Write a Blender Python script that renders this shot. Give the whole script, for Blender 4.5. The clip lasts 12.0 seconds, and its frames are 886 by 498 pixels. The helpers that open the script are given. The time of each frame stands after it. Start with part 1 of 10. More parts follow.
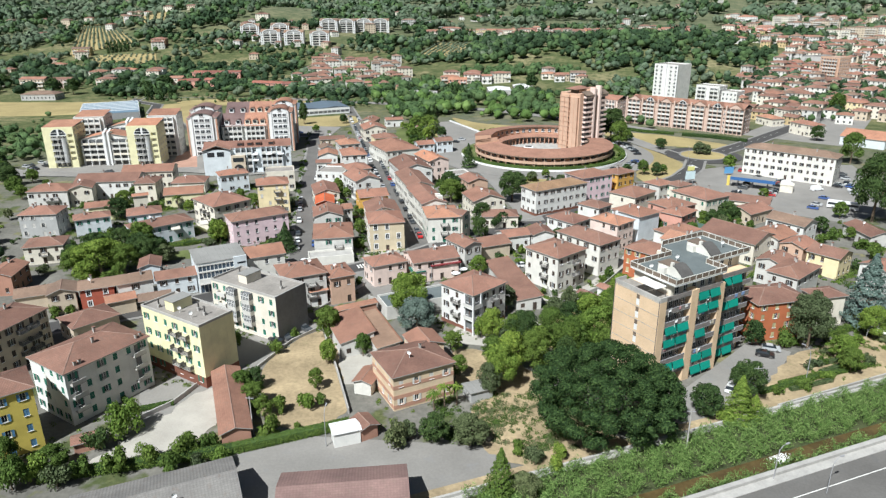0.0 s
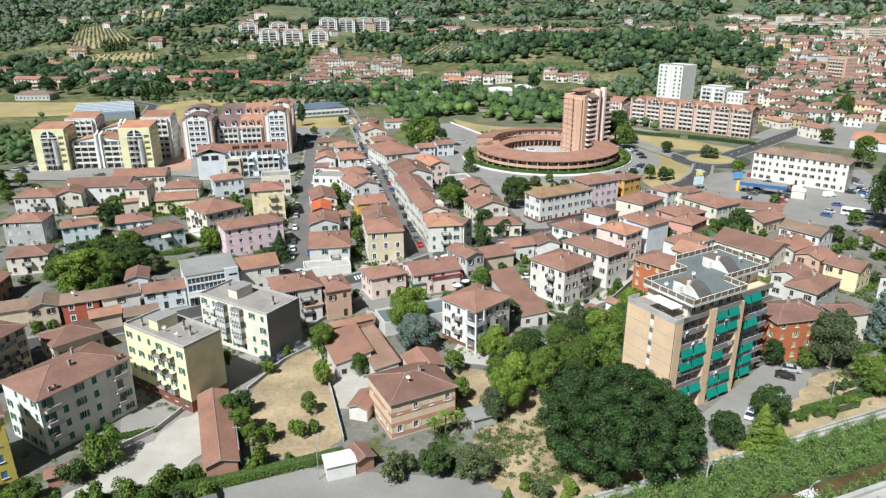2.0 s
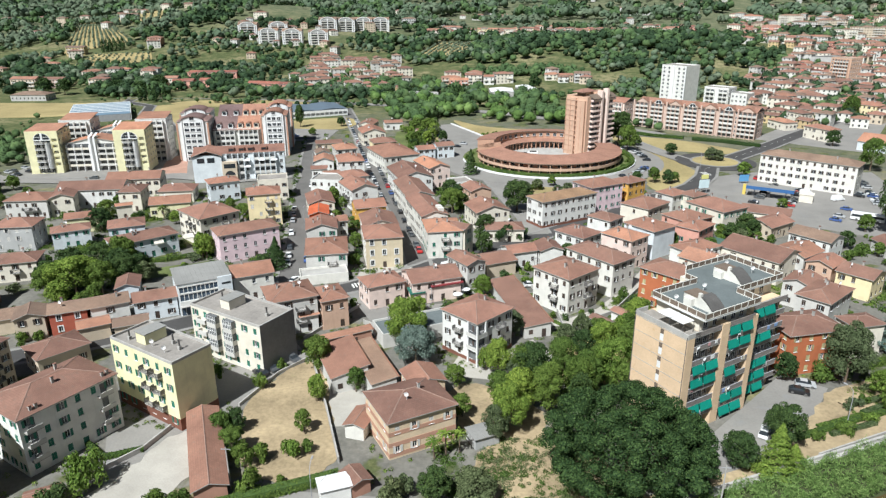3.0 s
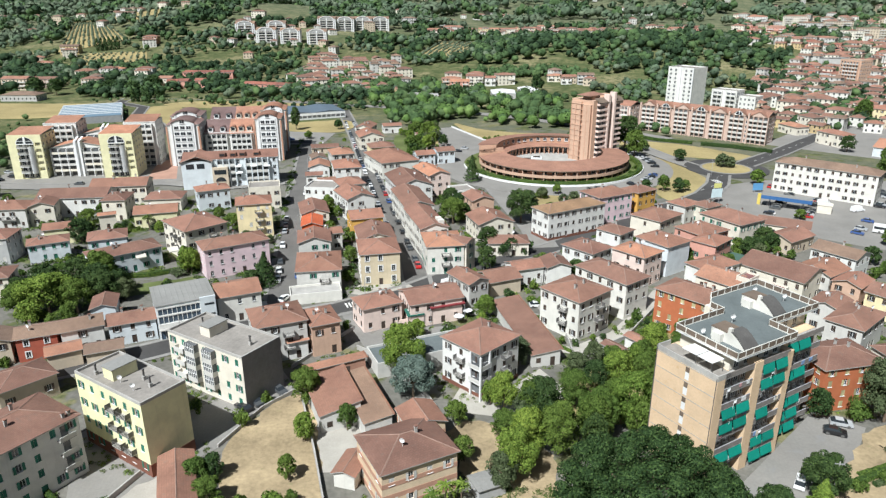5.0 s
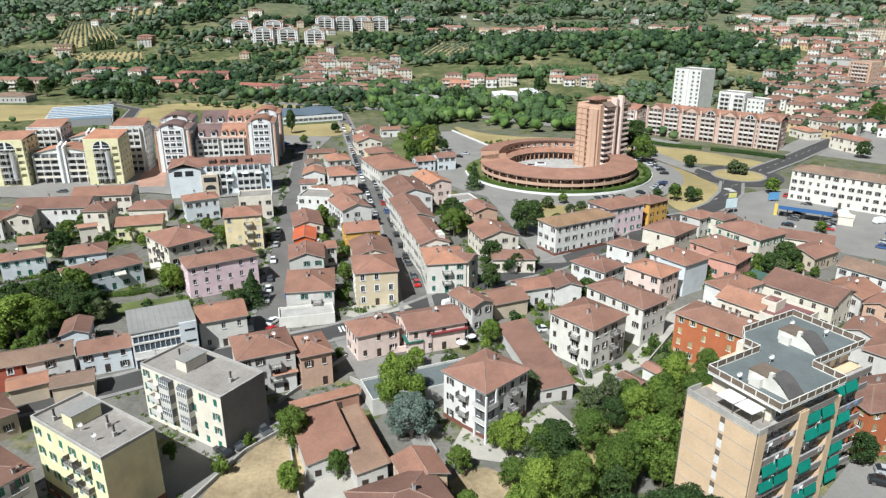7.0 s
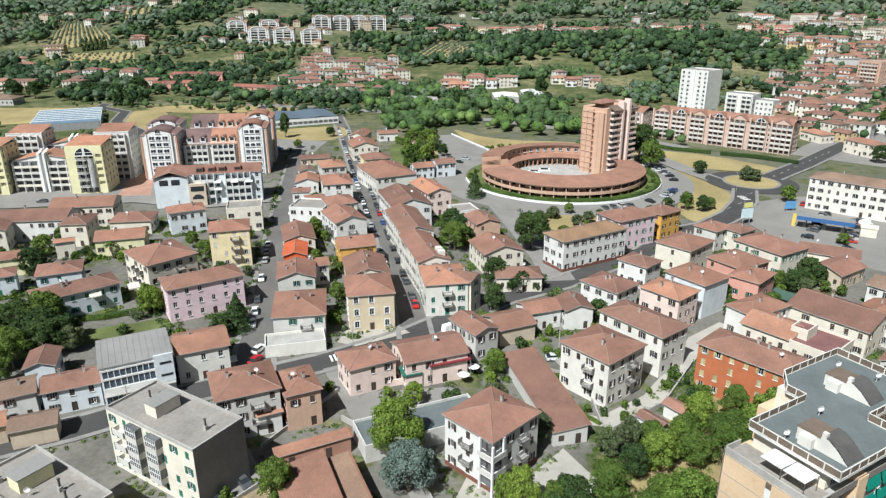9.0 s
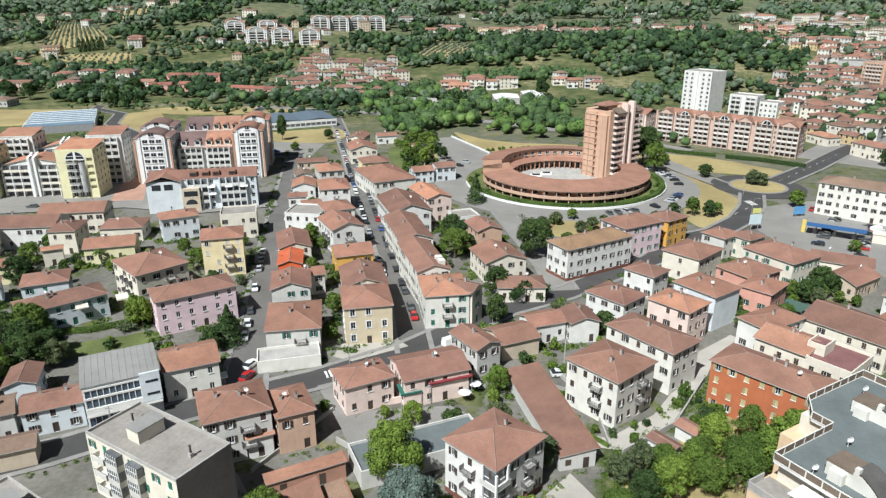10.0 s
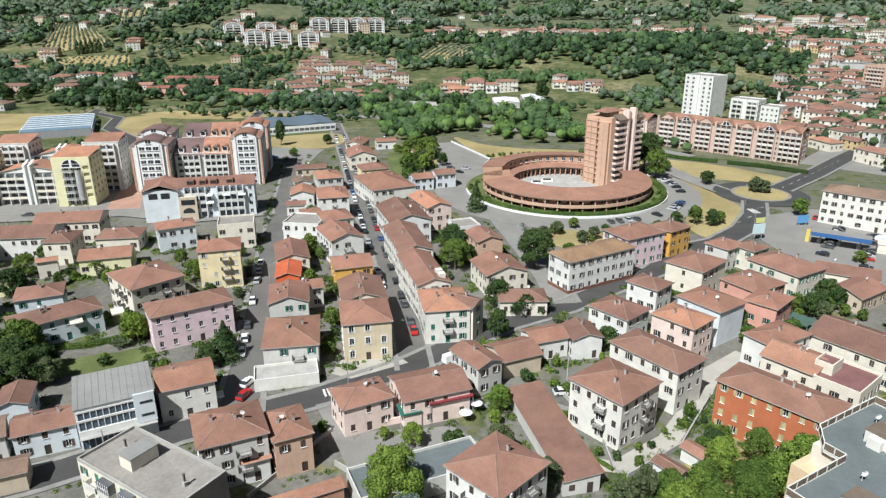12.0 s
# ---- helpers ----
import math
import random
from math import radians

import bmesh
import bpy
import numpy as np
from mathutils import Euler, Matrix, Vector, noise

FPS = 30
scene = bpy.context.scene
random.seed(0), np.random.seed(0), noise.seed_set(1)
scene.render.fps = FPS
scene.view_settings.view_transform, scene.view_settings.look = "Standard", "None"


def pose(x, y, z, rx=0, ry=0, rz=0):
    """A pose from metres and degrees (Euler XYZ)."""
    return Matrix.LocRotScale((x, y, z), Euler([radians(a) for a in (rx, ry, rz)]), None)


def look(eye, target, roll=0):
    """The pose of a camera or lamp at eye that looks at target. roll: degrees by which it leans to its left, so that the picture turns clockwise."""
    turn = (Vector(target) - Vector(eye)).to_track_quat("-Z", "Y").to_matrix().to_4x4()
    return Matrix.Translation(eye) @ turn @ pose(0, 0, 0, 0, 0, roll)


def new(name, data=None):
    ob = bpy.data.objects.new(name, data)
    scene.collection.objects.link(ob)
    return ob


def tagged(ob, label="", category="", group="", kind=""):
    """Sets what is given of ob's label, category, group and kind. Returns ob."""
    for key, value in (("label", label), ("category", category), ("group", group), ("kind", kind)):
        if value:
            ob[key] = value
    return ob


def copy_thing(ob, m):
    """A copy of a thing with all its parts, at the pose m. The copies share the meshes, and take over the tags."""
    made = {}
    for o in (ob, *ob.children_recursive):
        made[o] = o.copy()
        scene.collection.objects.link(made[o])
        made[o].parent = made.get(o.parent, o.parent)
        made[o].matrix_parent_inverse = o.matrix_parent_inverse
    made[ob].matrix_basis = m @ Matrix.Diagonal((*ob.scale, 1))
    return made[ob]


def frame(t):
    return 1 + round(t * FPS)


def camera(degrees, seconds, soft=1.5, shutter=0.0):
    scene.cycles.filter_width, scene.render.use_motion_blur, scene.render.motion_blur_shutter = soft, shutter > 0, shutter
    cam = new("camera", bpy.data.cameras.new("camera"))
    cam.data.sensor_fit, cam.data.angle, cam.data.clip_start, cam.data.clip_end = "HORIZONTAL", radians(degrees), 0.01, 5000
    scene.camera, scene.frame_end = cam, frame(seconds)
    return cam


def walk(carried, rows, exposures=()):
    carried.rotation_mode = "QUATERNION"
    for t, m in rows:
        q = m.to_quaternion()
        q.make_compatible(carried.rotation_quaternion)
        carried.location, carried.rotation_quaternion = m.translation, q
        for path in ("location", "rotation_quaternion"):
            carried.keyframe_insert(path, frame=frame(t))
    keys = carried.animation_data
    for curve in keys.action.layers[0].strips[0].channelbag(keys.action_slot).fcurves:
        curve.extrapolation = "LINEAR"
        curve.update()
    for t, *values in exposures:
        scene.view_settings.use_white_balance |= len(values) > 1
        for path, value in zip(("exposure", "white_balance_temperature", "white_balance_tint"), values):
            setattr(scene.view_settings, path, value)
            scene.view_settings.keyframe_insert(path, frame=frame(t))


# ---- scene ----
cam = camera(66, 12.0, soft=1.33)
PATH = [
    (0, (1.48, 3.625, 78.73), (1.333, 5.497, 78.042), -0.4),
    (0.5, (1.311, 5.428, 78.804), (1.164, 7.3, 78.115), -0.4),
    (1, (1.048, 7.767, 78.849), (0.9, 9.638, 78.159), -0.4),
    (1.5, (0.767, 10.201, 78.902), (0.62, 12.072, 78.212), -0.4),
    (2, (0.487, 13.128, 78.945), (0.34, 14.999, 78.254), -0.3),
    (2.5, (0.355, 15.957, 79.033), (0.206, 17.827, 78.341), -0.3),
    (3, (0.067, 19.446, 78.951), (-0.081, 21.316, 78.259), -0.3),
    (5, (-1.184, 33.531, 78.954), (-1.331, 35.401, 78.26), -0.1),
    (5.5, (-1.551, 36.896, 78.981), (-1.697, 38.765, 78.287), -0.1),
    (6, (-1.909, 40.683, 78.933), (-2.055, 42.552, 78.238), -0.1),
    (6.5, (-2.332, 44.159, 78.905), (-2.476, 46.029, 78.209), -0.0),
    (7, (-2.748, 48.031, 78.906), (-2.893, 49.9, 78.211), -0.0),
    (9, (-4.179, 62.868, 79.087), (-4.321, 64.737, 78.388), -0.1),
    (9.5, (-4.472, 66.559, 78.931), (-4.614, 68.428, 78.233), -0.1),
    (10, (-4.811, 69.985, 78.949), (-4.952, 71.854, 78.251), -0.1),
    (10.5, (-5.11, 72.047, 78.989), (-5.249, 73.916, 78.29), -0.1),
    (11, (-5.301, 73.318, 79.34), (-5.44, 75.186, 78.64), -0.1),
    (11.5, (-5.323, 73.629, 80.12), (-5.461, 75.497, 79.42), -0.1),
    (12, (-5.329, 73.76, 81.268), (-5.468, 75.629, 80.57), -0.1),
]
walk(cam, [(t, look(eye, target, roll)) for t, eye, target, roll in PATH], [(0.0, 0.52, 6180, 5), (6.0, 0.47, 6180, 5), (12.0, 0.41, 6230, 5)])

# ---- light ----
SUN_AZ, SUN_EL = radians(242), radians(52)
world = bpy.data.worlds.new("world")
scene.world = world
world.use_nodes = True
wn = world.node_tree.nodes
sky = wn.new("ShaderNodeTexSky")
sky.sky_type = "NISHITA"
sky.sun_disc = False
sky.sun_elevation, sky.sun_rotation = SUN_EL, radians(90) - SUN_AZ
sky.dust_density = 2.0
wn["Background"].inputs["Strength"].default_value = 0.028
world.node_tree.links.new(sky.outputs["Color"], wn["Background"].inputs["Color"])
sun_data = bpy.data.lights.new("sun", "SUN")
sun_data.energy, sun_data.angle, sun_data.color = 5.0, radians(0.53), (1.0, 0.985, 0.980)
sun_dir = Vector((math.cos(SUN_AZ) * math.cos(SUN_EL), math.sin(SUN_AZ) * math.cos(SUN_EL), math.sin(SUN_EL)))
sun_lamp = new("sun", sun_data)
sun_lamp.matrix_world = look(sun_dir * 300, (0, 0, 0))


# ---- materials ----
def material(name, rough=0.85, metal=0.0, spec=0.3):
    m = bpy.data.materials.new(name)
    m.use_nodes = True
    b = m.node_tree.nodes["Principled BSDF"]
    b.inputs["Roughness"].default_value = rough
    b.inputs["Metallic"].default_value = metal
    b.inputs["Specular IOR Level"].default_value = spec
    return m, m.node_tree.nodes, m.node_tree.links, b


def ramp(nodes, links, fac, stops):
    r = nodes.new("ShaderNodeValToRGB")
    e = r.color_ramp.elements
    while len(e) < len(stops):
        e.new(0.5)
    for k, (p, c) in zip(e, stops):
        k.position, k.color = p, (*c, 1)
    links.new(fac, r.inputs["Fac"])
    return r.outputs["Color"]


def tex_noise(nodes, links, scale, detail=4.0, vec=None, rough=0.6):
    n = nodes.new("ShaderNodeTexNoise")
    n.inputs["Scale"].default_value, n.inputs["Detail"].default_value = scale, detail
    n.inputs["Roughness"].default_value = rough
    if vec is None:
        g = nodes.new("ShaderNodeNewGeometry")
        vec = g.outputs["Position"]
    links.new(vec, n.inputs["Vector"])
    return n.outputs["Fac"]


def mixc(nodes, links, fac, a, b, mode="MIX"):
    m = nodes.new("ShaderNodeMix")
    m.data_type, m.blend_type = "RGBA", mode
    for sock, v in ((m.inputs[0], fac), (m.inputs[6], a), (m.inputs[7], b)):
        if isinstance(v, (int, float)):
            sock.default_value = v
        elif isinstance(v, tuple):
            sock.default_value = (*v, 1)
        else:
            links.new(v, sock)
    return m.outputs[2]


def bump(nodes, links, b, height, strength=0.4, dist=0.02):
    n = nodes.new("ShaderNodeBump")
    n.inputs["Strength"].default_value, n.inputs["Distance"].default_value = strength, dist
    links.new(height, n.inputs["Height"])
    links.new(n.outputs["Normal"], b.inputs["Normal"])


def sh(c, k):
    return tuple(min(1.0, v * k) for v in c)


def surface(name, c, var=0.25, big=0.12, small=2.5, rough=0.85, spec=0.25, bumpy=0.3, each=0.0, stain=None):
    """A weathered plain surface: broad stains, fine grain, a shift per object."""
    m, n, l, b = material(name, rough, 0.0, spec)
    f1 = tex_noise(n, l, big, 5)
    f2 = tex_noise(n, l, small, 6)
    base = ramp(n, l, f1, [(0.3, sh(c, 1 - var)), (0.7, sh(c, 1 + var * 0.7))])
    grain = ramp(n, l, f2, [(0.25, (1 - var * 0.8,) * 3), (0.75, (1 + var * 0.5,) * 3)])
    col = mixc(n, l, 1.0, base, grain, "MULTIPLY")
    if stain:
        f3 = tex_noise(n, l, stain[1], 5, rough=0.7)
        mask = ramp(n, l, f3, [(stain[2], (0, 0, 0)), (stain[2] + 0.12, (1, 1, 1))])
        col = mixc(n, l, mask, col, stain[0])
    if each:
        o = n.new("ShaderNodeObjectInfo")
        k = ramp(n, l, o.outputs["Random"], [(0.0, (1 - each,) * 3), (1.0, (1 + each,) * 3)])
        col = mixc(n, l, 1.0, col, k, "MULTIPLY")
    l.new(col, b.inputs["Base Color"])
    if bumpy:
        bump(n, l, b, f2, bumpy, 0.03)
    return m


def plaster(name, c):
    """Painted plaster with rain streaks and blotches."""
    m, n, l, b = material(name, 0.9, 0.0, 0.2)
    g = n.new("ShaderNodeNewGeometry")
    mp = n.new("ShaderNodeMapping")
    mp.inputs["Scale"].default_value = (1.6, 1.6, 0.12)
    l.new(g.outputs["Position"], mp.inputs["Vector"])
    streak = tex_noise(n, l, 1.0, 5, mp.outputs["Vector"])
    blotch = tex_noise(n, l, 0.35, 5)
    grain = tex_noise(n, l, 9.0, 3)
    col = ramp(n, l, blotch, [(0.3, sh(c, 0.86)), (0.68, sh(c, 1.06))])
    col = mixc(n, l, 1.0, col, ramp(n, l, streak, [(0.28, (0.92, 0.915, 0.91)), (0.44, (1, 1, 1))]), "MULTIPLY")
    col = mixc(n, l, 1.0, col, ramp(n, l, grain, [(0.2, (0.93,) * 3), (0.8, (1.05,) * 3)]), "MULTIPLY")
    l.new(col, b.inputs["Base Color"])
    bump(n, l, b, grain, 0.25, 0.02)
    return m


def tiles(name, c, pitch=0.24):
    """Clay pantiles: rounded rows down the slope (UV in metres), courses across, moss, mixed tiles."""
    m, n, l, b = material(name, 0.9, 0.0, 0.15)
    uv = n.new("ShaderNodeUVMap")
    sep = n.new("ShaderNodeSeparateXYZ")
    l.new(uv.outputs["UV"], sep.inputs["Vector"])
    su = n.new("ShaderNodeMath")
    su.operation = "MULTIPLY"
    su.inputs[1].default_value = 2 * math.pi / pitch
    l.new(sep.outputs["X"], su.inputs[0])
    sn = n.new("ShaderNodeMath")
    sn.operation = "SINE"
    l.new(su.outputs[0], sn.inputs[0])
    br = n.new("ShaderNodeTexBrick")
    br.inputs["Scale"].default_value = 1.0
    br.inputs["Brick Width"].default_value, br.inputs["Row Height"].default_value = pitch * 2, 0.42
    br.inputs["Mortar Size"].default_value = 0.03
    br.inputs["Color1"].default_value, br.inputs["Color2"].default_value = (*sh(c, 1.06), 1), (*sh(c, 0.92), 1)
    br.inputs["Mortar"].default_value = (*sh(c, 0.8), 1)
    l.new(uv.outputs["UV"], br.inputs["Vector"])
    big = tex_noise(n, l, 0.16, 6)
    mid = tex_noise(n, l, 1.1, 5)
    col = mixc(n, l, 1.0, br.outputs["Color"], ramp(n, l, big, [(0.3, (0.78, 0.76, 0.76)), (0.7, (1.16, 1.13, 1.1))]), "MULTIPLY")
    moss = ramp(n, l, mid, [(0.56, (0, 0, 0)), (0.72, (0.55,) * 3)])
    col = mixc(n, l, moss, col, (0.17, 0.135, 0.11))
    pale = ramp(n, l, tex_noise(n, l, 2.3, 4), [(0.62, (0, 0, 0)), (0.76, (0.5,) * 3)])
    col = mixc(n, l, pale, col, sh(c, 1.3))
    o = n.new("ShaderNodeObjectInfo")
    col = mixc(n, l, 1.0, col, ramp(n, l, o.outputs["Random"], [(0.0, (0.80, 0.80, 0.82)), (0.5, (1, 1, 1)), (1.0, (1.20, 1.12, 1.05))]), "MULTIPLY")
    l.new(col, b.inputs["Base Color"])
    bump(n, l, b, sn.outputs[0], 0.3, 0.03)
    return m


def leaves(name, c, c2):
    """Foliage: colour per clump, a little light through the leaf."""
    m, n, l, b = material(name, 0.75, 0.0, 0.15)
    g = n.new("ShaderNodeNewGeometry")
    col = ramp(n, l, g.outputs["Random Per Island"], [(0.0, sh(c, 0.62)), (0.45, c), (1.0, c2)])
    o = n.new("ShaderNodeObjectInfo")
    col = mixc(n, l, 1.0, col, ramp(n, l, o.outputs["Random"], [(0.0, (0.75, 0.8, 0.75)), (1.0, (1.25, 1.15, 1.0))]), "MULTIPLY")
    l.new(col, b.inputs["Base Color"])
    t = n.new("ShaderNodeBsdfTranslucent")
    l.new(col, t.inputs["Color"])
    mx = n.new("ShaderNodeMixShader")
    mx.inputs[0].default_value = 0.12
    l.new(b.outputs[0], mx.inputs[1])
    l.new(t.outputs[0], mx.inputs[2])
    l.new(mx.outputs[0], n["Material Output"].inputs["Surface"])
    return m


WALL = {
    "white": (0.70, 0.69, 0.655), "white_warm": (0.69, 0.67, 0.61), "white_grey": (0.57, 0.555, 0.52), "grey": (0.42, 0.42, 0.41),
    "cream": (0.70, 0.65, 0.55), "beige": (0.56, 0.47, 0.36), "tan": (0.56, 0.43, 0.24), "pale_yellow": (0.74, 0.70, 0.44),
    "yellow": (0.80, 0.68, 0.42), "ochre_yellow": (0.62, 0.50, 0.12), "ochre": (0.66, 0.38, 0.10), "pink": (0.75, 0.58, 0.61),
    "pale_pink": (0.76, 0.61, 0.54), "salmon": (0.62, 0.33, 0.26), "peach": (0.56, 0.38, 0.28), "orange": (0.45, 0.15, 0.07),
    "vermilion": (0.66, 0.14, 0.05), "red_brown": (0.36, 0.10, 0.065), "dark_brick": (0.19, 0.085, 0.06), "pale_blue": (0.64, 0.68, 0.70), "brick": (0.40, 0.22, 0.16),
    "concrete": (0.46, 0.45, 0.43), "striped": (0.66, 0.52, 0.36), "sand": (0.60, 0.51, 0.36), "terracotta": (0.47, 0.27, 0.19), "brick_rose": (0.56, 0.42, 0.35), "brick_tan": (0.63, 0.43, 0.24),
}
WALL_MAT = {k: plaster("plaster " + k.replace("_", " "), c) for k, c in WALL.items()}
ROOF_MAT = {
    "brown": tiles("clay roof tiles brown", (0.242, 0.140, 0.107)),
    "pale": tiles("clay roof tiles pale rose", (0.34, 0.19, 0.138)),
    "rose": tiles("clay roof tiles rose", (0.282, 0.157, 0.119)),
    "orange": tiles("clay roof tiles orange", (0.37, 0.20, 0.137)),
    "red": tiles("clay roof tiles red", (0.52, 0.13, 0.06)),
    "darkred": tiles("dark red roof tiles", (0.26, 0.115, 0.09)),
    "old": tiles("old grey brown roof tiles", (0.232, 0.165, 0.125)),
    "tan": tiles("sun-bleached tan roof tiles", (0.36, 0.235, 0.14)),
    "grey": tiles("ribbed grey metal sheet", (0.21, 0.205, 0.195), 0.5),
    "maroon": tiles("ribbed maroon metal sheet", (0.20, 0.138, 0.13), 0.5),
}
M_RIDGE = surface("mortared ridge tiles", (0.275, 0.18, 0.142), 0.2, 0.5, 4.0)
M_FLAT = surface("bitumen roof grey", (0.285, 0.262, 0.236), 0.22, 0.25, 1.5, stain=((0.2, 0.19, 0.18), 0.5, 0.6))
M_MAROON = surface("maroon roof felt", (0.20, 0.10, 0.095), 0.15, 0.3, 2.0)
M_METALROOF = surface("grey sheet roof", (0.265, 0.26, 0.245), 0.15, 0.15, 2.0, rough=0.6)
M_DECK = surface("roof deck blue grey", (0.135, 0.155, 0.155), 0.15, 0.3, 2.0)
M_CONC = surface("weathered concrete", (0.40, 0.385, 0.36), 0.2, 0.3, 3.0)
M_WHITE = surface("white paint", (0.74, 0.74, 0.73), 0.06, 0.5, 4.0, rough=0.6, bumpy=0.1)
HOUSES = []
M_SHUT = {
    "green": surface("green shutter paint", (0.04, 0.17, 0.12), 0.2, 0.6, 8.0, rough=0.6, each=0.2),
    "brown": surface("brown shutter paint", (0.075, 0.055, 0.045), 0.2, 0.6, 8.0, rough=0.6, each=0.3),
    "blue": surface("blue shutter paint", (0.10, 0.22, 0.36), 0.2, 0.6, 8.0, rough=0.6, each=0.2),
    "sand": surface("sand shutter paint", (0.42, 0.37, 0.21), 0.2, 0.6, 8.0, rough=0.6, each=0.25),
    "white": surface("pale shutter paint", (0.6, 0.58, 0.54), 0.2, 0.6, 8.0, rough=0.6, each=0.15),
}
# dark glass; behind balconies its colour also stands in for recess shade
M_VERANDA = surface("dark glass and recess shade", (0.13, 0.135, 0.14), 0.3, 0.4, 1.5, rough=0.25, spec=0.5, bumpy=0)
M_GLASS = material("window glass", 0.08, 0.0, 0.6)[0]
M_GLASS.node_tree.nodes["Principled BSDF"].inputs["Base Color"].default_value = (0.03, 0.035, 0.04, 1)
M_METAL = surface("grey painted metal", (0.32, 0.32, 0.33), 0.1, 0.6, 5.0, rough=0.45, bumpy=0.0)
M_RAIL = surface("dark railing", (0.12, 0.115, 0.11), 0.1, 0.6, 5.0, rough=0.5, bumpy=0.0)
M_BARK = surface("bark", (0.16, 0.12, 0.085), 0.35, 0.8, 6.0)
M_LEAF = {
    "dark": leaves("dark green foliage", (0.038, 0.072, 0.025), (0.080, 0.128, 0.042)),
    "mid": leaves("green foliage", (0.080, 0.134, 0.029), (0.134, 0.197, 0.047)),
    "light": leaves("light green foliage", (0.122, 0.196, 0.036), (0.225, 0.305, 0.066)),
    "blue": leaves("blue green needles", (0.13, 0.185, 0.17), (0.21, 0.27, 0.25)),
    "olive": leaves("olive foliage", (0.088, 0.118, 0.057), (0.151, 0.181, 0.097)),
    "deep": leaves("very dark green foliage", (0.030, 0.062, 0.022), (0.082, 0.136, 0.044)),
    "reed": leaves("reed leaves", (0.135, 0.225, 0.062), (0.30, 0.40, 0.14)),
}


def woodland(name, c, c2):
    """Foliage of distant woods: one tone for each crown, a slight shift for each clump."""
    m, n, l, b = material(name, 0.85, 0.0, 0.08)
    tone = tex_noise(n, l, 0.11, 3)
    col = ramp(n, l, tone, [(0.34, sh(c, 0.75)), (0.5, c), (0.66, c2)])
    bump(n, l, b, tex_noise(n, l, 1.3, 4), 0.5, 0.6)
    g = n.new("ShaderNodeNewGeometry")
    col = mixc(n, l, 1.0, col, ramp(n, l, g.outputs["Random Per Island"], [(0.0, (0.84,) * 3), (1.0, (1.14,) * 3)]), "MULTIPLY")
    l.new(col, b.inputs["Base Color"])
    t = n.new("ShaderNodeBsdfTranslucent")
    l.new(col, t.inputs["Color"])
    mx = n.new("ShaderNodeMixShader")
    mx.inputs[0].default_value = 0.06
    l.new(b.outputs[0], mx.inputs[1])
    l.new(t.outputs[0], mx.inputs[2])
    l.new(mx.outputs[0], n["Material Output"].inputs["Surface"])
    return m


M_WOOD = {
    "dark": woodland("dark woodland foliage", (0.036, 0.064, 0.032), (0.056, 0.092, 0.040)),
    "mid": woodland("green woodland foliage", (0.072, 0.120, 0.050), (0.110, 0.165, 0.064)),
    "light": woodland("fresh woodland foliage", (0.105, 0.178, 0.050), (0.170, 0.250, 0.080)),
    # pale grey-green with distance haze put into its colour
    "hazed": woodland("grey-green foliage paled for haze", (0.098, 0.140, 0.088), (0.135, 0.175, 0.110)),
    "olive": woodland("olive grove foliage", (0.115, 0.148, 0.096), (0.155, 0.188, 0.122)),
}
M_ASPHALT = surface("asphalt", (0.070, 0.067, 0.065), 0.2, 0.12, 3.0, stain=((0.07, 0.07, 0.075), 0.4, 0.6))
M_STREET = surface("worn grey asphalt", (0.140, 0.133, 0.124), 0.18, 0.1, 2.5, stain=((0.11, 0.11, 0.11), 0.25, 0.6))
M_PALE_ASPHALT = surface("bleached asphalt", (0.238, 0.226, 0.208), 0.14, 0.08, 2.0, stain=((0.22, 0.215, 0.21), 0.2, 0.58))
M_PAVE = surface("worn pavement slabs", (0.25, 0.24, 0.225), 0.2, 0.3, 2.0)
M_GRAVEL = surface("pale gravel", (0.40, 0.375, 0.33), 0.15, 0.15, 4.0)
M_DIRT = surface("dry trodden earth", (0.36, 0.28, 0.17), 0.34, 0.12, 1.2, stain=((0.20, 0.20, 0.09), 0.35, 0.62))
M_DRYGRASS = surface("dry grass", (0.34, 0.275, 0.13), 0.25, 0.04, 0.9, stain=((0.20, 0.20, 0.07), 0.12, 0.62))
M_GRASS = surface("green grass", (0.12, 0.145, 0.05), 0.3, 0.1, 1.5)
M_BANK = surface("dark overgrown bank", (0.060, 0.072, 0.030), 0.35, 0.3, 2.0)
M_LINE = surface("road paint", (0.7, 0.69, 0.65), 0.15, 0.4, 3.0, bumpy=0)
M_BRICKPAVE = surface("red brick paving", (0.40, 0.24, 0.18), 0.15, 0.2, 2.5)
M_WATER = surface("brown river water", (0.10, 0.07, 0.03), 0.3, 0.2, 1.2, rough=0.15, spec=0.5)


# ---- building kit ----
def mesh_of(name, V, F, mats, idx=None, uv=None, smooth=False):
    me = bpy.data.meshes.new(name)
    me.from_pydata(V, [], F)
    for m in mats:
        me.materials.append(m)
    if idx is not None:
        me.polygons.foreach_set("material_index", idx)
    if uv is not None:
        lay = me.uv_layers.new(name="UVMap")
        lay.data.foreach_set("uv", np.asarray(uv, dtype=np.float32).ravel())
    if smooth:
        me.polygons.foreach_set("use_smooth", [True] * len(F))
    me.update()
    return me


def child(name, me, parent, at=None, label=""):
    ob = new(name, me)
    ob.parent = parent
    if at is not None:
        ob.matrix_basis = at
    return tagged(ob, label)


def empty(name, m, label, category, group="", kind=""):
    ob = new(name)
    ob.empty_display_size = 0.5
    ob.matrix_world = m
    return tagged(ob, label, category, group, kind)


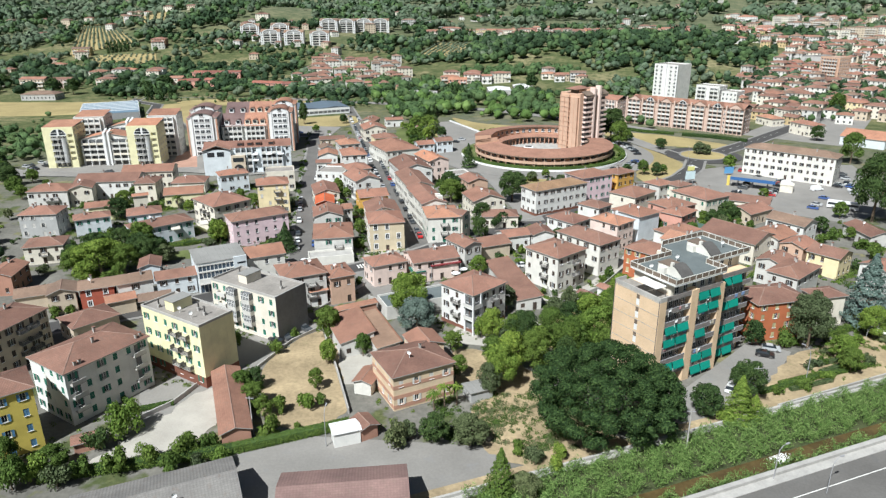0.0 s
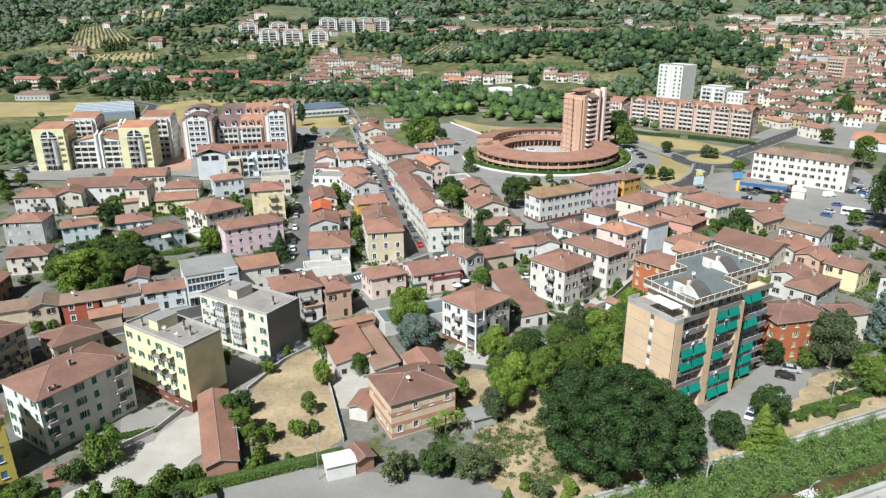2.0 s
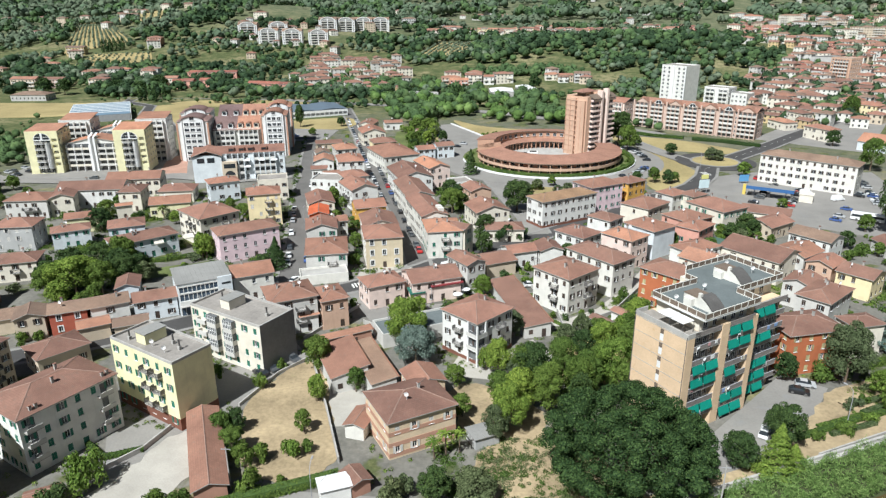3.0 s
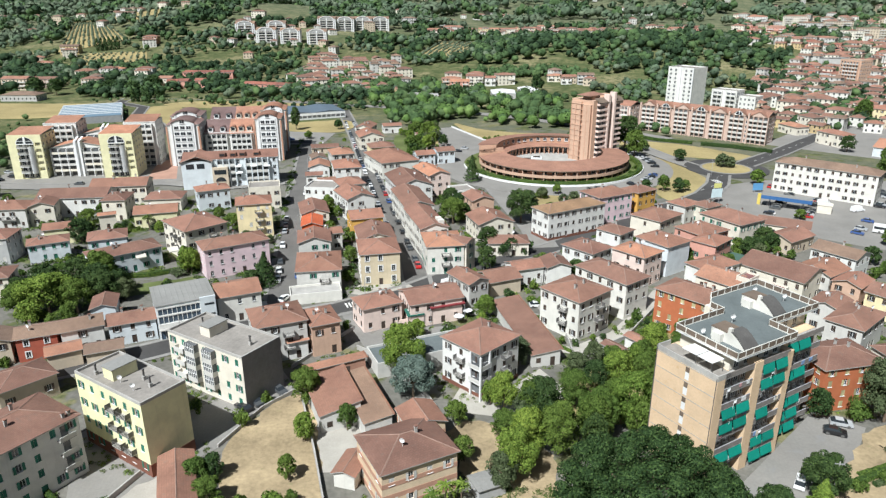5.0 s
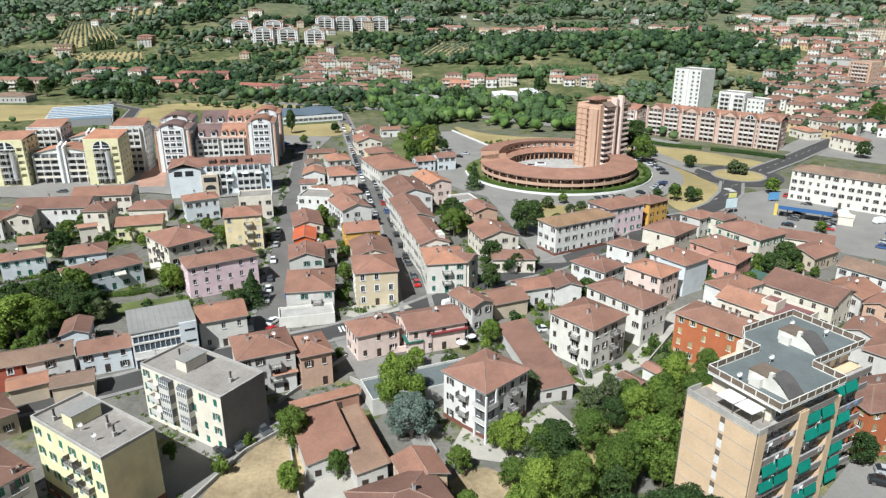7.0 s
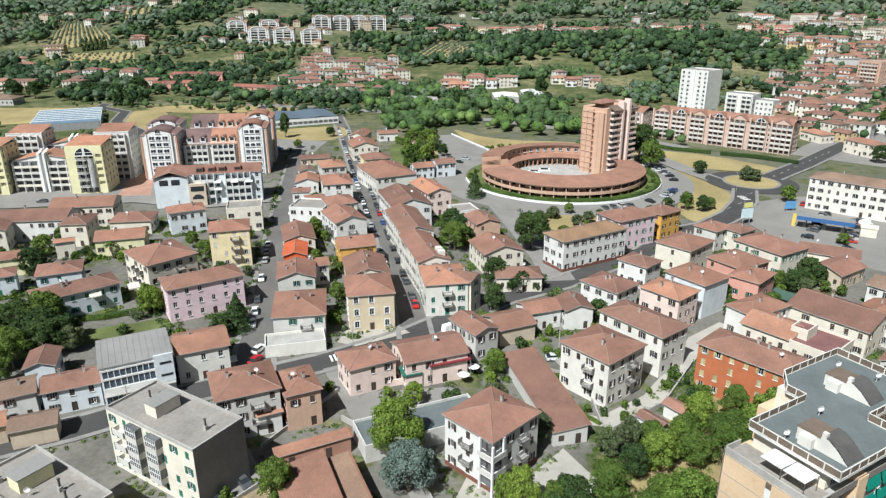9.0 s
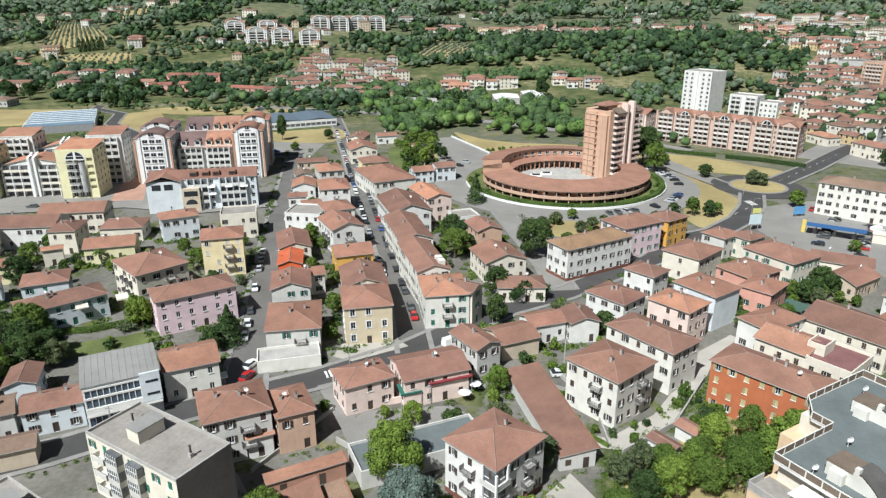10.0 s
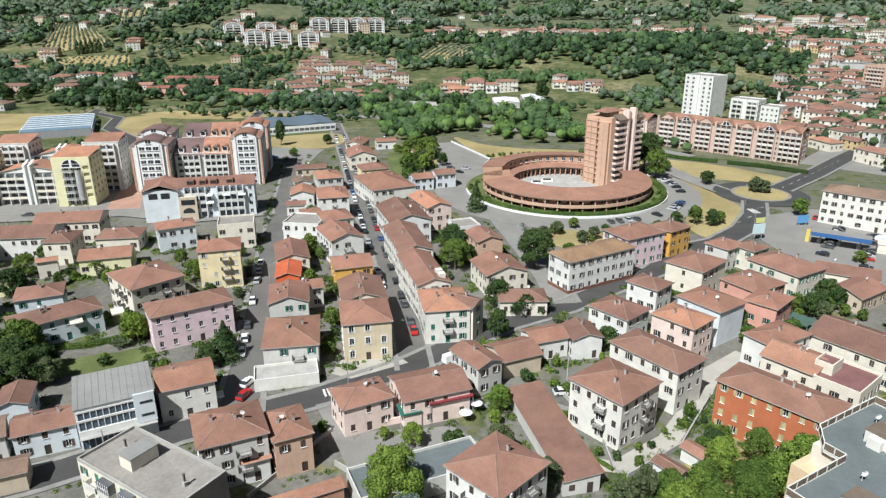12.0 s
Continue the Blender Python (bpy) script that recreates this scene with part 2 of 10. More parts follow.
class Geo:
    """Collects quads and boxes for one mesh."""

    def __init__(self):
        self.V, self.F, self.I, self.U = [], [], [], []

    def face(self, pts, mi=0, uv=None):
        k = len(self.V)
        self.V += [tuple(p) for p in pts]
        self.F.append(tuple(range(k, k + len(pts))))
        self.I.append(mi)
        self.U += uv if uv else [(0, 0)] * len(pts)

    def box(self, x0, x1, y0, y1, z0, z1, mi=0):
        p = [(x0, y0, z0), (x1, y0, z0), (x1, y1, z0), (x0, y1, z0), (x0, y0, z1), (x1, y0, z1), (x1, y1, z1), (x0, y1, z1)]
        for f in ((0, 3, 2, 1), (4, 5, 6, 7), (0, 1, 5, 4), (1, 2, 6, 5), (2, 3, 7, 6), (3, 0, 4, 7)):
            self.face([p[i] for i in f], mi)

    def prism(self, poly, z0, z1, mi=0, top=None):
        """An upright prism on a counter-clockwise outline."""
        n = len(poly)
        for i in range(n):
            a, b = poly[i], poly[(i + 1) % n]
            self.face([(a[0], a[1], z0), (b[0], b[1], z0), (b[0], b[1], z1), (a[0], a[1], z1)], mi)
        self.face([(x, y, z1) for x, y in poly], mi if top is None else top)
        self.face([(x, y, z0) for x, y in reversed(poly)], mi)

    def mesh(self, name, mats, smooth=False):
        seen, V, to = {}, [], []
        for v in self.V:
            k = (round(v[0], 3), round(v[1], 3), round(v[2], 3))
            if k not in seen:
                seen[k] = len(V)
                V.append(v)
            to.append(seen[k])
        F = []
        for f in self.F:
            q = tuple(to[i] for i in f)
            if len(set(q)) < len(q):
                q = tuple(range(len(V), len(V) + len(f)))
                V += [self.V[i] for i in f]
            F.append(q)
        return mesh_of(name, V, F, mats, self.I, self.U, smooth)


CACHE = {}


def window_mesh(w, h):
    key = ("win", round(w, 2), round(h, 2))
    if key not in CACHE:
        g = Geo()
        t = 0.07
        g.box(-w / 2, w / 2, -0.02, 0.05, 0, t)
        g.box(-w / 2, w / 2, -0.02, 0.05, h - t, h)
        for x in (-w / 2 + t / 2, 0, w / 2 - t / 2):
            g.box(x - t / 2, x + t / 2, -0.02, 0.05, t, h - t)
        g.box(-w / 2 - 0.08, w / 2 + 0.08, -0.28, -0.02, -0.07, 0.0)
        g.face([(-w / 2, 0.03, 0), (w / 2, 0.03, 0), (w / 2, 0.03, h), (-w / 2, 0.03, h)], 1)
        CACHE[key] = g.mesh("window", [M_WHITE, M_GLASS])
    return CACHE[key]


def surround_mesh(w, h):
    key = ("surround", round(w, 2), round(h, 2))
    if key not in CACHE:
        g = Geo()
        for x0, x1, z0, z1 in ((-w / 2 - 0.22, -w / 2, -0.2, h + 0.25), (w / 2, w / 2 + 0.22, -0.2, h + 0.25), (-w / 2, w / 2, h, h + 0.25), (-w / 2, w / 2, -0.2, 0)):
            g.box(x0, x1, -0.06, 0.0, z0, z1)
        CACHE[key] = g.mesh("surround", [M_WHITE])
    return CACHE[key]


def leaf_mesh(w, h, colour):
    """One shutter leaf with a sunk field, standing on its lower left corner."""
    key = ("leaf", round(w, 2), round(h, 2), colour)
    if key not in CACHE:
        g = Geo()
        x0, x1, z0, z1 = 0.06, w - 0.06, 0.08, h - 0.08
        o = [(0, -0.045, 0), (w, -0.045, 0), (w, -0.045, h), (0, -0.045, h)]
        i = [(x0, -0.02, z0), (x1, -0.02, z0), (x1, -0.02, z1), (x0, -0.02, z1)]
        b = [(x, 0, z) for x, _, z in o]
        F = [(0, 1, 5, 4), (1, 2, 6, 5), (2, 3, 7, 6), (3, 0, 4, 7), (4, 5, 6, 7), (1, 0, 8, 9), (2, 1, 9, 10), (3, 2, 10, 11), (0, 3, 11, 8)]
        CACHE[key] = mesh_of("shutter", o + i + b, F, [M_SHUT[colour]])
    return CACHE[key]


def far_window_mesh(w, h, colour, is_open):
    """A window with its shutters in one piece, for houses farther off."""
    key = ("farwin", round(w, 2), round(h, 2), colour, is_open)
    if key not in CACHE:
        g = Geo()
        g.face([(-w / 2, 0.02, 0), (w / 2, 0.02, 0), (w / 2, 0.02, h), (-w / 2, 0.02, h)], 1)
        g.box(-0.04, 0.04, -0.03, 0.02, 0, h)
        g.box(-w / 2 - 0.08, w / 2 + 0.08, -0.26, 0.0, -0.07, 0.0)
        for x in ((-w, w / 2) if is_open else (-w / 2, 0)):
            y = -0.2 if is_open else -0.06
            g.box(x + 0.02, x + w / 2 - 0.02, y - 0.04, y, 0, h, 2)
        CACHE[key] = g.mesh("window", [M_WHITE, M_GLASS, M_SHUT[colour]])
    return CACHE[key]


def shutters_on(parent, w, h, colour, is_open):
    leaf = leaf_mesh(w / 2 - 0.02, h, colour)
    for x in ((-w, w / 2 + 0.02) if is_open else (-w / 2, 0.01)):
        child("shutter", leaf, parent, pose(x, -0.205 if is_open else -0.06, 0))


def facade(g, o, u, nrm, length, z0, z1, wins, mi=0, deep=0.2):
    """A wall face with recessed openings. o: corner, u: direction along it, nrm: outward."""
    xs = sorted({0.0, length, *[w[0] for w in wins], *[w[1] for w in wins]})
    zs = sorted({z0, z1, *[w[2] for w in wins], *[w[3] for w in wins]})

    def P(x, z, y=0.0):
        return (o[0] + u[0] * x - nrm[0] * y, o[1] + u[1] * x - nrm[1] * y, z)
    # rows of solid wall are kept whole
    for k in range(len(zs) - 1):
        za, zb = zs[k], zs[k + 1]
        zm = (za + zb) / 2
        row = sorted((w[0], w[1]) for w in wins if w[2] < zm < w[3])
        x = 0.0
        for a, b in row + [(length, length)]:
            if a > x + 1e-4:
                g.face([P(x, za), P(a, za), P(a, zb), P(x, zb)], mi)
            x = max(x, b)
    for a, b, c, d in wins:
        g.face([P(a, c), P(b, c), P(b, c, deep), P(a, c, deep)], mi)
        g.face([P(a, d, deep), P(b, d, deep), P(b, d), P(a, d)], mi)
        g.face([P(a, c), P(a, c, deep), P(a, d, deep), P(a, d)], mi)
        g.face([P(b, c, deep), P(b, c), P(b, d), P(b, d, deep)], mi)


def roof_geo(kind, w, d, h, over=0.5, slope=0.34):
    """Roof solids: uv in metres, u along the eaves, v up the slope. Returns (geo, ridge height)."""
    g = Geo()
    g.caps = Geo()
    W, D, t = w / 2, d / 2, 0.16

    def slab(pts):
        a, b = Vector(pts[0]), Vector(pts[1])
        e = (b - a).normalized()
        nv = Vector((0, 0, 0))
        for i in range(len(pts)):
            nv += Vector(pts[i]).cross(Vector(pts[(i + 1) % len(pts)]))
        s = nv.normalized().cross(e)
        g.face(pts, 0, [((Vector(p) - a).dot(e), (Vector(p) - a).dot(s)) for p in pts])
    if kind == "h":
        r = min(W, D)
        z = h + r * slope
        if W >= D:
            r0, r1 = (-(W - r), 0, z), (W - r, 0, z)
            top = [[(-W, -D, h), (W, -D, h), r1, r0], [(W, -D, h), (W, D, h), r1], [(W, D, h), (-W, D, h), r0, r1], [(-W, D, h), (-W, -D, h), r0]]
        else:
            r0, r1 = (0, -(D - r), z), (0, D - r, z)
            top = [[(-W, -D, h), (W, -D, h), r0], [(W, -D, h), (W, D, h), r1, r0], [(W, D, h), (-W, D, h), r1], [(-W, D, h), (-W, -D, h), r0, r1]]
        ridges = [((-W, -D, h), r0), ((W, -D, h), r1 if W >= D else r0), (r0, r1), ((W, D, h), r1), ((-W, D, h), r0 if W >= D else r1)]
    else:
        if kind == "g" and W >= D:
            z = h + D * slope
            r0, r1 = (-W, 0, z), (W, 0, z)
            top = [[(-W, -D, h), (W, -D, h), r1, r0], [(W, D, h), (-W, D, h), r0, r1]]
        else:
            z = h + W * slope
            r0, r1 = (0, -D, z), (0, D, z)
            top = [[(W, -D, h), (W, D, h), r1, r0], [(-W, D, h), (-W, -D, h), r0, r1]]
        ridges = [(r0, r1)]
    for f in top:
        slab(f)
        low = [(p[0], p[1], p[2] - t) for p in f]
        g.face(list(reversed(low)), 1)
        for i in range(len(f)):
            a, b = f[i], f[(i + 1) % len(f)]
            if kind == "h" and i > 0:
                continue
            g.face([(a[0], a[1], a[2] - t), (b[0], b[1], b[2] - t), b, a], 1)
    for a, b in ridges:
        a, b = Vector(a), Vector(b)
        if (b - a).length < 0.3:
            continue
        e = (b - a).normalized()
        s = e.cross(Vector((0, 0, 1))).normalized() * 0.13
        up = Vector((0, 0, 0.10))
        g.caps.face([a - s, b - s, b + up, a + up])
        g.caps.face([b + s, a + s, a + up, b + up])
    return g, z


def chimney_mesh():
    if "chim" not in CACHE:
        g = Geo()
        g.box(-0.22, 0.22, -0.22, 0.22, -0.8, 0.7)
        g.box(-0.29, 0.29, -0.29, 0.29, 0.7, 0.77)
        for x in (-0.22, 0.16):
            for y in (-0.22, 0.16):
                g.box(x, x + 0.06, y, y + 0.06, 0.77, 0.95)
        g.box(-0.31, 0.31, -0.31, 0.31, 0.95, 1.02, 1)
        CACHE["chim"] = g.mesh("chimney", [M_CONC, ROOF_MAT["rose"]])
    return CACHE["chim"]


def flue_mesh():
    if "flue" not in CACHE:
        g = Geo()
        g.box(-0.3, 0.3, -0.3, 0.3, -0.6, 0.25)
        g.box(-0.13, 0.13, -0.13, 0.13, 0.25, 1.5, 1)
        g.box(-0.2, 0.2, -0.2, 0.2, 1.5, 1.62, 1)
        CACHE["flue"] = g.mesh("flue", [M_CONC, M_RAIL])
    return CACHE["flue"]


def dish_mesh():
    if "dish" not in CACHE:
        g = Geo()
        n, R = 12, 0.45
        ring = [(R * math.cos(2 * math.pi * i / n), -0.25, 1.3 + R * math.sin(2 * math.pi * i / n)) for i in range(n)]
        for i in range(n):
            g.face([ring[i], ring[(i + 1) % n], (0, -0.05, 1.25)])
            g.face([ring[(i + 1) % n], ring[i], (0, -0.02, 1.22)])
        g.box(-0.03, 0.03, -0.03, 0.03, -0.4, 1.25)
        g.box(-0.015, 0.015, -0.55, -0.05, 1.05, 1.08)
        CACHE["dish"] = g.mesh("satellite_dish", [M_WHITE])
    return CACHE["dish"]


def balcony_mesh(w, dep=1.1):
    key = ("balc", round(w, 1), dep)
    if key not in CACHE:
        g = Geo()
        g.box(-w / 2, w / 2, -dep, 0, -0.16, 0)
        CACHE[key] = g.mesh("balcony", [M_CONC])
    return CACHE[key]


def railing_mesh(w, dep=1.1):
    """Front of bars between two rails, joined at their corners, and two side panels."""
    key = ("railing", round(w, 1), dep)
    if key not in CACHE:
        g = Geo()
        k = int(w / 0.24)
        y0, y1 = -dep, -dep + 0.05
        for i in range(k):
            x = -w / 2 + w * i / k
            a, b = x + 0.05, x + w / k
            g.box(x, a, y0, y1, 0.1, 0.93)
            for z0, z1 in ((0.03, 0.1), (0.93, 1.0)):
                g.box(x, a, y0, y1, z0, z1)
                g.box(a, b, y0, y1, z0, z1)
        for x in (-w / 2, w / 2 - 0.04):
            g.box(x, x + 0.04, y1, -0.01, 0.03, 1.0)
        CACHE[key] = g.mesh("railing", [M_RAIL])
    return CACHE[key]


def add_balcony(ob, w, m):
    slab = child("balcony", balcony_mesh(w), ob, m)
    child("railing", railing_mesh(w), slab, label="dark metal railing")
    return slab


EYE = Vector((-2, 30, 79))


def place_on(o, u, nrm, x, z, deep=0.0):
    """Matrix on a facade: local x along it, local -y outward."""
    return Matrix(((u[0], -nrm[0], 0, o[0] + u[0] * x - nrm[0] * deep), (u[1], -nrm[1], 0, o[1] + u[1] * x - nrm[1] * deep), (0, 0, 1, z), (0, 0, 0, 1)))


def house(x, y, rot, w, d, h, floors, roof, wall, shutters, balcony, tile, label, seed, win=(0.95, 1.45), pitch=2.9, blank=(), base=0.0, trim=False):
    """A small town building on its own base: eaves outline w by d, eaves height h."""
    rnd = random.Random(seed)
    HOUSES.append((x, y, rot, w, d))
    m = pose(x, y, 0, 0, 0, rot)
    ob = empty("house", m, label, "house")
    over = 0.45 if roof != "f" else 0.0
    W, D = w / 2 - over, d / 2 - over
    wallmat = WALL_MAT[wall]
    g = Geo()
    top = h if roof == "f" else h - 0.05
    sides = [((-W, -D), (1, 0), (0, -1), 2 * W), ((W, -D), (0, 1), (1, 0), 2 * D), ((W, D), (-1, 0), (0, 1), 2 * W), ((-W, D), (0, -1), (-1, 0), 2 * D)]
    to_eye = (m.inverted() @ EYE)
    fit_n = max(1, floors)
    fh = h / fit_n
    wh = min(win[1], fh * 0.55)
    blanks = rnd.random()
    for si, (o, u, nrm, length) in enumerate(sides):
        mid = Vector((o[0] + u[0] * length / 2, o[1] + u[1] * length / 2, 0))
        facing = (to_eye - mid).normalized().dot(Vector((*nrm, 0)))
        wins = []
        if shutters != "none" and facing > 0.02 and length > 3.5 and si not in blank:
            cols = max(1, int(length / pitch))
            for f in range(fit_n):
                for c in range(cols):
                    cx = length * (c + 0.5) / cols
                    z = f * fh + fh * 0.32
                    if f == 0 and c == cols // 2 and si == 0:
                        wins.append((cx - 0.55, cx + 0.55, 0.08, 2.15, "door"))
                    elif rnd.random() < 0.9:
                        wins.append((cx - win[0] / 2, cx + win[0] / 2, z, z + wh, "win"))
        facade(g, o, u, nrm, length, -0.4, top, [q[:4] for q in wins])
        has_balc = set()
        if balcony and facing > 0.25 and wins:
            cols = max(1, int(length / pitch))
            for bc in {cols // 2, max(0, cols - 2)} if length > 12 else {cols // 2}:
                for f in range(1, fit_n):
                    bx, bz = length * (bc + 0.5) / cols, f * fh + 0.02
                    add_balcony(ob, 2.6, place_on(o, u, nrm, bx, bz))
        for a, b, c, e, kind in wins:
            q = place_on(o, u, nrm, (a + b) / 2, c, 0.14)
            if kind == "door" and shutters == "glass":
                child("door", leaf_mesh(b - a, e - c, "brown"), ob, q @ pose(-(b - a) / 2, 0, 0))
                continue
            if kind == "door":
                child("door", leaf_mesh(b - a, e - c, shutters), ob, q @ pose(-(b - a) / 2, 0, 0))
                continue
            if shutters == "glass":
                child("window", window_mesh(b - a, e - c), ob, q)
                continue
            if math.hypot(x + 5, y - 60) > 150 and not trim:
                child("window", far_window_mesh(b - a, e - c, shutters, rnd.random() > 0.5), ob, q)
                continue
            wo = child("window", window_mesh(b - a, e - c), ob, q)
            if trim:
                child("surround", surround_mesh(b - a, e - c), wo, pose(0, -0.14, 0), "white window surround")
                continue
            shutters_on(wo, b - a, e - c, shutters, rnd.random() > 0.5)
    g.face([(-W, -D, top), (W, -D, top), (W, D, top), (-W, D, top)], 0) if roof != "f" else None
    if roof == "f":
        p = 0.55
        deck = Geo()
        if tile in ("sheet", "white"):
            n = max(3, int(w / 1.2))
            xs = [-W - 0.3]
            for k in range(n):
                x0 = -W + 2 * W * (k + 0.5) / n
                xs += [x0 - 0.05, x0 - 0.03, x0 + 0.03, x0 + 0.05]
            xs.append(W + 0.3)
            zs = [top + 0.14] + [top + 0.14, top + 0.2, top + 0.2, top + 0.14] * n + [top + 0.14]
            for (xa, za), (xb, zb) in zip(zip(xs, zs), zip(xs[1:], zs[1:])):
                deck.face([(xa, -D - 0.3, za), (xb, -D - 0.3, zb), (xb, D + 0.3, zb), (xa, D + 0.3, za)])
                deck.face([(xa, -D - 0.3, top), (xb, -D - 0.3, top), (xb, -D - 0.3, zb), (xa, -D - 0.3, za)])
                deck.face([(xb, D + 0.3, top), (xa, D + 0.3, top), (xa, D + 0.3, za), (xb, D + 0.3, zb)])
            deck.face([(xs[-1], -D - 0.3, top), (xs[-1], D + 0.3, top), (xs[-1], D + 0.3, zs[-1]), (xs[-1], -D - 0.3, zs[-1])])
            deck.face([(xs[0], D + 0.3, top), (xs[0], -D - 0.3, top), (xs[0], -D - 0.3, zs[0]), (xs[0], D + 0.3, zs[0])])
        else:
            rim = Geo() if floors > 3 else g
            rim.box(-W, W, -D, -D + 0.25, top, top + p)
            rim.box(-W, W, D - 0.25, D, top, top + p)
            rim.box(-W, -W + 0.25, -D + 0.25, D - 0.25, top, top + p)
            rim.box(W - 0.25, W, -D + 0.25, D - 0.25, top, top + p)
            if floors > 3:
                child("parapet", rim.mesh("parapet", [M_CONC]), ob, label="weathered concrete parapet")
            deck.box(-W + 0.25, W - 0.25, -D + 0.25, D - 0.25, top - 0.2, top + 0.05)
        child("roof", deck.mesh("roof", [{"sheet": M_METALROOF, "white": M_WHITE, "maroon": M_MAROON, "deck": M_DECK, "pale": M_CONC}.get(tile, M_FLAT)]), ob, label="flat grey roof deck")
        ridge = top
    else:
        if roof == "g":
            along_x = w >= d
            slope = 0.34
            zr = h + (min(w, d) / 2) * slope
            for s in (-1, 1):
                if along_x:
                    z0 = h + 0.45 * slope
                    pts = [(s * W, -D, top), (s * W, D, top), (s * W, D, z0 - 0.17), (s * W, 0, zr - 0.17), (s * W, -D, z0 - 0.17)]
                else:
                    z0 = h + 0.45 * slope
                    pts = [(W, s * D, top), (-W, s * D, top), (-W, s * D, z0 - 0.17), (0, s * D, zr - 0.17), (W, s * D, z0 - 0.17)]
                g.face(pts if s > 0 else list(reversed(pts)), 0)
        rgeo, ridge = roof_geo(roof, w, d, h)
        child("roof", rgeo.mesh("roof", [ROOF_MAT[tile], M_CONC]), ob, label="ribbed sheet roof" if tile in ("maroon", "grey") else "clay tiled roof")
        if math.hypot(x + 5, y - 60) < 260 and tile not in ("maroon", "grey"):
            child("ridge_tiles", rgeo.caps.mesh("ridge_tiles", [M_RIDGE]), ob, label="mortared ridge tiles")
        for k in range(rnd.randint(1, 2) if w * d > 60 and floors > 1 else 0):
            cx, cy = rnd.uniform(-0.55, 0.55) * W, rnd.uniform(-0.4, 0.4) * D
            if roof == "h":
                zz = h + 0.34 * min(w / 2 - abs(cx), d / 2 - abs(cy), min(w, d) / 2)
            else:
                zz = h + 0.34 * ((d / 2 - abs(cy)) if w >= d else (w / 2 - abs(cx)))
            child("chimney", chimney_mesh(), ob, pose(cx, cy, zz + 0.3, 0, 0, 0))
        if rnd.random() < 0.4 and w * d > 60:
            cx, cy = rnd.uniform(-0.5, 0.5) * W, rnd.uniform(-0.5, 0.0) * D
            zz = h + 0.34 * (min(w / 2 - abs(cx), d / 2 - abs(cy)) if roof == "h" else ((d / 2 - abs(cy)) if w >= d else (w / 2 - abs(cx))))
            child("satellite_dish", dish_mesh(), ob, pose(cx, cy, zz, 0, 0, -rot + rnd.uniform(-30, 30)))
    child("wall", g.mesh("wall", [wallmat]), ob)
    if base:
        b = Geo()
        b.prism([(-W - 0.05, -D - 0.05), (W + 0.05, -D - 0.05), (W + 0.05, D + 0.05), (-W - 0.05, D + 0.05)], -0.3, base)
        child("plinth", b.mesh("plinth", [WALL_MAT["dark_brick"]]), ob, label="dark red brick ground floor")
    if wall == "striped":
        for z in (0.4, 2.6, 4.9):
            b = Geo()
            b.prism([(-W - 0.04, -D - 0.04), (W + 0.04, -D - 0.04), (W + 0.04, D + 0.04), (-W - 0.04, D + 0.04)], z, z + 0.9)
            child("brick_band", b.mesh("brick_band", [WALL_MAT["terracotta"]]), ob, label="rose brick band")
    if roof == "f" and w * d > 100 and floors > 3:
        hut = Geo()
        hw = 2.4
        hut.box(-hw, hw, D * 0.1, D * 0.1 + 3.0, h, h + 2.3)
        hut.box(-hw - 0.2, hw + 0.2, D * 0.1 - 0.2, D * 0.1 + 3.2, h + 2.3, h + 2.45, 1)
        child("stair_house", hut.mesh("stair_house", [wallmat, M_METALROOF]), ob, label="small rooftop stair house")
        for k in range(3):
            child("flue", flue_mesh(), ob, pose(rnd.uniform(-0.7, 0.7) * W, rnd.uniform(-0.8, 0.8) * D, h + 0.6), label="dark metal flue on the roof")
        for k in range(2):
            child("satellite_dish", dish_mesh(), ob, pose(rnd.uniform(-0.7, 0.7) * W, rnd.uniform(-0.8, 0.8) * D, h, 0, 0, -rot + 20))
    return ob


# ---- ground ----
def hill(x, y):
    """Height of the land: flat town, a wooded rise behind it, long slopes beyond."""
    z = 0.0
    t = max(0.0, (y - 560) / 900)
    z += 40 * t * t * (3 - 2 * min(t, 1)) if t < 1 else 40 + (y - 1460) * 0.10
    z += 26 * math.exp(-(((x - 180) / 240) ** 2 + ((y - 820) / 120) ** 2))
    z += 40 * math.exp(-(((x + 420) / 260) ** 2 + ((y - 1150) / 250) ** 2))
    return z


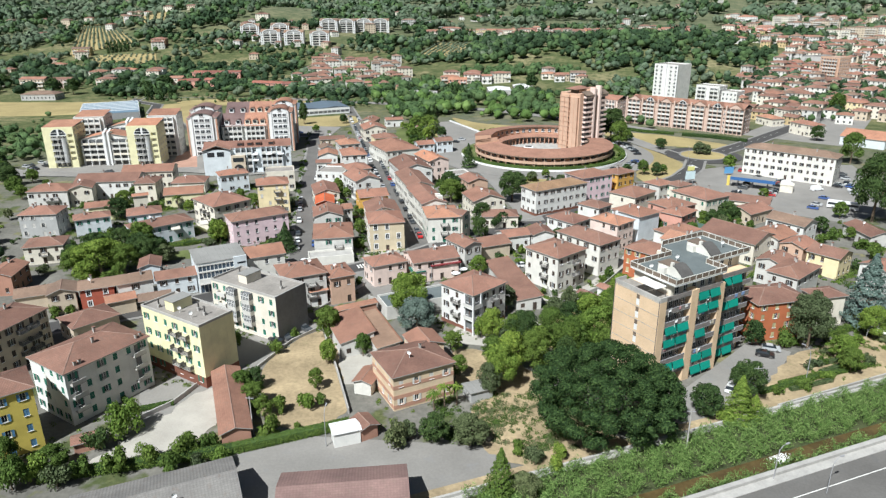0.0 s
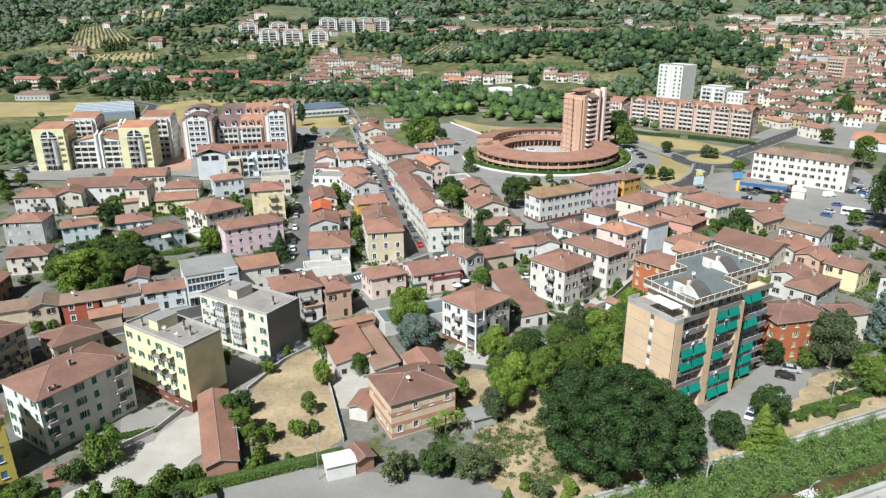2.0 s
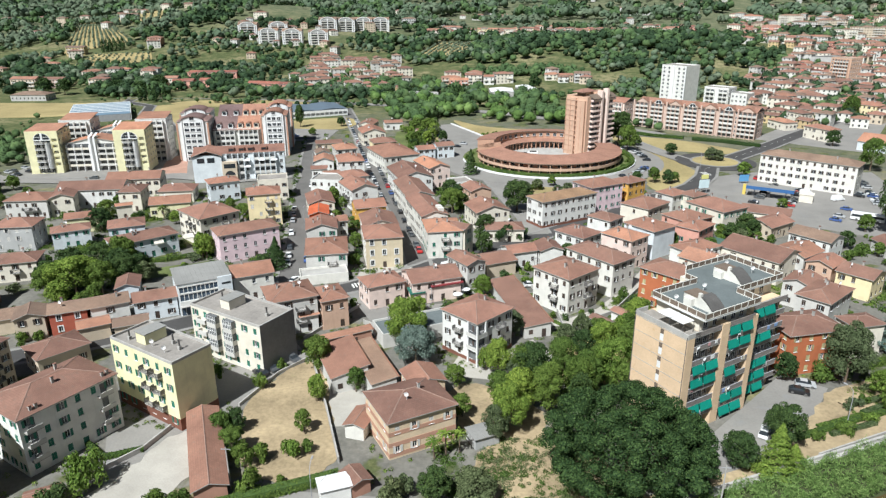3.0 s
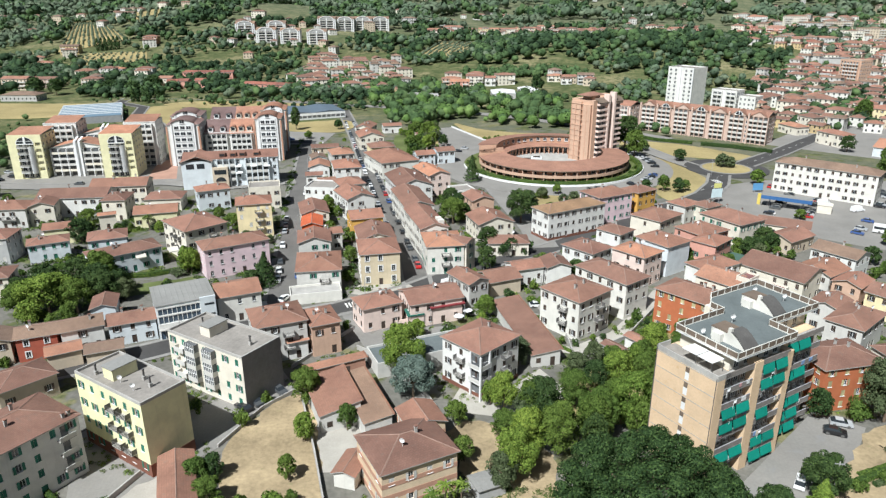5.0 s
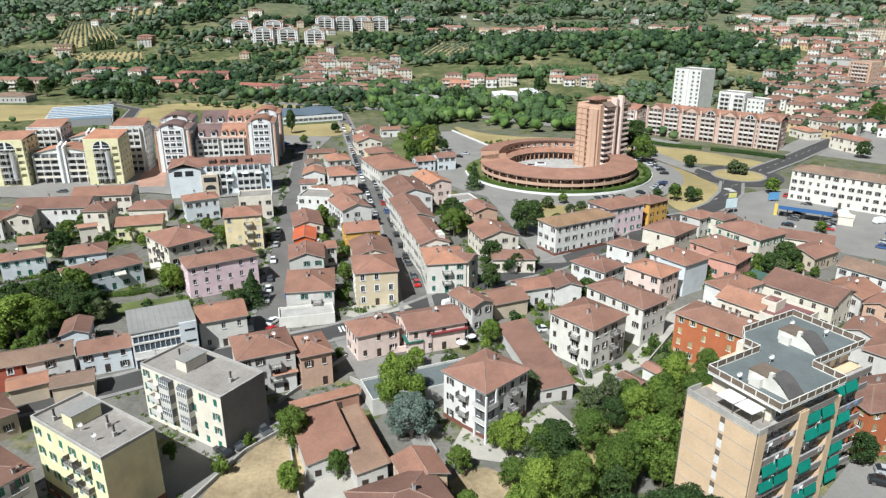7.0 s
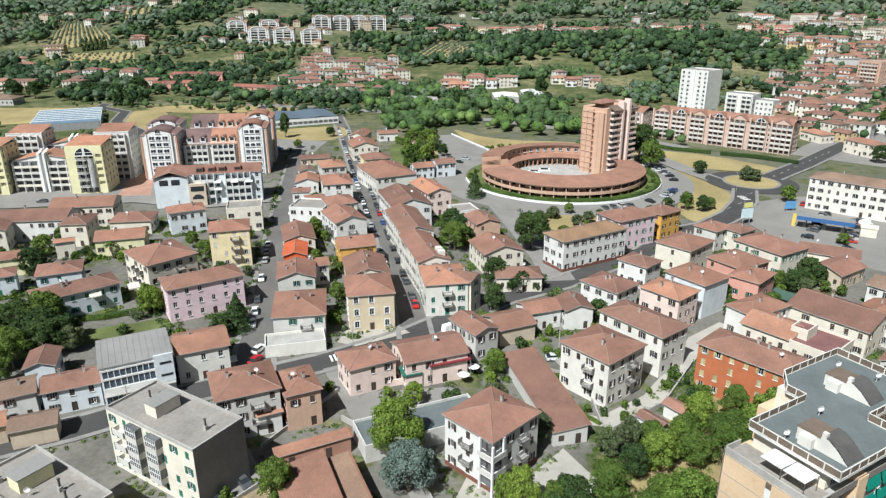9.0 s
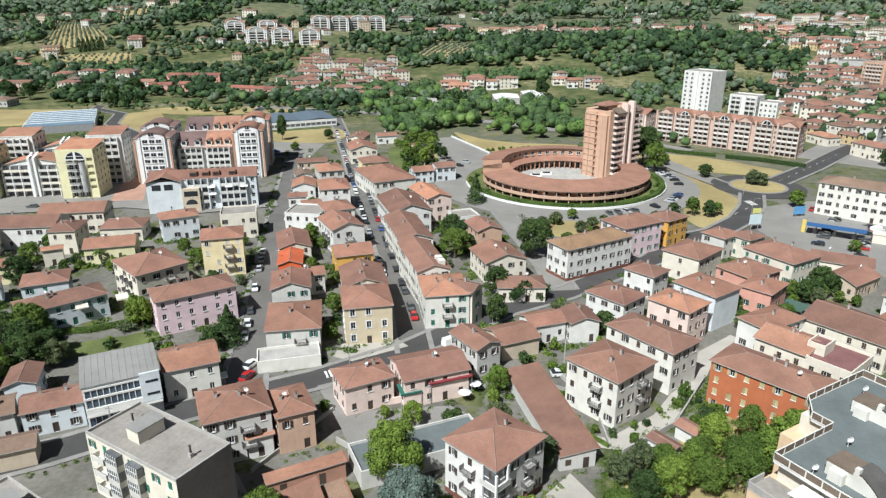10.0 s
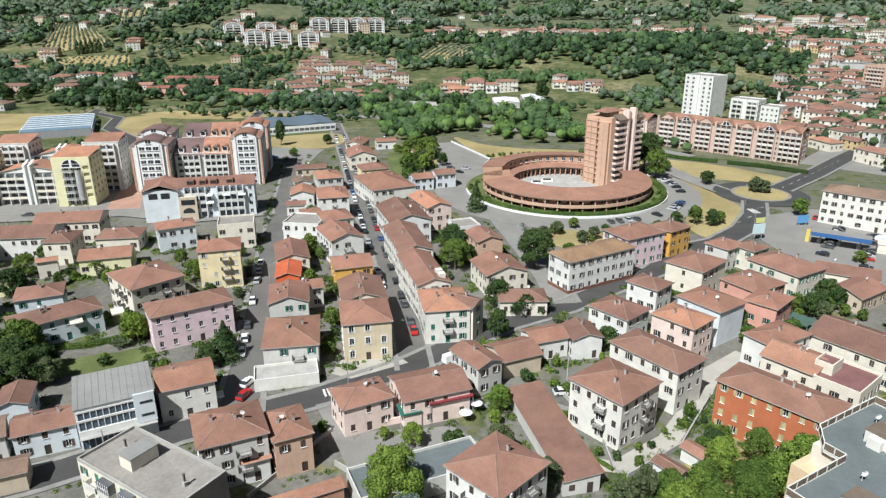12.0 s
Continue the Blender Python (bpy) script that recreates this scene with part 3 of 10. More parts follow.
def ground_sheet():
    xs = sorted(set([-4000, -2500, -1500] + list(range(-1000, 1001, 50)) + [1500, 2500, 4000]))
    ys = sorted(set([-1500, -500] + list(range(-100, 1800, 40)) + [2000, 2400, 2900, 3500, 4300]))
    V = [(x, y, hill(x, y)) for y in ys for x in xs]
    k = len(xs)
    F = [(j * k + i, j * k + i + 1, (j + 1) * k + i + 1, (j + 1) * k + i) for j in range(len(ys) - 1) for i in range(k - 1)]
    m, n, l, b = material("land, gardens and dry fields", 0.95, 0, 0.1)
    big, mid, fine = tex_noise(n, l, 0.022, 6), tex_noise(n, l, 0.07, 6), tex_noise(n, l, 0.9, 5)
    green = ramp(n, l, mid, [(0.35, (0.065, 0.085, 0.035)), (0.62, (0.15, 0.15, 0.07))])
    dry = ramp(n, l, mid, [(0.3, (0.25, 0.215, 0.12)), (0.7, (0.20, 0.19, 0.10))])
    paved = ramp(n, l, mid, [(0.35, (0.20, 0.19, 0.168)), (0.65, (0.125, 0.12, 0.108))])
    col = mixc(n, l, ramp(n, l, big, [(0.50, (0, 0, 0)), (0.62, (1, 1, 1))]), green, dry)
    scrub = ramp(n, l, tex_noise(n, l, 0.16, 8, rough=0.7), [(0.47, (0, 0, 0)), (0.56, (0.7,) * 3)])
    col = mixc(n, l, scrub, col, (0.055, 0.075, 0.03))
    pos = n.new("ShaderNodeNewGeometry")
    sep = n.new("ShaderNodeSeparateXYZ")
    l.new(pos.outputs["Position"], sep.inputs["Vector"])
    slope = n.new("ShaderNodeMapRange")
    slope.inputs["From Min"].default_value, slope.inputs["From Max"].default_value = 850, 1150
    slope.inputs["To Min"].default_value, slope.inputs["To Max"].default_value = 0.0, 0.75
    l.new(sep.outputs["Y"], slope.inputs["Value"])
    col = mixc(n, l, slope.outputs[0], col, ramp(n, l, mid, [(0.32, (0.085, 0.105, 0.06)), (0.5, (0.125, 0.14, 0.085)), (0.72, (0.21, 0.20, 0.125))]))
    g = n.new("ShaderNodeNewGeometry")
    d = n.new("ShaderNodeVectorMath")
    d.operation = "DISTANCE"
    d.inputs[1].default_value = (-20, 230, 0)
    l.new(g.outputs["Position"], d.inputs[0])
    town = n.new("ShaderNodeMapRange")
    town.inputs["From Min"].default_value, town.inputs["From Max"].default_value = 150, 330
    town.inputs["To Min"].default_value, town.inputs["To Max"].default_value = 0.95, 0.0
    l.new(d.outputs["Value"], town.inputs["Value"])
    patch = n.new("ShaderNodeMath")
    patch.operation = "MULTIPLY"
    l.new(town.outputs[0], patch.inputs[0])
    l.new(ramp(n, l, tex_noise(n, l, 0.09, 4), [(0.40, (0, 0, 0)), (0.47, (1, 1, 1))]), patch.inputs[1])
    col = mixc(n, l, patch.outputs[0], col, paved)
    col = mixc(n, l, 1.0, col, ramp(n, l, fine, [(0.3, (0.8,) * 3), (0.7, (1.15,) * 3)]), "MULTIPLY")
    l.new(col, b.inputs["Base Color"])
    bump(n, l, b, fine, 0.3, 0.2)
    tagged(new("ground", mesh_of("ground", V, F, [m], smooth=True)), "dry grass, gardens and paved plots of a valley town", "ground", kind="structure")


ground_sheet()


# ---- ground patches and streets ----
LIFT = {"n": 0}


def patch(name, pts, mat, label, z=0.03):
    """A flat patch of ground with a slightly raised edge."""
    LIFT["n"] += 1
    z += LIFT["n"] * 0.004
    area = sum(a[0] * b[1] - b[0] * a[1] for a, b in zip(pts, pts[1:] + pts[:1]))
    if area < 0:
        pts = pts[::-1]
    if name in ("dirt", "gravel", "garden", "dry_grass", "dry_field"):
        for _ in range(3):
            pts = [(a[0] * (1 - k) + b[0] * k, a[1] * (1 - k) + b[1] * k) for a, b in zip(pts, pts[1:] + pts[:1]) for k in (0.22, 0.78)]
        pts = [(x + 1.1 * noise.noise((x * 0.35, y * 0.35, 1.0)) + 0.5 * noise.noise((x * 1.3, y * 1.3, 5.0)), y + 1.1 * noise.noise((x * 0.35, y * 0.35, 9.0)) + 0.5 * noise.noise((x * 1.3, y * 1.3, 7.0))) for x, y in pts]
    g = Geo()
    g.prism(pts, -0.5, z)
    return tagged(new(name, g.mesh(name, [mat])), label, name, kind="structure")


def ribbon(pts, width):
    """Outline of a strip along a line of points."""
    L, R = [], []
    for i, p in enumerate(pts):
        a, b = Vector(pts[max(0, i - 1)]), Vector(pts[min(len(pts) - 1, i + 1)])
        t = (b - a).normalized()
        s = Vector((-t.y, t.x)) * width / 2
        L.append((p[0] + s.x, p[1] + s.y))
        R.append((p[0] - s.x, p[1] - s.y))
    return L, R


def strip(name, pts, width, mat, label, z=0.06, kerb=True):
    LIFT["n"] += 1
    z += LIFT["n"] * 0.004
    L, R = ribbon(pts, width)
    g = Geo()
    for i in range(len(pts) - 1):
        g.face([(*R[i], z), (*R[i + 1], z), (*L[i + 1], z), (*L[i], z)])
    ob = tagged(new(name, g.mesh(name, [mat])), label, name, kind="structure")
    if kerb:
        for side, s in ((L, 1), (R, -1)):
            Lo, Ro = ribbon(pts, width + s * 0 + 2.6)
            out = Lo if s == 1 else Ro
            k = Geo()
            for i in range(len(pts) - 1):
                a, b, c, d = side[i], side[i + 1], out[i + 1], out[i]
                q = [(*a, z + 0.12), (*b, z + 0.12), (*c, z + 0.12), (*d, z + 0.12)]
                k.face(q if s == -1 else q[::-1])
                k.face([(*a, z - 0.02), (*b, z - 0.02), (*b, z + 0.12), (*a, z + 0.12)])
            tagged(new("pavement", k.mesh("pavement", [M_PAVE])), "narrow concrete pavement with kerb along the street", "pavement", kind="structure")
    return ob


strip("road", [(-55, 186), (-59, 200), (-67, 236), (-81, 293), (-107, 411), (-112, 434)], 8.0, M_STREET, "straight asphalt street between rows of houses")
strip("road", [(-22, 211), (-28, 239), (-42, 291), (-55, 328), (-82, 426), (-100, 487), (-115, 537)], 7.0, M_STREET, "straight asphalt street lined with parked cars")
strip("road", [(-120, 148), (-85, 169), (-77, 175), (-66, 184), (-42, 198), (-24, 212), (-14, 223), (0, 237), (16, 248), (26, 258), (46, 276), (60, 296)], 7.0, M_ASPHALT, "asphalt cross street through the town")
strip("road", [(16, 250), (13, 269), (7, 294), (-1, 325), (-8, 352)], 7.0, M_PALE_ASPHALT, "pale asphalt side street")
strip("path", [(2, 176), (14, 180), (19, 179), (30, 188), (41, 205), (46, 215), (56, 224)], 4.0, M_GRAVEL, "pale concrete lane between gardens", kerb=False)
strip("path", [(-40, 196), (-33, 184), (-27, 172), (-17, 160), (-13, 150)], 3.5, M_PALE_ASPHALT, "pale lane between garden walls", kerb=False)
strip("path", [(-27, 203), (-15, 197), (4, 200), (12, 196)], 4.0, M_PALE_ASPHALT, "pale concrete yard behind the houses", kerb=False)
patch("paving", [(-66, 110), (-80, 138), (-75, 150), (-66, 140), (-58, 128)], M_PALE_ASPHALT, "worn asphalt alley between the apartment houses")
patch("paving", [(-58, 128), (-62, 146), (-50, 168), (-42, 157), (-47, 150), (-51, 137)], M_PALE_ASPHALT, "paved yard with parked cars between the apartment houses")
patch("paving", [(-35.5, 143.5), (-28.5, 147.5), (-22.5, 140), (-25.5, 131.5), (-30.5, 131)], M_GRAVEL, "pale concrete yard before the low halls")
patch("dirt", [(-51, 137), (-47, 150), (-42, 157), (-36, 150), (-31, 132), (-26, 119), (-39, 113), (-45, 119)], M_DIRT, "bare dry earth of an empty plot")
patch("gravel", [(-72, 101), (-66, 110), (-62, 124), (-59, 128), (-55, 128), (-52, 113), (-58, 106), (-68, 98)], M_GRAVEL, "white gravel forecourt of the apartment houses")
patch("parking_lot", [(-46, 80), (-46, 105), (-32, 112), (2, 111), (6, 96), (6, 70)], M_PALE_ASPHALT, "bleached asphalt yard of the warehouses")
patch("dirt", [(-4, 124), (-1, 110), (18, 103), (31, 108), (20, 126), (8, 132)], M_DIRT, "dry earth below the garden scrub")
patch("dirt", [(0, 112), (-1, 120), (5, 117), (14, 112), (20, 107), (15, 102), (3, 108)], M_DIRT, "dry earth under garden trees")
patch("dirt", [(-10, 142), (-6, 150), (4, 146), (12, 138), (10, 126), (0, 122)], M_DIRT, "dry earth of a wooded garden")
patch("paving", [(-33.0, 179.9), (-29.4, 186.5), (-12.1, 189.6), (-6.4, 184.5), (-4.6, 177.1), (-27.4, 173.0)], M_PALE_ASPHALT, "pale asphalt yard before the shops")
patch("dry_grass", [(12, 152), (18, 168), (32, 180), (46, 202), (56, 196), (50, 172), (40, 160), (24, 148)], M_DRYGRASS, "dry grass of the gardens along the lane")
patch("garden", [(-112, 208), (-100, 212), (-88, 218), (-84, 212), (-96, 204), (-108, 200)], M_GRASS, "small green lawn behind a hedge")
patch("path", [(-10, 152), (-6, 166), (2, 160), (10, 170), (16, 160), (4, 150)], M_GRAVEL, "pale concrete yard of the white villa")
patch("parking_lot", [(34, 112), (43, 134), (54, 146), (64, 157), (72, 152), (66, 143), (52, 128), (46, 118)], M_PALE_ASPHALT, "pale asphalt yard beside the apartment tower")
patch("garden", [(72, 152), (105, 166), (92, 140), (55, 126), (53, 128), (66, 143)], M_DIRT, "kitchen garden with dry earth and green beds")
patch("parking_lot", [(88, 318), (96, 335), (123, 347), (178, 350), (168, 290), (134, 252), (112, 266), (93, 292)], M_PALE_ASPHALT, "wide pale asphalt car park by the filling station")
patch("dry_grass", [(70, 412), (89, 381), (98, 338), (93, 322), (78, 300), (66, 316), (74, 345), (76, 372)], M_DRYGRASS, "mown dry grass slope beside the ring road")
patch("dry_grass", [(66, 440), (104, 428), (140, 392), (127, 386), (92, 395), (70, 412)], M_DRYGRASS, "strip of dry grass before the long block")
patch("paving", [(150, 430), (198, 394), (262, 500), (226, 545), (182, 470)], M_PALE_ASPHALT, "pale paved yards among the far houses")
patch("dry_grass", [(-34, 496), (-6, 457), (60, 452), (60, 418), (-3, 428), (-14, 440)], M_DRYGRASS, "dry grass bank behind the round building")
patch("parking_lot", [(-41, 466), (-30, 471), (-7, 427), (-8, 384), (-27, 384), (-34, 405), (-34, 420)], M_PALE_ASPHALT, "pale gravel car park behind the town")
patch("dry_grass", [(13, 319), (33, 318), (46, 306), (32, 295), (20, 294), (10, 304)], M_DRYGRASS, "dry grass plot between street and round building")
patch("paving", [(-41, 208), (-36, 206), (-24, 214), (-28, 218), (-40, 214)], M_GRAVEL, "pale paved forecourt of the street house")
patch("dry_field", [(-480, 480), (-480, 570), (-319, 560), (-285, 550), (-300, 480)], M_DRYGRASS, "harvested straw-yellow field")
patch("dry_field", [(-226, 440), (-200, 440), (-240, 552), (-275, 545)], M_DRYGRASS, "straw-yellow vacant field")
patch("paving", [(-232, 318), (-196, 312), (-150, 326), (-140, 320), (-120, 345), (-166, 368), (-240, 400)], M_PALE_ASPHALT, "pale paving round the modern blocks")
patch("paving", [(-162, 330), (-156, 322), (-148, 330), (-166, 372), (-172, 362)], M_BRICKPAVE, "red brick forecourt between the modern blocks")
patch("paving", [(-150, 446), (-134, 450), (-100, 447), (-100, 415), (-122, 410), (-140, 425)], M_PALE_ASPHALT, "pale paved car park at the end of the street")
patch("dry_grass", [(-134, 450), (-146, 476), (-108, 496), (-94, 484), (-92, 462), (-100, 447)], M_DRYGRASS, "dry grass plot before the shop hall")
patch("garden", [(-150, 485), (-107, 507), (-106, 499), (-146, 477)], M_GRASS, "green verge before the shop hall")
patch("parking_lot", [(-96, 577), (-40, 581), (-42, 606), (-89, 608)], M_PALE_ASPHALT, "pale car park beside the main road", 0.7)
patch("garden", [(-64, 446), (-50, 446), (-34, 405), (-46, 388), (-56, 400)], M_GRASS, "overgrown gardens behind the street")
patch("dry_grass", [(-48, 446), (-41, 466), (-34, 420), (-33, 408)], M_DRYGRASS, "dry yard beside the gardens")
patch("dry_grass", [(-270, 560), (-215, 585), (-135, 562), (-190, 540), (-240, 540)], M_DRYGRASS, "dry verge beside the main road")
strip("road", [(-307, 590), (-300, 560), (-270, 540), (-255, 500), (-225, 470), (-205, 440), (-140, 415), (-105, 418)], 7.0, M_ASPHALT, "asphalt road past the ridged hall")
strip("road", [(-140, 415), (-158, 460), (-170, 512), (-178, 575)], 6.0, M_ASPHALT, "asphalt road up to the main road")
strip("road", [(-260, 330), (-232, 312), (-197, 312), (-150, 324), (-120, 318), (-92, 330)], 8.0, M_PALE_ASPHALT, "pale street before the modern blocks")
strip("road", [(-420, 600), (-300, 590), (-200, 585), (-115, 560), (-60, 545), (0, 520), (60, 478), (100, 440)], 8.0, M_PALE_ASPHALT, "main road behind the town")


def disc(name, x, y, r0, r1, mat, label, z, n=48, a0=0, a1=360):
    LIFT["n"] += 1
    z += LIFT["n"] * 0.004
    g = Geo()
    for i in range(n):
        p, q = radians(a0 + (a1 - a0) * i / n), radians(a0 + (a1 - a0) * (i + 1) / n)
        g.face([(x + r0 * math.cos(p), y + r0 * math.sin(p), z), (x + r1 * math.cos(p), y + r1 * math.sin(p), z), (x + r1 * math.cos(q), y + r1 * math.sin(q), z), (x + r0 * math.cos(q), y + r0 * math.sin(q), z)])
        g.face([(x + r1 * math.cos(p), y + r1 * math.sin(p), z - 0.15), (x + r1 * math.cos(q), y + r1 * math.sin(q), z - 0.15), (x + r1 * math.cos(q), y + r1 * math.sin(q), z), (x + r1 * math.cos(p), y + r1 * math.sin(p), z)])
    return tagged(new(name, g.mesh(name, [mat])), label, name, kind="structure")


RX, RY = 27.0, 372.0
disc("road", RX, RY, 44, 58, M_PALE_ASPHALT, "pale ring road and parking round the circular building", 0.06, 64, 150, 400)
disc("garden", RX, RY, 33, 44, M_GRASS, "planted terrace round the circular building", 0.2, 64)
disc("plaza", RX, RY, 0.01, 30, M_CONC, "grey paved round courtyard", 0.3, 48)
strip("road", [(96, 372), (88, 390), (80, 414), (76, 436), (60, 470)], 7, M_PALE_ASPHALT, "road curving off the roundabout")
strip("road", [(122, 377), (149, 406), (176, 438), (230, 500), (330, 600)], 9, M_ASPHALT, "wide road leading off the roundabout")
strip("road", [(104, 356), (98, 338), (88, 320), (74, 304), (60, 296)], 8, M_ASPHALT, "road from the roundabout into town")
disc("roundabout", 111, 369, 11.0, 19.5, M_ASPHALT, "asphalt roundabout", 0.08, 48)
disc("kerb", 111, 369, 11.0, 12.2, M_PAVE, "pale kerb ring of the traffic island", 0.2, 40)
disc("roundabout_island", 111, 369, 0.01, 11.0, M_DRYGRASS, "round traffic island of dry grass", 0.22, 32)


# ---- canal ----
CA, CB = Vector((-10.0, 92.0)), Vector((120.0, 153.5))
CT = (CB - CA).normalized()
CN = Vector((CT.y, -CT.x))


def along(s, off):
    p = CA + CT * s + CN * off
    return (p.x, p.y)


def canal_strip(name, o0, o1, z0, z1, mat, label, s0=-60, s1=260, deep=1.0):
    g = Geo()
    a, b, c, d = along(s0, o1), along(s1, o1), along(s1, o0), along(s0, o0)
    g.face([(*a, z1), (*b, z1), (*c, z0), (*d, z0)])
    g.face([(*a, z1 - deep), (*b, z1 - deep), (*b, z1), (*a, z1)])
    g.face([(*c, z0 - deep), (*d, z0 - deep), (*d, z0), (*c, z0)])
    return tagged(new(name, g.mesh(name, [mat])), label, name, kind="structure")


canal_strip("path", -5.0, -2.2, 0.12, 0.12, M_DIRT, "dry earth track along the canal wall")
canal_strip("retaining_wall", -2.2, -1.7, 0.9, 0.9, M_CONC, "low pale concrete canal wall", deep=1.4)
canal_strip("path", -1.7, -0.9, 0.35, 0.35, M_CONC, "narrow concrete ledge above the canal")
canal_strip("bank", -0.9, 9.0, 0.12, 0.10, M_BANK, "reed covered canal bank")
canal_strip("water", 9.0, 12.0, 0.14, 0.14, M_WATER, "shallow brown stream")
canal_strip("bank", 12.0, 13.9, 0.15, 0.2, M_BANK, "reed covered canal bank")
canal_strip("retaining_wall", 13.9, 14.8, 2.0, 2.0, M_CONC, "concrete wall between canal and road", deep=2.2)
canal_strip("pavement", 14.8, 16.5, 1.4, 1.4, M_CONC, "concrete verge of the embanked road", deep=1.6)
canal_strip("road_edge", 16.5, 20.0, 1.30, 1.30, M_STREET, "worn strip beside the road", deep=1.6)
canal_strip("road_line", 20.0, 20.16, 1.34, 1.34, M_LINE, "painted edge line of the road", deep=0.3)
canal_strip("road", 20.16, 34.0, 1.28, 1.28, M_STREET, "asphalt road beside the canal", deep=1.6)


# ---- the tall apartment block ----
M_AWN = surface("teal awning cloth", (0.010, 0.23, 0.17), 0.12, 0.8, 4.0, rough=0.8, each=0.1)
M_BRICK_TAN = surface("tan facing brick", (0.67, 0.495, 0.325), 0.10, 0.25, 3.0, stain=((0.58, 0.40, 0.235), 0.7, 0.58))
M_PANEL = surface("brown railing panel", (0.17, 0.13, 0.10), 0.2, 0.5, 4.0)
# dark paint whose colour stands in for the shade inside recesses
M_DARK = surface("paint darkened for recess shade", (0.24, 0.22, 0.20), 0.2, 0.5, 3.0)
M_GREYRAIL = surface("grey brown concrete parapet", (0.23, 0.205, 0.19), 0.2, 0.6, 3.0)


def awning_mesh(w, out=0.9, drop=1.55):
    key = ("awn", round(w, 2), round(out, 1))
    if key not in CACHE:
        g = Geo()
        n = 5
        for i in range(n):
            x0, x1 = w * i / n, w * (i + 1) / n
            sag = 0.03 if i % 2 else 0.0
            g.face([(x0, -out, -drop + sag), (x1, -out, -drop - sag + 0.03), (x1, 0, 0), (x0, 0, 0)])
            g.face([(x0, 0, -0.02), (x1, 0, -0.02), (x1, -out, -drop - sag), (x0, -out, -drop + sag - 0.02)])
        g.face([(0, -out, -drop - 0.2), (w, -out, -drop - 0.2), (w, -out, -drop + 0.02), (0, -out, -drop + 0.02)])
        CACHE[key] = g.mesh("awning", [M_AWN])
    return CACHE[key]


CLOTH = [surface(n, c, 0.1, 0.6, 5.0) for n, c in (("white washing", (0.72, 0.72, 0.7)), ("rose washing", (0.55, 0.3, 0.3)), ("blue washing", (0.2, 0.3, 0.5)), ("cream washing", (0.66, 0.58, 0.45)))]


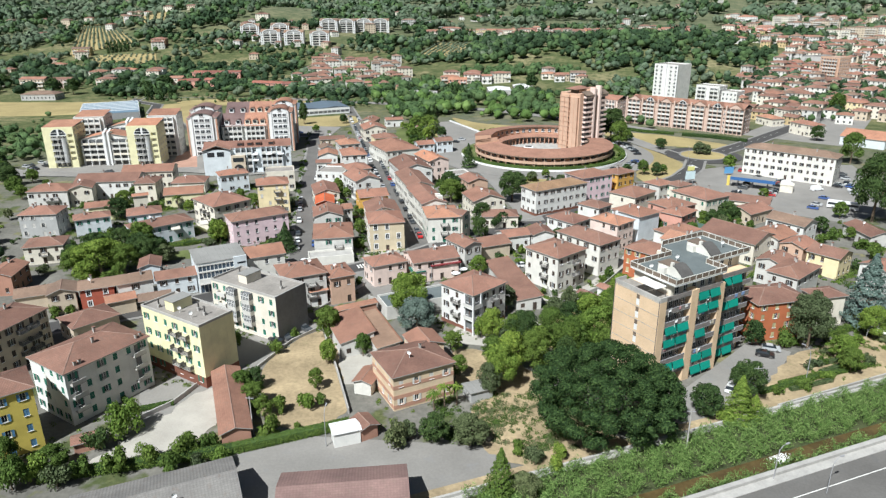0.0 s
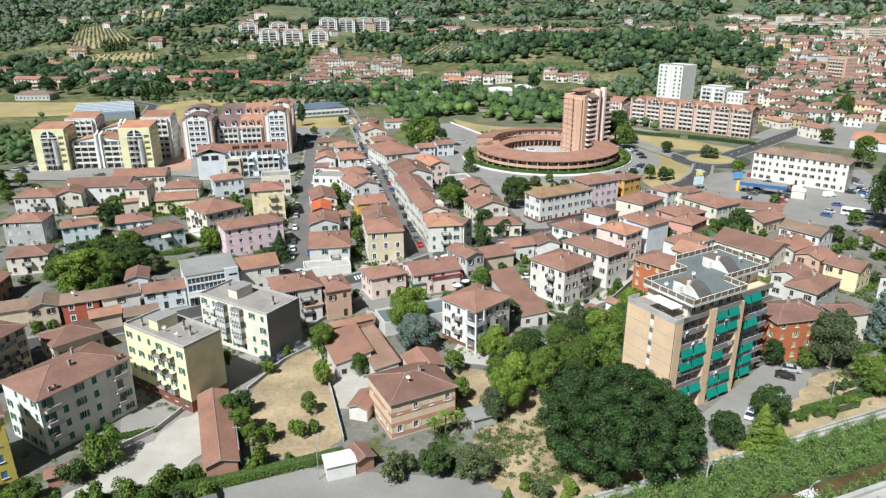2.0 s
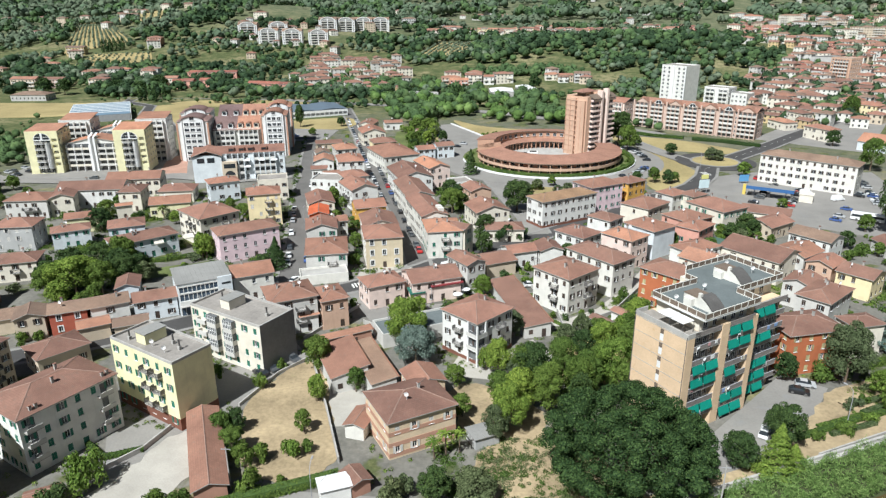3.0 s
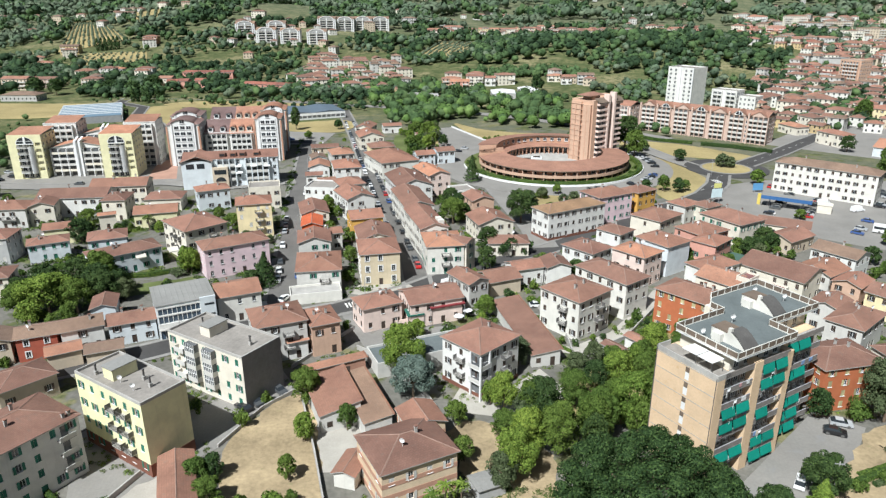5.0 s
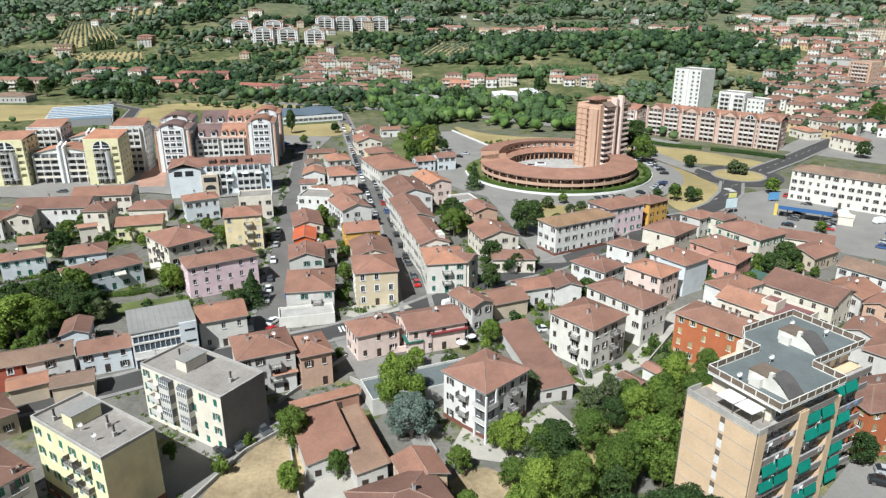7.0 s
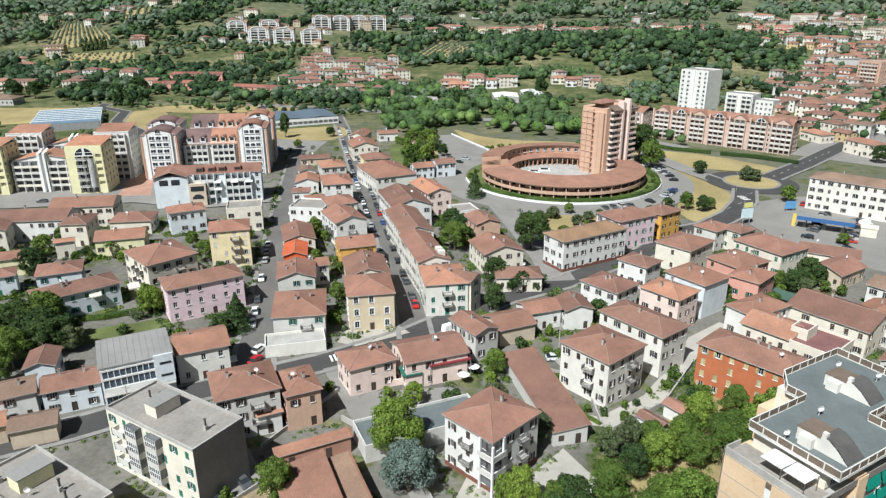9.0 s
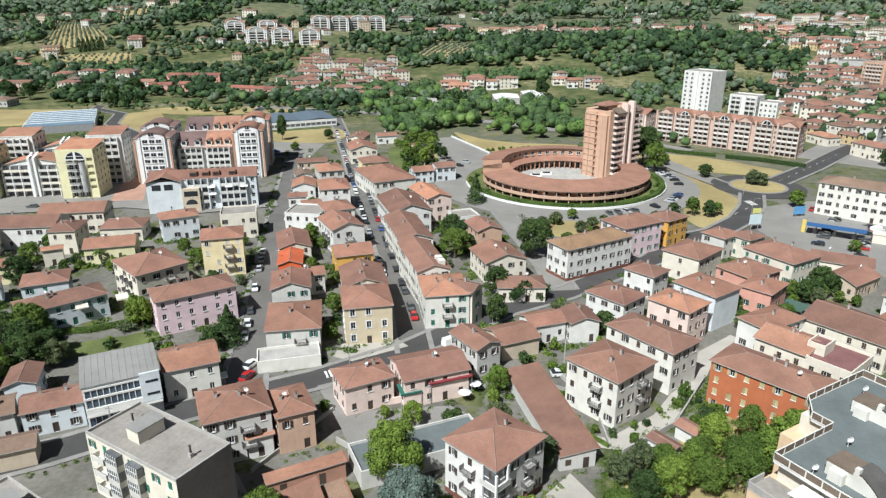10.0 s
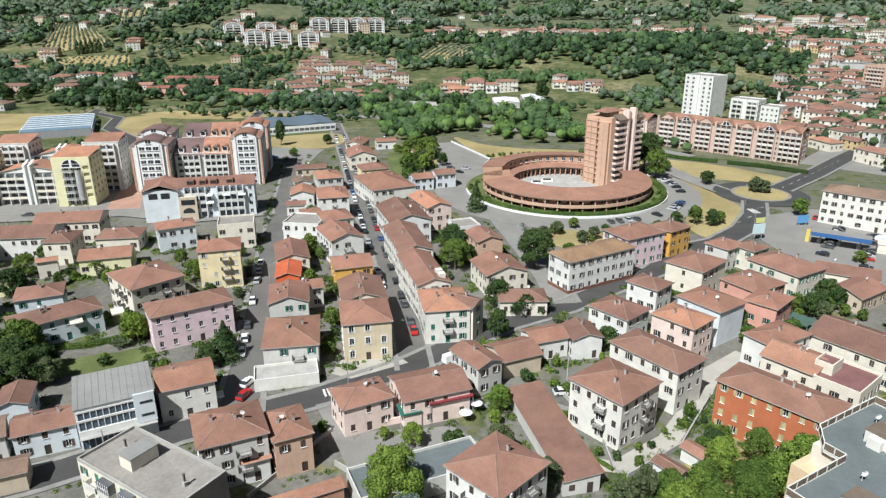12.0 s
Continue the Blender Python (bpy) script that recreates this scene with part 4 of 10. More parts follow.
def apartment_block():
    ob = empty("apartment_block", pose(35.4, 132.2, 0, 0, 0, 34.5), "eight-storey tan brick apartment block with teal awnings", "apartment block")
    rnd = random.Random(11)
    F, fh = 7, 2.95
    H = F * fh
    body = Geo()
    # main volumes with the loggia fronts set back
    body.prism([(0, 0), (1.9, 0), (1.9, 1.5), (18.7, 1.5), (18.7, 3.9), (32, 3.9), (32, 18), (14, 18), (14, 13), (0, 13)], -0.3, H)
    for box in ((9.1, 11.2, -0.15, 1.52, -0.3, H + 0.9), (18.02, 19.6, 0.0, 3.92, 0.0, H + 0.5), (19.6, 21.0, 2.1, 3.92, -0.3, H + 1.6)):
        pr = Geo()
        pr.box(*box)
        child("pier", pr.mesh("pier", [M_BRICK_TAN]), ob)
    child("wall", body.mesh("wall", [M_BRICK_TAN]), ob)
    for i in range(int(H / 1.45)):
        strip_g = Geo()
        strip_g.box(-0.05, 0.02, 5.6, 6.4, 0.6 + i * 1.45, 0.6 + i * 1.45 + (0.95 if i % 2 else 1.4))
        child("stair_window", strip_g.mesh("stair_window", [M_PANEL if i % 2 else M_WHITE]), ob)
    for f in range(1, F + 1):
        fl = Geo()
        fl.box(-0.035, 0.0, 0.3, 12.7, f * fh - 0.16, f * fh - 0.06)
        child("floor_line", fl.mesh("floor_line", [M_CONC]), ob)
    for v in (0.12, 12.8):
        pipe = Geo()
        pipe.box(-0.12, 0.0, v, v + 0.1, 0, H + 0.5)
        child("drainpipe", pipe.mesh("drainpipe", [M_RAIL]), ob)
    bays = [(1.9, 9.1, 0.0, 1.5), (11.2, 18.0, 0.0, 1.5), (21.0, 31.6, 2.4, 3.9)]
    for bi, (u0, u1, v0, v1) in enumerate(bays):
        for f in range(F):
            z = f * fh
            slab = Geo()
            slab.box(u0, u1, v0, v1, z + fh - 0.2, z + fh - 0.02)
            if f:
                slab.box(u0, u1, v0 - 0.02, v0 + 0.1, z - 0.02, z + 0.95, 1)
                slab.box(u0, u1, v0 - 0.05, v0 + 0.13, z + 0.95, z + 1.0, 2)
            child("balcony", slab.mesh("balcony", [M_CONC, M_GREYRAIL, M_METAL]), ob)
            n = 4 if bi < 2 else 5
            for c in range(n):
                x = u0 + (u1 - u0) * (c + 0.5) / n
                wo = child("window", window_mesh(1.1, 2.0), ob, pose(x, v1 - 0.12, z + 0.25))
            k = 2 if bi < 2 else 3
            for c in range(k):
                on = [[0, 1, 0, 1, 1, 0, 0], [1, 1, 0, 1, 0, 1, 1], [1, 1, 1, 0, 1, 0, 1]][bi][f]
                if on and (bi < 2 or c < 2) and rnd.random() < 0.93:
                    w = (u1 - u0) / k
                    child("awning", awning_mesh(w - 0.25, 0.3 + 0.35 * rnd.random()), ob, pose(u0 + w * c + 0.12, v0 - 0.02, z + fh - 0.2))
            for c in range(2):
                if f and rnd.random() < 0.45:
                    cl = Geo()
                    w, x = rnd.uniform(0.5, 1.1), rnd.uniform(u0 + 0.4, u1 - 1.4)
                    cl.box(x, x + w, v0 - 0.12, v0 - 0.07, z + rnd.uniform(0.15, 0.4), z + 1.02)
                    child("hung_cloth", cl.mesh("hung_cloth", [CLOTH[int(rnd.random() * 4)]]), ob, label="washing hung over the railing")
            if rnd.random() < 0.5:
                child("satellite_dish", dish_mesh(), ob, pose(u0 + rnd.uniform(0.5, 3), v0 - 0.1, z - 0.3))
    # loggia back walls, their colour darkened for the shade within
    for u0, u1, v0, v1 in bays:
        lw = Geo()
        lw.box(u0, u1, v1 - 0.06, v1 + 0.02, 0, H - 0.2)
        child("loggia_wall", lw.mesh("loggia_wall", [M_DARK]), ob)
    tf = Geo()
    tf.box(0.2, 33 - 28.6, 0.2, 12.8, H, H + 0.04)
    child("terrace_floor", tf.mesh("terrace_floor", [M_FLAT]), ob)
    # end terrace parapet
    par = Geo()
    for x0, x1, y0, y1 in ((0, 3.2, 0, 0.2), (0, 0.2, 0.2, 13), (0, 3.2, 12.8, 13)):
        par.box(x0, x1, y0, y1, H, H + 1.0)
    par.box(1.9, 18.7, 0.0, 1.6, H - 0.2, H)
    par.box(1.9, 18.7, 0.0, 0.12, H, H + 0.9, 1)
    par.box(21, 32.0, 2.4, 4.0, H - 0.2, H)
    par.box(21, 32.0, 2.4, 2.52, H, H + 0.9, 1)
    child("parapet", par.mesh("parapet", [M_CONC, M_GREYRAIL]), ob)
    # penthouse storey and its deck
    deck_o = [(3.4, -0.5), (18.7, -0.5), (18.7, 4.9), (33, 4.9), (33, 18), (19.2, 18), (15.8, 15.2), (15.8, 12.2), (3.4, 12.2)]
    pent = Geo()
    pent.prism([(4.6, 1.6), (18.0, 1.6), (18.0, 6.4), (32, 6.4), (32, 17), (16.5, 17), (16.5, 12), (4.6, 12)], H, H + 3.0)
    child("penthouse", pent.mesh("penthouse", [WALL_MAT["cream"]]), ob)
    for x in (6.2, 8.8, 11.4, 14, 16.4):
        child("window", window_mesh(1.2, 2.1), ob, pose(x, 1.55, H + 0.2))
    for x in (20.5, 23.2, 26, 28.8):
        child("window", window_mesh(1.2, 2.1), ob, pose(x, 6.35, H + 0.2))
    dk = Geo()
    dk.prism(deck_o, H + 3.0, H + 3.35, 0, 1)
    child("roof", dk.mesh("roof", [M_WHITE, M_DECK]), ob, label="blue-grey flat roof deck")
    zt = H + 3.35
    n = len(deck_o)
    for i in range(n):
        a, b = Vector(deck_o[i]), Vector(deck_o[(i + 1) % n])
        length = (b - a).length
        k = max(1, round(length / 2.0))
        t = (b - a) / length
        rot = math.degrees(math.atan2(t.y, t.x))
        rail = Geo()
        rail.box(0, length, -0.06, 0.06, 0.0, 0.14)
        rail.box(0, length, -0.07, 0.07, 1.14, 1.24)
        for j in range(k + 1):
            x = length * j / k
            rail.box(x - 0.07, x + 0.07, -0.07, 0.07, 0, 1.2)
        child("railing", rail.mesh("railing", [WALL_MAT["white_warm"]]), ob, pose(a.x, a.y, zt, 0, 0, rot), "white deck railing frame")
        for j in range(k):
            p = Geo()
            p.box(0.09, length / k - 0.09, -0.02, 0.02, 0.17, 1.1)
            child("railing_panel", p.mesh("railing_panel", [M_PANEL]), ob, pose(*(a + t * length * j / k), zt, 0, 0, rot))
    slate = surface("dark slate sheet", (0.10, 0.095, 0.09), 0.2, 0.4, 3.0)
    for x, y in ((6.6, 0.5), (22.4, 6.6)):
        hut = Geo()
        hut.box(x, x + 3.4, y + 3.8, y + 7.0, zt, zt + 1.9)
        hut.box(x - 0.9, x, y + 4.4, y + 6.2, zt, zt + 1.5)
        hut.box(x - 0.1, x + 3.5, y + 3.8, y + 7.1, zt + 1.9, zt + 2.0, 1)
        hut.box(x + 0.1, x + 0.7, y + 3.2, y + 3.8, zt + 1.5, zt + 2.8)
        child("stair_house", hut.mesh("stair_house", [WALL_MAT["white_warm"], M_PANEL]), ob, label="white roof stair house")
        sl = Geo()
        prof = [(y + 3.8, zt), (y + 3.8, zt + 2.2), (y + 2.8, zt + 2.15), (y + 1.6, zt + 1.45), (y, zt + 0.05), (y, zt)]
        sl.face([(x, b, z) for b, z in prof])
        sl.face([(x + 3.4, b, z) for b, z in reversed(prof)])
        for (a, z), (b, e) in zip(prof[1:], prof[2:]):
            sl.face([(x + 0.1, a, z + 0.05), (x + 0.1, b, e + 0.05), (x + 3.6, b, e + 0.05), (x + 3.6, a, z + 0.05)], 1)
        child("skylight_roof", sl.mesh("skylight_roof", [WALL_MAT["white_warm"], slate]), ob, label="curved dark roof over the stair")
    for y in (1.9, 5.1):
        shade = Geo()
        shade.box(0.5, 3.5, y, y + 3.0, H + 2.3, H + 2.4)
        child("terrace_shade", shade.mesh("terrace_shade", [M_WHITE]), ob, label="white terrace shade on dark posts")
        for x in (0.55, 3.4):
            post = Geo()
            post.box(x, x + 0.08, y, y + 0.08, H, H + 2.3)
            child("post", post.mesh("post", [M_RAIL]), ob)
    for x, y in ((5, 8), (14, 9), (28, 15), (30, 10)):
        child("satellite_dish", dish_mesh(), ob, pose(x, y, zt, 0, 0, -30))
    return ob


apartment_block()


# ---- circular complex with its tower ----
M_ROSE_BRICK = surface("rose brick", (0.50, 0.30, 0.21), 0.12, 0.2, 2.5)


def arc_pts(r, a0, a1, n, z):
    return [(r * math.cos(radians(a0 + (a1 - a0) * i / n)), r * math.sin(radians(a0 + (a1 - a0) * i / n)), z) for i in range(n + 1)]


def arc_face(g, A, B, mi=0, uv=True):
    s = 0.0
    for i in range(len(A) - 1):
        du = (Vector(A[i + 1]) - Vector(A[i])).length
        dv = (Vector(B[i]) - Vector(A[i])).length
        g.face([A[i], A[i + 1], B[i + 1], B[i]], mi, [(s, 0), (s + du, 0), (s + du, dv), (s, dv)])
        s += du


def ring_building():
    ob = empty("round_building", pose(RX, RY, 0), "low circular brick building with sloping clay tile roof", "building")
    a0, a1, n = -166, 176, 72
    roof = Geo()
    ra1 = 60
    arc_face(roof, arc_pts(37.2, a0, ra1, n, 5.5), arc_pts(24.5, a0, ra1, n, 7.4))
    arc_face(roof, arc_pts(24.5, a0, ra1, n, 7.2), arc_pts(37.2, a0, ra1, n, 5.3), 1)
    arc_face(roof, arc_pts(37.2, a0, ra1, n, 5.1), arc_pts(37.2, a0, ra1, n, 5.5), 1)
    arc_face(roof, arc_pts(24.5, a0, ra1, n, 7.4), arc_pts(24.5, a0, ra1, n, 7.1), 1)
    child("roof", roof.mesh("roof", [ROOF_MAT["pale"], M_PANEL]), ob, label="ring of rosy clay roof tiles")
    up = Geo()
    b0, b1 = 60, 176
    arc_face(up, arc_pts(37.4, b0, b1, 40, 8.7), arc_pts(27.2, b0, b1, 40, 9.5))
    arc_face(up, arc_pts(27.2, b0, b1, 40, 9.5), arc_pts(27.2, b0, b1, 40, 9.1), 1)
    arc_face(up, arc_pts(37.4, b0, b1, 40, 8.4), arc_pts(37.4, b0, b1, 40, 8.7), 1)
    for a in (b0, b1):
        c, q = math.cos(radians(a)), math.sin(radians(a))
        up.face([(28 * c, 28 * q, 5), (36.6 * c, 36.6 * q, 5), (36.6 * c, 36.6 * q, 8.6), (28 * c, 28 * q, 9.3)], 2)
    arc_face(up, arc_pts(28, b0, b1, 40, 5.0), arc_pts(28, b0, b1, 40, 9.3), 2)
    arc_face(up, arc_pts(36.6, b0, b1, 40, 5), arc_pts(36.6, b0, b1, 40, 8.6), 2)
    child("upper_roof", up.mesh("upper_roof", [ROOF_MAT["pale"], M_PANEL, M_ROSE_BRICK]), ob, label="upper ring roof of rosy tiles")
    clo = Geo()
    arc_face(clo, arc_pts(23.2, 20, b1, 48, 4.3), arc_pts(28.0, 20, b1, 48, 5.3))
    arc_face(clo, arc_pts(23.2, 20, b1, 48, 4.0), arc_pts(23.2, 20, b1, 48, 4.3), 1)
    child("cloister_roof", clo.mesh("cloister_roof", [ROOF_MAT["pale"], M_PANEL]), ob, label="low tiled roof over the courtyard walk")
    col = Geo()
    col.box(-0.25, 0.25, -0.25, 0.25, 0, 4.2)
    col = col.mesh("column", [WALL_MAT["terracotta"]])
    for i in range(26):
        a = 24 + (b1 - 26) * i / 25
        child("column", col, ob, pose(23.9 * math.cos(radians(a)), 23.9 * math.sin(radians(a)), 0, 0, 0, a))
    curb = Geo()
    arc_face(curb, arc_pts(44.2, -172, 60, 60, 0), arc_pts(44.2, -172, 60, 60, 1.1))
    arc_face(curb, arc_pts(44.2, -172, 60, 60, 1.1), arc_pts(43.8, -172, 60, 60, 1.1))
    arc_face(curb, arc_pts(43.8, -172, 60, 60, 1.1), arc_pts(43.8, -172, 60, 60, 0))
    child("curb_wall", curb.mesh("curb_wall", [M_WHITE]), ob, label="low white wall round the planted terrace")
    wall = Geo()
    arc_face(wall, arc_pts(34.0, a0, a1, n, 0), arc_pts(34.0, a0, a1, n, 5.6), 0)
    arc_face(wall, arc_pts(26.5, a0, ra1, n, 0), arc_pts(26.5, a0, ra1, n, 7.0), 0)
    arc_face(wall, arc_pts(28.0, ra1, a1, 40, 0), arc_pts(28.0, ra1, a1, 40, 5.2), 0)
    for a in (a0, a1):
        c, s = math.cos(radians(a)), math.sin(radians(a))
        wall.face([(24.5 * c, 24.5 * s, 0), (36.5 * c, 36.5 * s, 0), (36.5 * c, 36.5 * s, 6.2), (24.5 * c, 24.5 * s, 8.2)])
    child("wall", wall.mesh("wall", [M_ROSE_BRICK]), ob)
    terr = Geo()
    arc_face(terr, arc_pts(37.2, a0, a1, n, 2.5), arc_pts(34, a0, a1, n, 2.5))
    arc_face(terr, arc_pts(37.2, a0, a1, n, 2.1), arc_pts(37.2, a0, a1, n, 3.4))
    arc_face(terr, arc_pts(37.0, a0, a1, n, 3.4), arc_pts(37.0, a0, a1, n, 2.5))
    arc_face(terr, arc_pts(37.2, a0, a1, n, 3.4), arc_pts(37.0, a0, a1, n, 3.4))
    child("terrace", terr.mesh("terrace", [WALL_MAT["peach"]]), ob, label="peach concrete terrace parapet")
    post = Geo()
    post.box(-0.2, 0.2, -0.2, 0.2, 0, 5.5)
    post_me = post.mesh("post", [WALL_MAT["peach"]])
    for i in range(44):
        a = a0 + (a1 - a0) * (i + 0.5) / 44
        c, s = math.cos(radians(a)), math.sin(radians(a))
        if s < 0.5:
            child("post", post_me, ob, pose(36.6 * c, 36.6 * s, 0, 0, 0, a))
            child("window", window_mesh(2.2, 2.0), ob, pose(34.06 * c, 34.06 * s, 3.0, 0, 0, a + 90))
            child("window", window_mesh(2.2, 1.8), ob, pose(34.06 * c, 34.06 * s, 0.3, 0, 0, a + 90))
        else:
            child("window", window_mesh(2.2, 2.6), ob, pose(27.9 * c, 27.9 * s, 0.6, 0, 0, a - 90))
            child("window", window_mesh(1.8, 1.7), ob, pose(27.9 * c, 27.9 * s, 6.5, 0, 0, a - 90)) if b0 < a < b1 else None
    for x, y in ((-12, 8), (-7, 12), (9, -4)):
        sky = Geo()
        sky.box(x - 2.6, x + 2.6, y - 1.8, y + 1.8, 0.3, 1.0)
        sky.box(x - 1.8, x + 1.8, y - 1.1, y + 1.1, 1.0, 1.25, 1)
        child("courtyard_skylight", sky.mesh("courtyard_skylight", [M_WHITE, M_GLASS]), ob, label="white framed courtyard skylight")
    return ob


def ring_tower():
    ob = empty("tower_block", pose(46.0, 375.5, 0, 0, 0, 42), "eleven-storey rose brick tower with stacked balconies", "tower")
    H = 31.0
    w = Geo()
    w.box(0, 20, 0, 14, -0.2, H)
    w.box(-1.2, 1.4, 0.8, 5.6, 0, H - 2.2)
    w.box(-1.0, 1.4, 7.0, 13.4, 0, H - 1.0)
    w.box(2.2, 8.0, 3, 9, H, H + 2.2)
    w.box(14.5, 19, 3, 9, H, H + 1.6)
    child("wall", w.mesh("wall", [surface("tower brick", (0.54, 0.36, 0.26), 0.1, 0.2, 2.5)]), ob)
    for x0, x1, top in ((8.6, 9.9, 2.6), (13.0, 14.4, 3.4)):
        fin = Geo()
        fin.box(x0, x1, -2.2, 1.0, 0, H + top)
        child("fin", fin.mesh("fin", [WALL_MAT["pale_pink"]]), ob, label="pale upright fin beside the stair")
    for y in (0.7, 3.2, 5.7, 7.0, 10.2, 13.2):
        jt = Geo()
        jt.box(-1.3, -1.1, y - 0.12, y + 0.12, 0, H - 2.4)
        child("brick_rib", jt.mesh("brick_rib", [M_ROSE_BRICK]), ob)
    lit = Geo()
    lit.box(10.2, 10.6, -0.55, -0.35, 1, H + 1)
    child("stair_rail", lit.mesh("stair_rail", [M_METAL]), ob)
    slot = Geo()
    slot.box(9.8, 13.0, -0.4, 0.1, 0, H + 1.4)
    child("stair_slot", slot.mesh("stair_slot", [M_DARK]), ob, label="dark recessed stair slot")
    for i in range(11):
        band = Geo()
        band.box(-1.26, 0, 0.7, 13.45, 2.6 + i * 2.62, 2.75 + i * 2.62)
        child("band_course", band.mesh("band_course", [WALL_MAT["peach"]]), ob)
    for i in range(11):
        z = 2.3 + i * 2.62
        for x0, x1 in ((2.6, 8.8), (14.2, 20.0)):
            b = Geo()
            b.box(x0, x1, -1.9, 0, z, z + 0.15)
            b.box(x0, x1, -1.9, -1.75, z, z + 1.05)
            b.box(x1 - 0.15, x1, -1.75, 0, z, z + 1.05)
            b.box(x0, x0 + 0.15, -1.75, 0, z, z + 1.05)
            child("balcony", b.mesh("balcony", [WALL_MAT["pale_pink"]]), ob)
            # dark panel behind the windows, added for the shade in the balcony gaps
            gl = Geo()
            gl.box(x0 + 0.2, x1 - 0.2, -0.12, 0.02, z + 0.2, z + 2.4)
            child("loggia_glazing", gl.mesh("loggia_glazing", [M_VERANDA]), ob, label="dark panel standing in for balcony shade")
            for k in range(3):
                child("window", window_mesh(1.5, 2.0), ob, pose(x0 + 1.1 + k * 2.0, -0.16, z + 0.25))
    for x0, x1 in ((2.2, 9), (14, 20.6)):
        r = Geo()
        r.face([(x0, -2.3, H - 1.0), (x1, -2.3, H - 1.0), (x1, 1.5, H + 1.0), (x0, 1.5, H + 1.0)])
        r.face([(x0, 1.5, H + 0.8), (x1, 1.5, H + 0.8), (x1, -2.3, H - 1.2), (x0, -2.3, H - 1.2)])
        r.face([(x0, -2.3, H - 1.2), (x1, -2.3, H - 1.2), (x1, -2.3, H - 1.0), (x0, -2.3, H - 1.0)])
        child("canopy", r.mesh("canopy", [M_PANEL]), ob, label="dark sloping top canopy")
    rg, _ = roof_geo("h", 12, 8, H + 2.2)
    child("roof", rg.mesh("roof", [ROOF_MAT["rose"], M_PANEL]), ob, pose(4.5, 6, 0))
    return ob


ring_building()
ring_tower()


# ---- larger modern blocks ----
def tall_block(name, x, y, rot, w, d, h, floors, wall, tile, label, roof="h", bal=(), cols=None, category="apartment block", winsize=(1.3, 1.5), sides=(0, 1, 3)):
    """A multi-storey block. bal: stretches (u0, u1) of the front with full-width balconies."""
    ob = empty(name, pose(x, y, 0, 0, 0, rot), label, category)
    W, D = w / 2, d / 2
    fh = h / floors
    g = Geo()
    faces = [((-W, -D), (1, 0), (0, -1), w), ((W, -D), (0, 1), (1, 0), d), ((W, D), (-1, 0), (0, 1), w), ((-W, D), (0, -1), (-1, 0), d)]
    for si, (o, u, nrm, length) in enumerate(faces):
        wins = []
        if si in sides:
            n = cols if cols and si in (0, 2) else max(1, int(length / 3.0))
            for f in range(floors):
                for c in range(n):
                    cx = length * (c + 0.5) / n
                    if si == 0 and any(a - 0.7 < cx - W < b + 0.7 for a, b in bal):
                        continue
                    z = f * fh + fh * 0.3
                    wins.append((cx - winsize[0] / 2, cx + winsize[0] / 2, z, z + min(winsize[1], fh * 0.6)))
        facade(g, o, u, nrm, length, -0.3, h, wins)
        for a, b, c, e in wins:
            child("window", window_mesh(b - a, e - c), ob, place_on(o, u, nrm, (a + b) / 2, c, 0.14))
    g.face([(-W, -D, h), (W, -D, h), (W, D, h), (-W, D, h)])
    child("wall", g.mesh("wall", [WALL_MAT[wall]]), ob)
    for u0, u1 in bal:
        k = max(1, round((u1 - u0) / 2.8))
        for j in range(k + 1):
            x = u0 + 0.2 + (u1 - u0 - 0.4) * j / k
            fin = Geo()
            fin.box(x - 0.22, x + 0.22, -D - 1.38, -D, 0, h - 0.1)
            child("fin", fin.mesh("fin", [WALL_MAT[wall]]), ob)
        for f in range(floors):
            z = f * fh
            # dark band: balcony glazing with the recess shade put into its colour
            gl = Geo()
            gl.box(u0 + 0.1, u1 - 0.1, -D - 0.05, -D + 0.02, z + 0.5, z + fh * 0.72)
            child("glazed_front", gl.mesh("glazed_front", [M_VERANDA]), ob, label="balcony glazing darkened for recess shade")
            if not f:
                continue
            b = Geo()
            b.box(u0, u1, -D - 1.3, -D, z - 0.18, z)
            b.box(u0, u1, -D - 1.3, -D - 1.2, z, z + 1.0)
            b.box(u0, u0 + 0.08, -D - 1.2, -D, z, z + 0.85)
            b.box(u1 - 0.08, u1, -D - 1.2, -D, z, z + 0.85)
            child("balcony", b.mesh("balcony", [WALL_MAT["white_grey"] if f % 3 else WALL_MAT["white"]]), ob)
    if roof == "f":
        r = Geo()
        for x0, x1, y0, y1 in ((-W, W, -D, -D + 0.3), (-W, W, D - 0.3, D), (-W, -W + 0.3, -D + 0.3, D - 0.3), (W - 0.3, W, -D + 0.3, D - 0.3)):
            r.box(x0, x1, y0, y1, h, h + 0.8)
        r.box(-W + 0.3, W - 0.3, -D + 0.3, D - 0.3, h, h + 0.1, 1)
        child("roof", r.mesh("roof", [WALL_MAT[wall], M_FLAT]), ob)
    else:
        rg, _ = roof_geo(roof, w + 0.8, d + 0.8, h + 0.02)
        child("roof", rg.mesh("roof", [ROOF_MAT[tile], M_CONC]), ob)
    return ob


